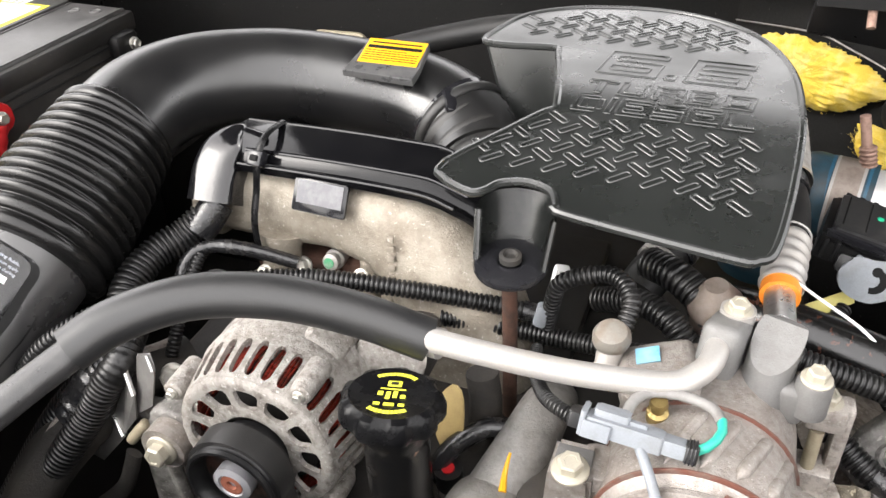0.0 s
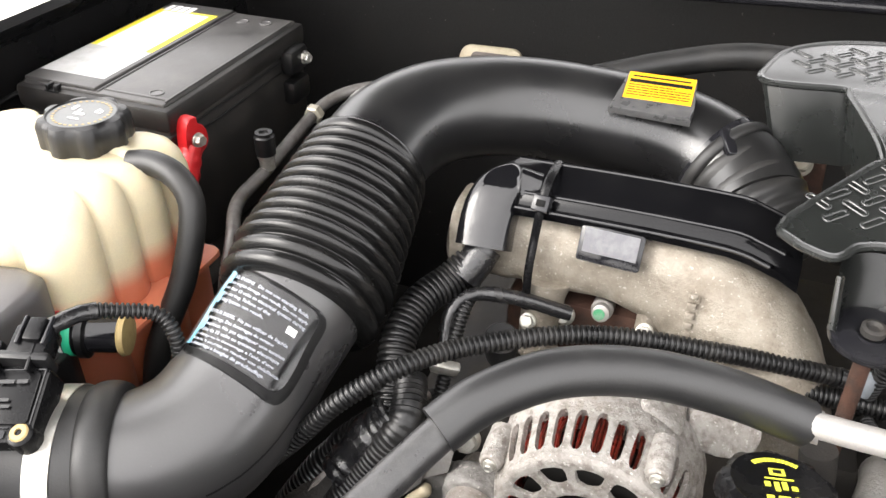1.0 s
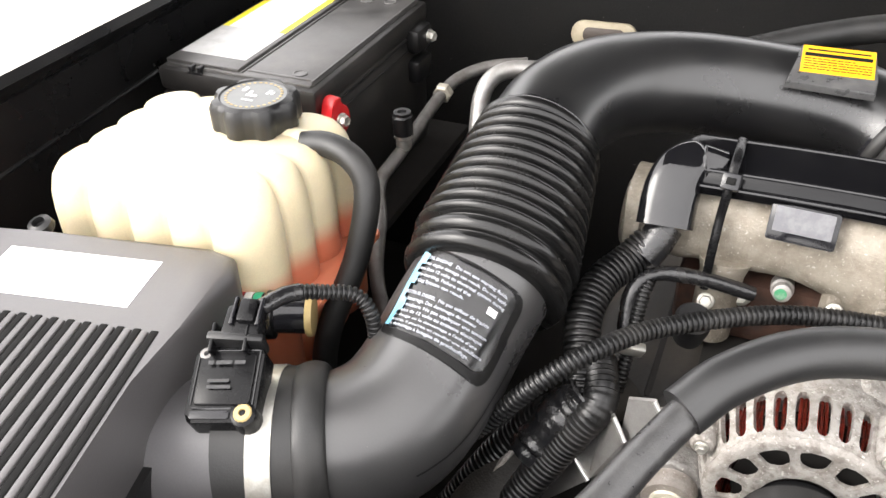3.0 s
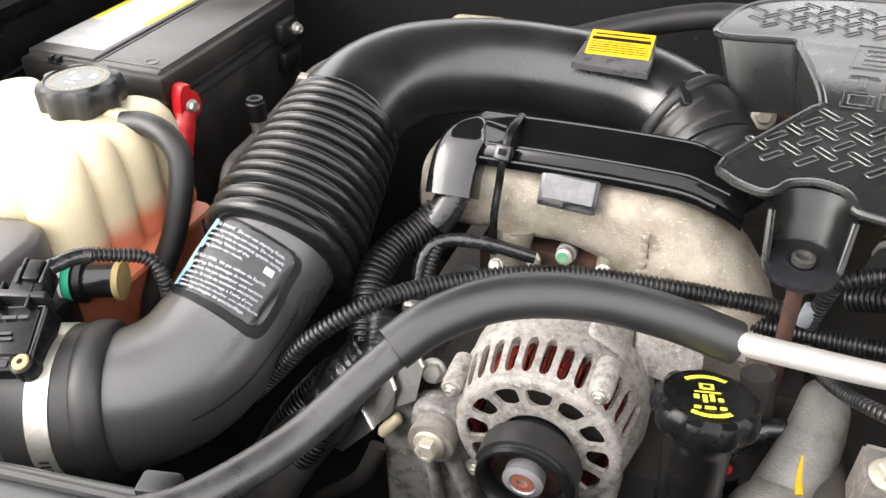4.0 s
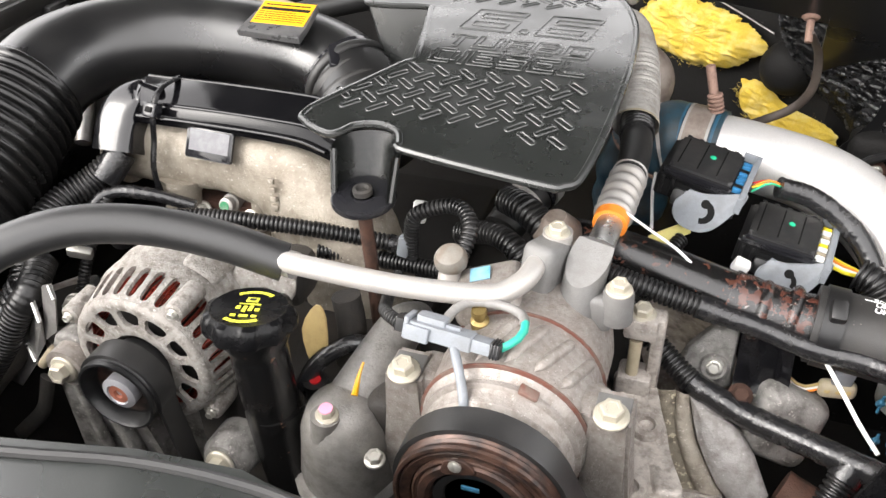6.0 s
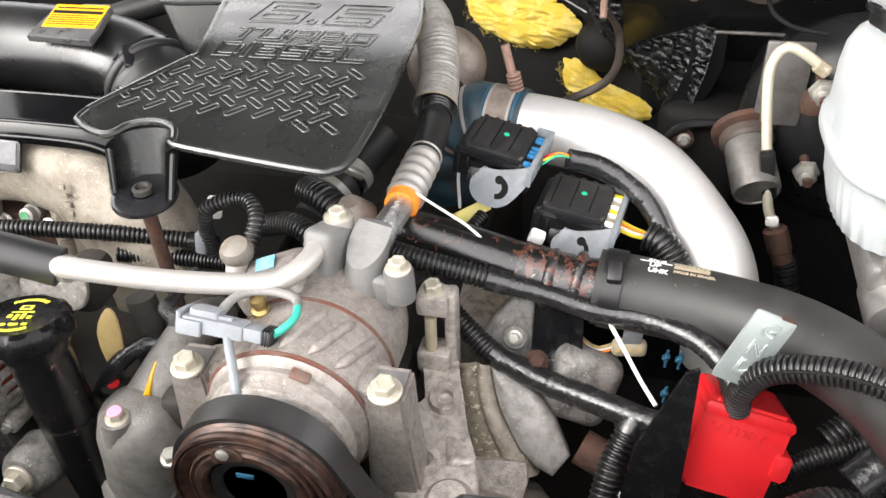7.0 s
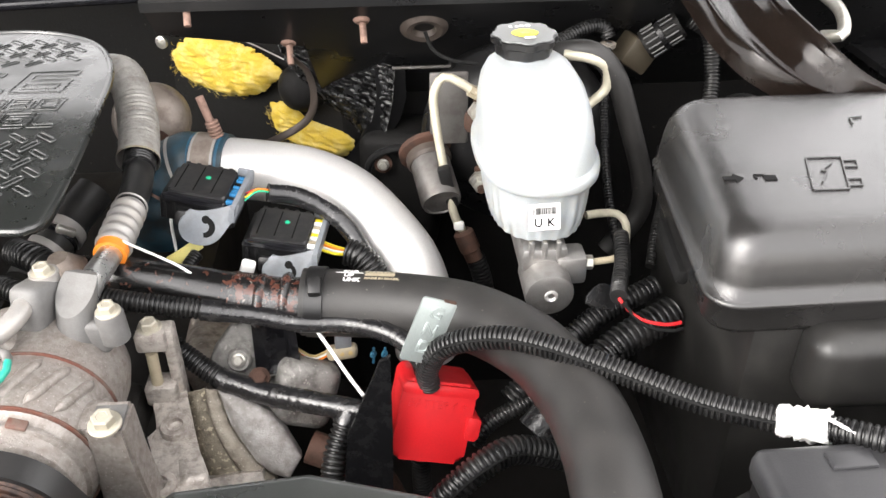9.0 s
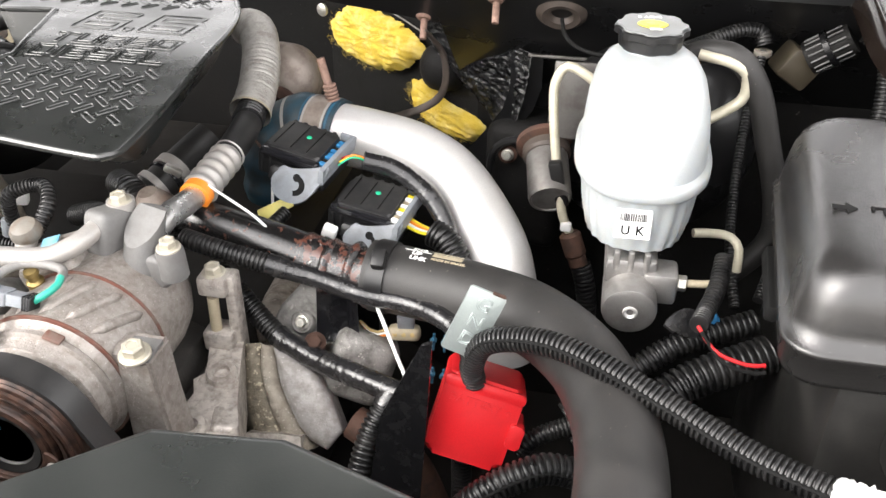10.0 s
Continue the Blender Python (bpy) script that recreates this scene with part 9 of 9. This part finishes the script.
part("tag", plate(smooth_outline([(-0.008, -0.03), (0.010, -0.026), (0.016, 0.02), (0.006, 0.032), (-0.014, 0.005)], 3), -0.001, 0.001, 0.0004, pose(-0.158, 0.465, 1.105, 78, -10, -10)), M_TAN, tb, "tan plastic tag")
single("taped_harness", tube([(-0.165, 0.44, 1.06), (-0.15, 0.455, 1.085), (-0.125, 0.47, 1.10), (-0.10, 0.475, 1.098)], 0.0085, 12), M_TAPE, "black taped branch beside the oil filler", "wiring loom")
single("sensor_plug", tube([(-0.148, 0.445, 1.03), (-0.150, 0.442, 1.072)], 0.012, 14), M_PLASTIC, "black sensor plug with a red seal", "sensor")
single("seal_ring", tube([(-0.150, 0.442, 1.071), (-0.1502, 0.4418, 1.0735)], 0.0055, 12), M_RED, "small red seal ring on the sensor plug", "seal")

# ---- bracket behind the duct ----
ob_br = thing("duct_bracket", (-0.172, 0.91, 1.16), "rusty steel bracket with a bright bolt behind the duct", "bracket")
part("plate", boxed((-0.172, 0.915, 1.150), (0.060, 0.010, 0.075), 0.004, (-20, 0, 8)), M_RUST, ob_br)
part("arm", boxed((-0.172, 0.98, 1.12), (0.040, 0.12, 0.012), 0.004), M_CASTDARK, ob_br)
bolt(ob_br, (-0.172, 0.908, 1.165), (0.1, -0.8, 0.55), 0.010)

# ---- clutter between the cover and the intercooler coupler ----
tc = thing("turbo_housing", (0.09, 0.93, 1.05), "rusty brown turbo housing behind the heat sleeve", "turbocharger")
part("dome", turned((0.052, 0.955, 1.172), (0.1, -0.9, 0.35), [(0.050, -0.04), (0.050, 0.0), (0.044, 0.012), (0.030, 0.020), (0, 0.022)], 32), M_BAND, tc)
part("collar", turned((0.060, 0.90, 1.150), (0.2, -0.9, 0.3), [(0.030, -0.03), (0.032, 0.0), (0.027, 0.006), (0.018, 0.006), (0.016, -0.006), (0, -0.006)], 28), M_RUST, tc, "dark rusty collar")
bh = thing("breather_hose", (0.04, 0.66, 1.10), "short black hose end with a dull clamp under the cover", "hose")
breather = curve_points([(0.015, 0.800, 1.153), (0.000, 0.775, 1.141), (-0.015, 0.735, 1.128), (-0.033, 0.700, 1.114), (-0.040, 0.680, 1.106)], 0.004)
n = len(breather)
part("hose", tube(breather, 0.0220, 24), M_RUBBER, bh)
for k, w in ((0.42, 4), (0.66, 3)):
    part("clamp", tube(breather[int(n * k):int(n * k) + w], 0.0250, 28), M_WHITEALU, bh, "bright worm clamp")
part("ring", tube(breather[int(n * 0.54):int(n * 0.54) + 2], 0.0240, 28), M_GLOSS, bh)
part("clamp_screw", boxed(breather[int(n * 0.45)] + V(0.010, -0.020, 0.012), (0.022, 0.010, 0.010), 0.003, (0, 35, 20)), M_STEEL, bh)
loom([(-0.03, 0.66, 1.16), (0.0, 0.635, 1.165), (0.03, 0.615, 1.150), (0.05, 0.60, 1.12)], 0.0155, "fat black loom behind the compressor ports", 0.0065, 0.0022)
loom([(-0.07, 0.63, 1.13), (-0.03, 0.61, 1.150), (0.0, 0.59, 1.150), (0.02, 0.58, 1.13)], 0.0120, "black loom bundle under the engine cover", 0.0055, 0.0018)
single("white_string", tube([(0.104, 0.80, 1.135), (0.106, 0.765, 1.128), (0.112, 0.74, 1.10)], 0.0018, 8), M_WHITE, "thin white cord hanging beside the heat sleeve", "string")

# ---- fittings on the left wing panel ----
for y, z in ((0.655, 1.170), (0.735, 1.185), (0.895, 1.196)):
    wr = thing("panel_rivet", (-1.165, y, z), "black push rivet in the inner wing panel", "rivet", "wing panel rivets")
    part("head", turned((-1.168, y, z), (1, 0, 0.1), [(0.011, 0), (0.011, 0.003), (0.007, 0.005), (0.004, 0.003), (0, 0.003)], 16), M_GLOSS, wr)
single("panel_ridge", tube([(-1.163, 0.35, 1.135), (-1.160, 0.65, 1.148), (-1.160, 1.0, 1.160), (-1.163, 1.3, 1.165)], 0.006, 8, flat=0.6), M_PAINT, "pressed ridge along the inner wing panel", "panel", kind="structure")
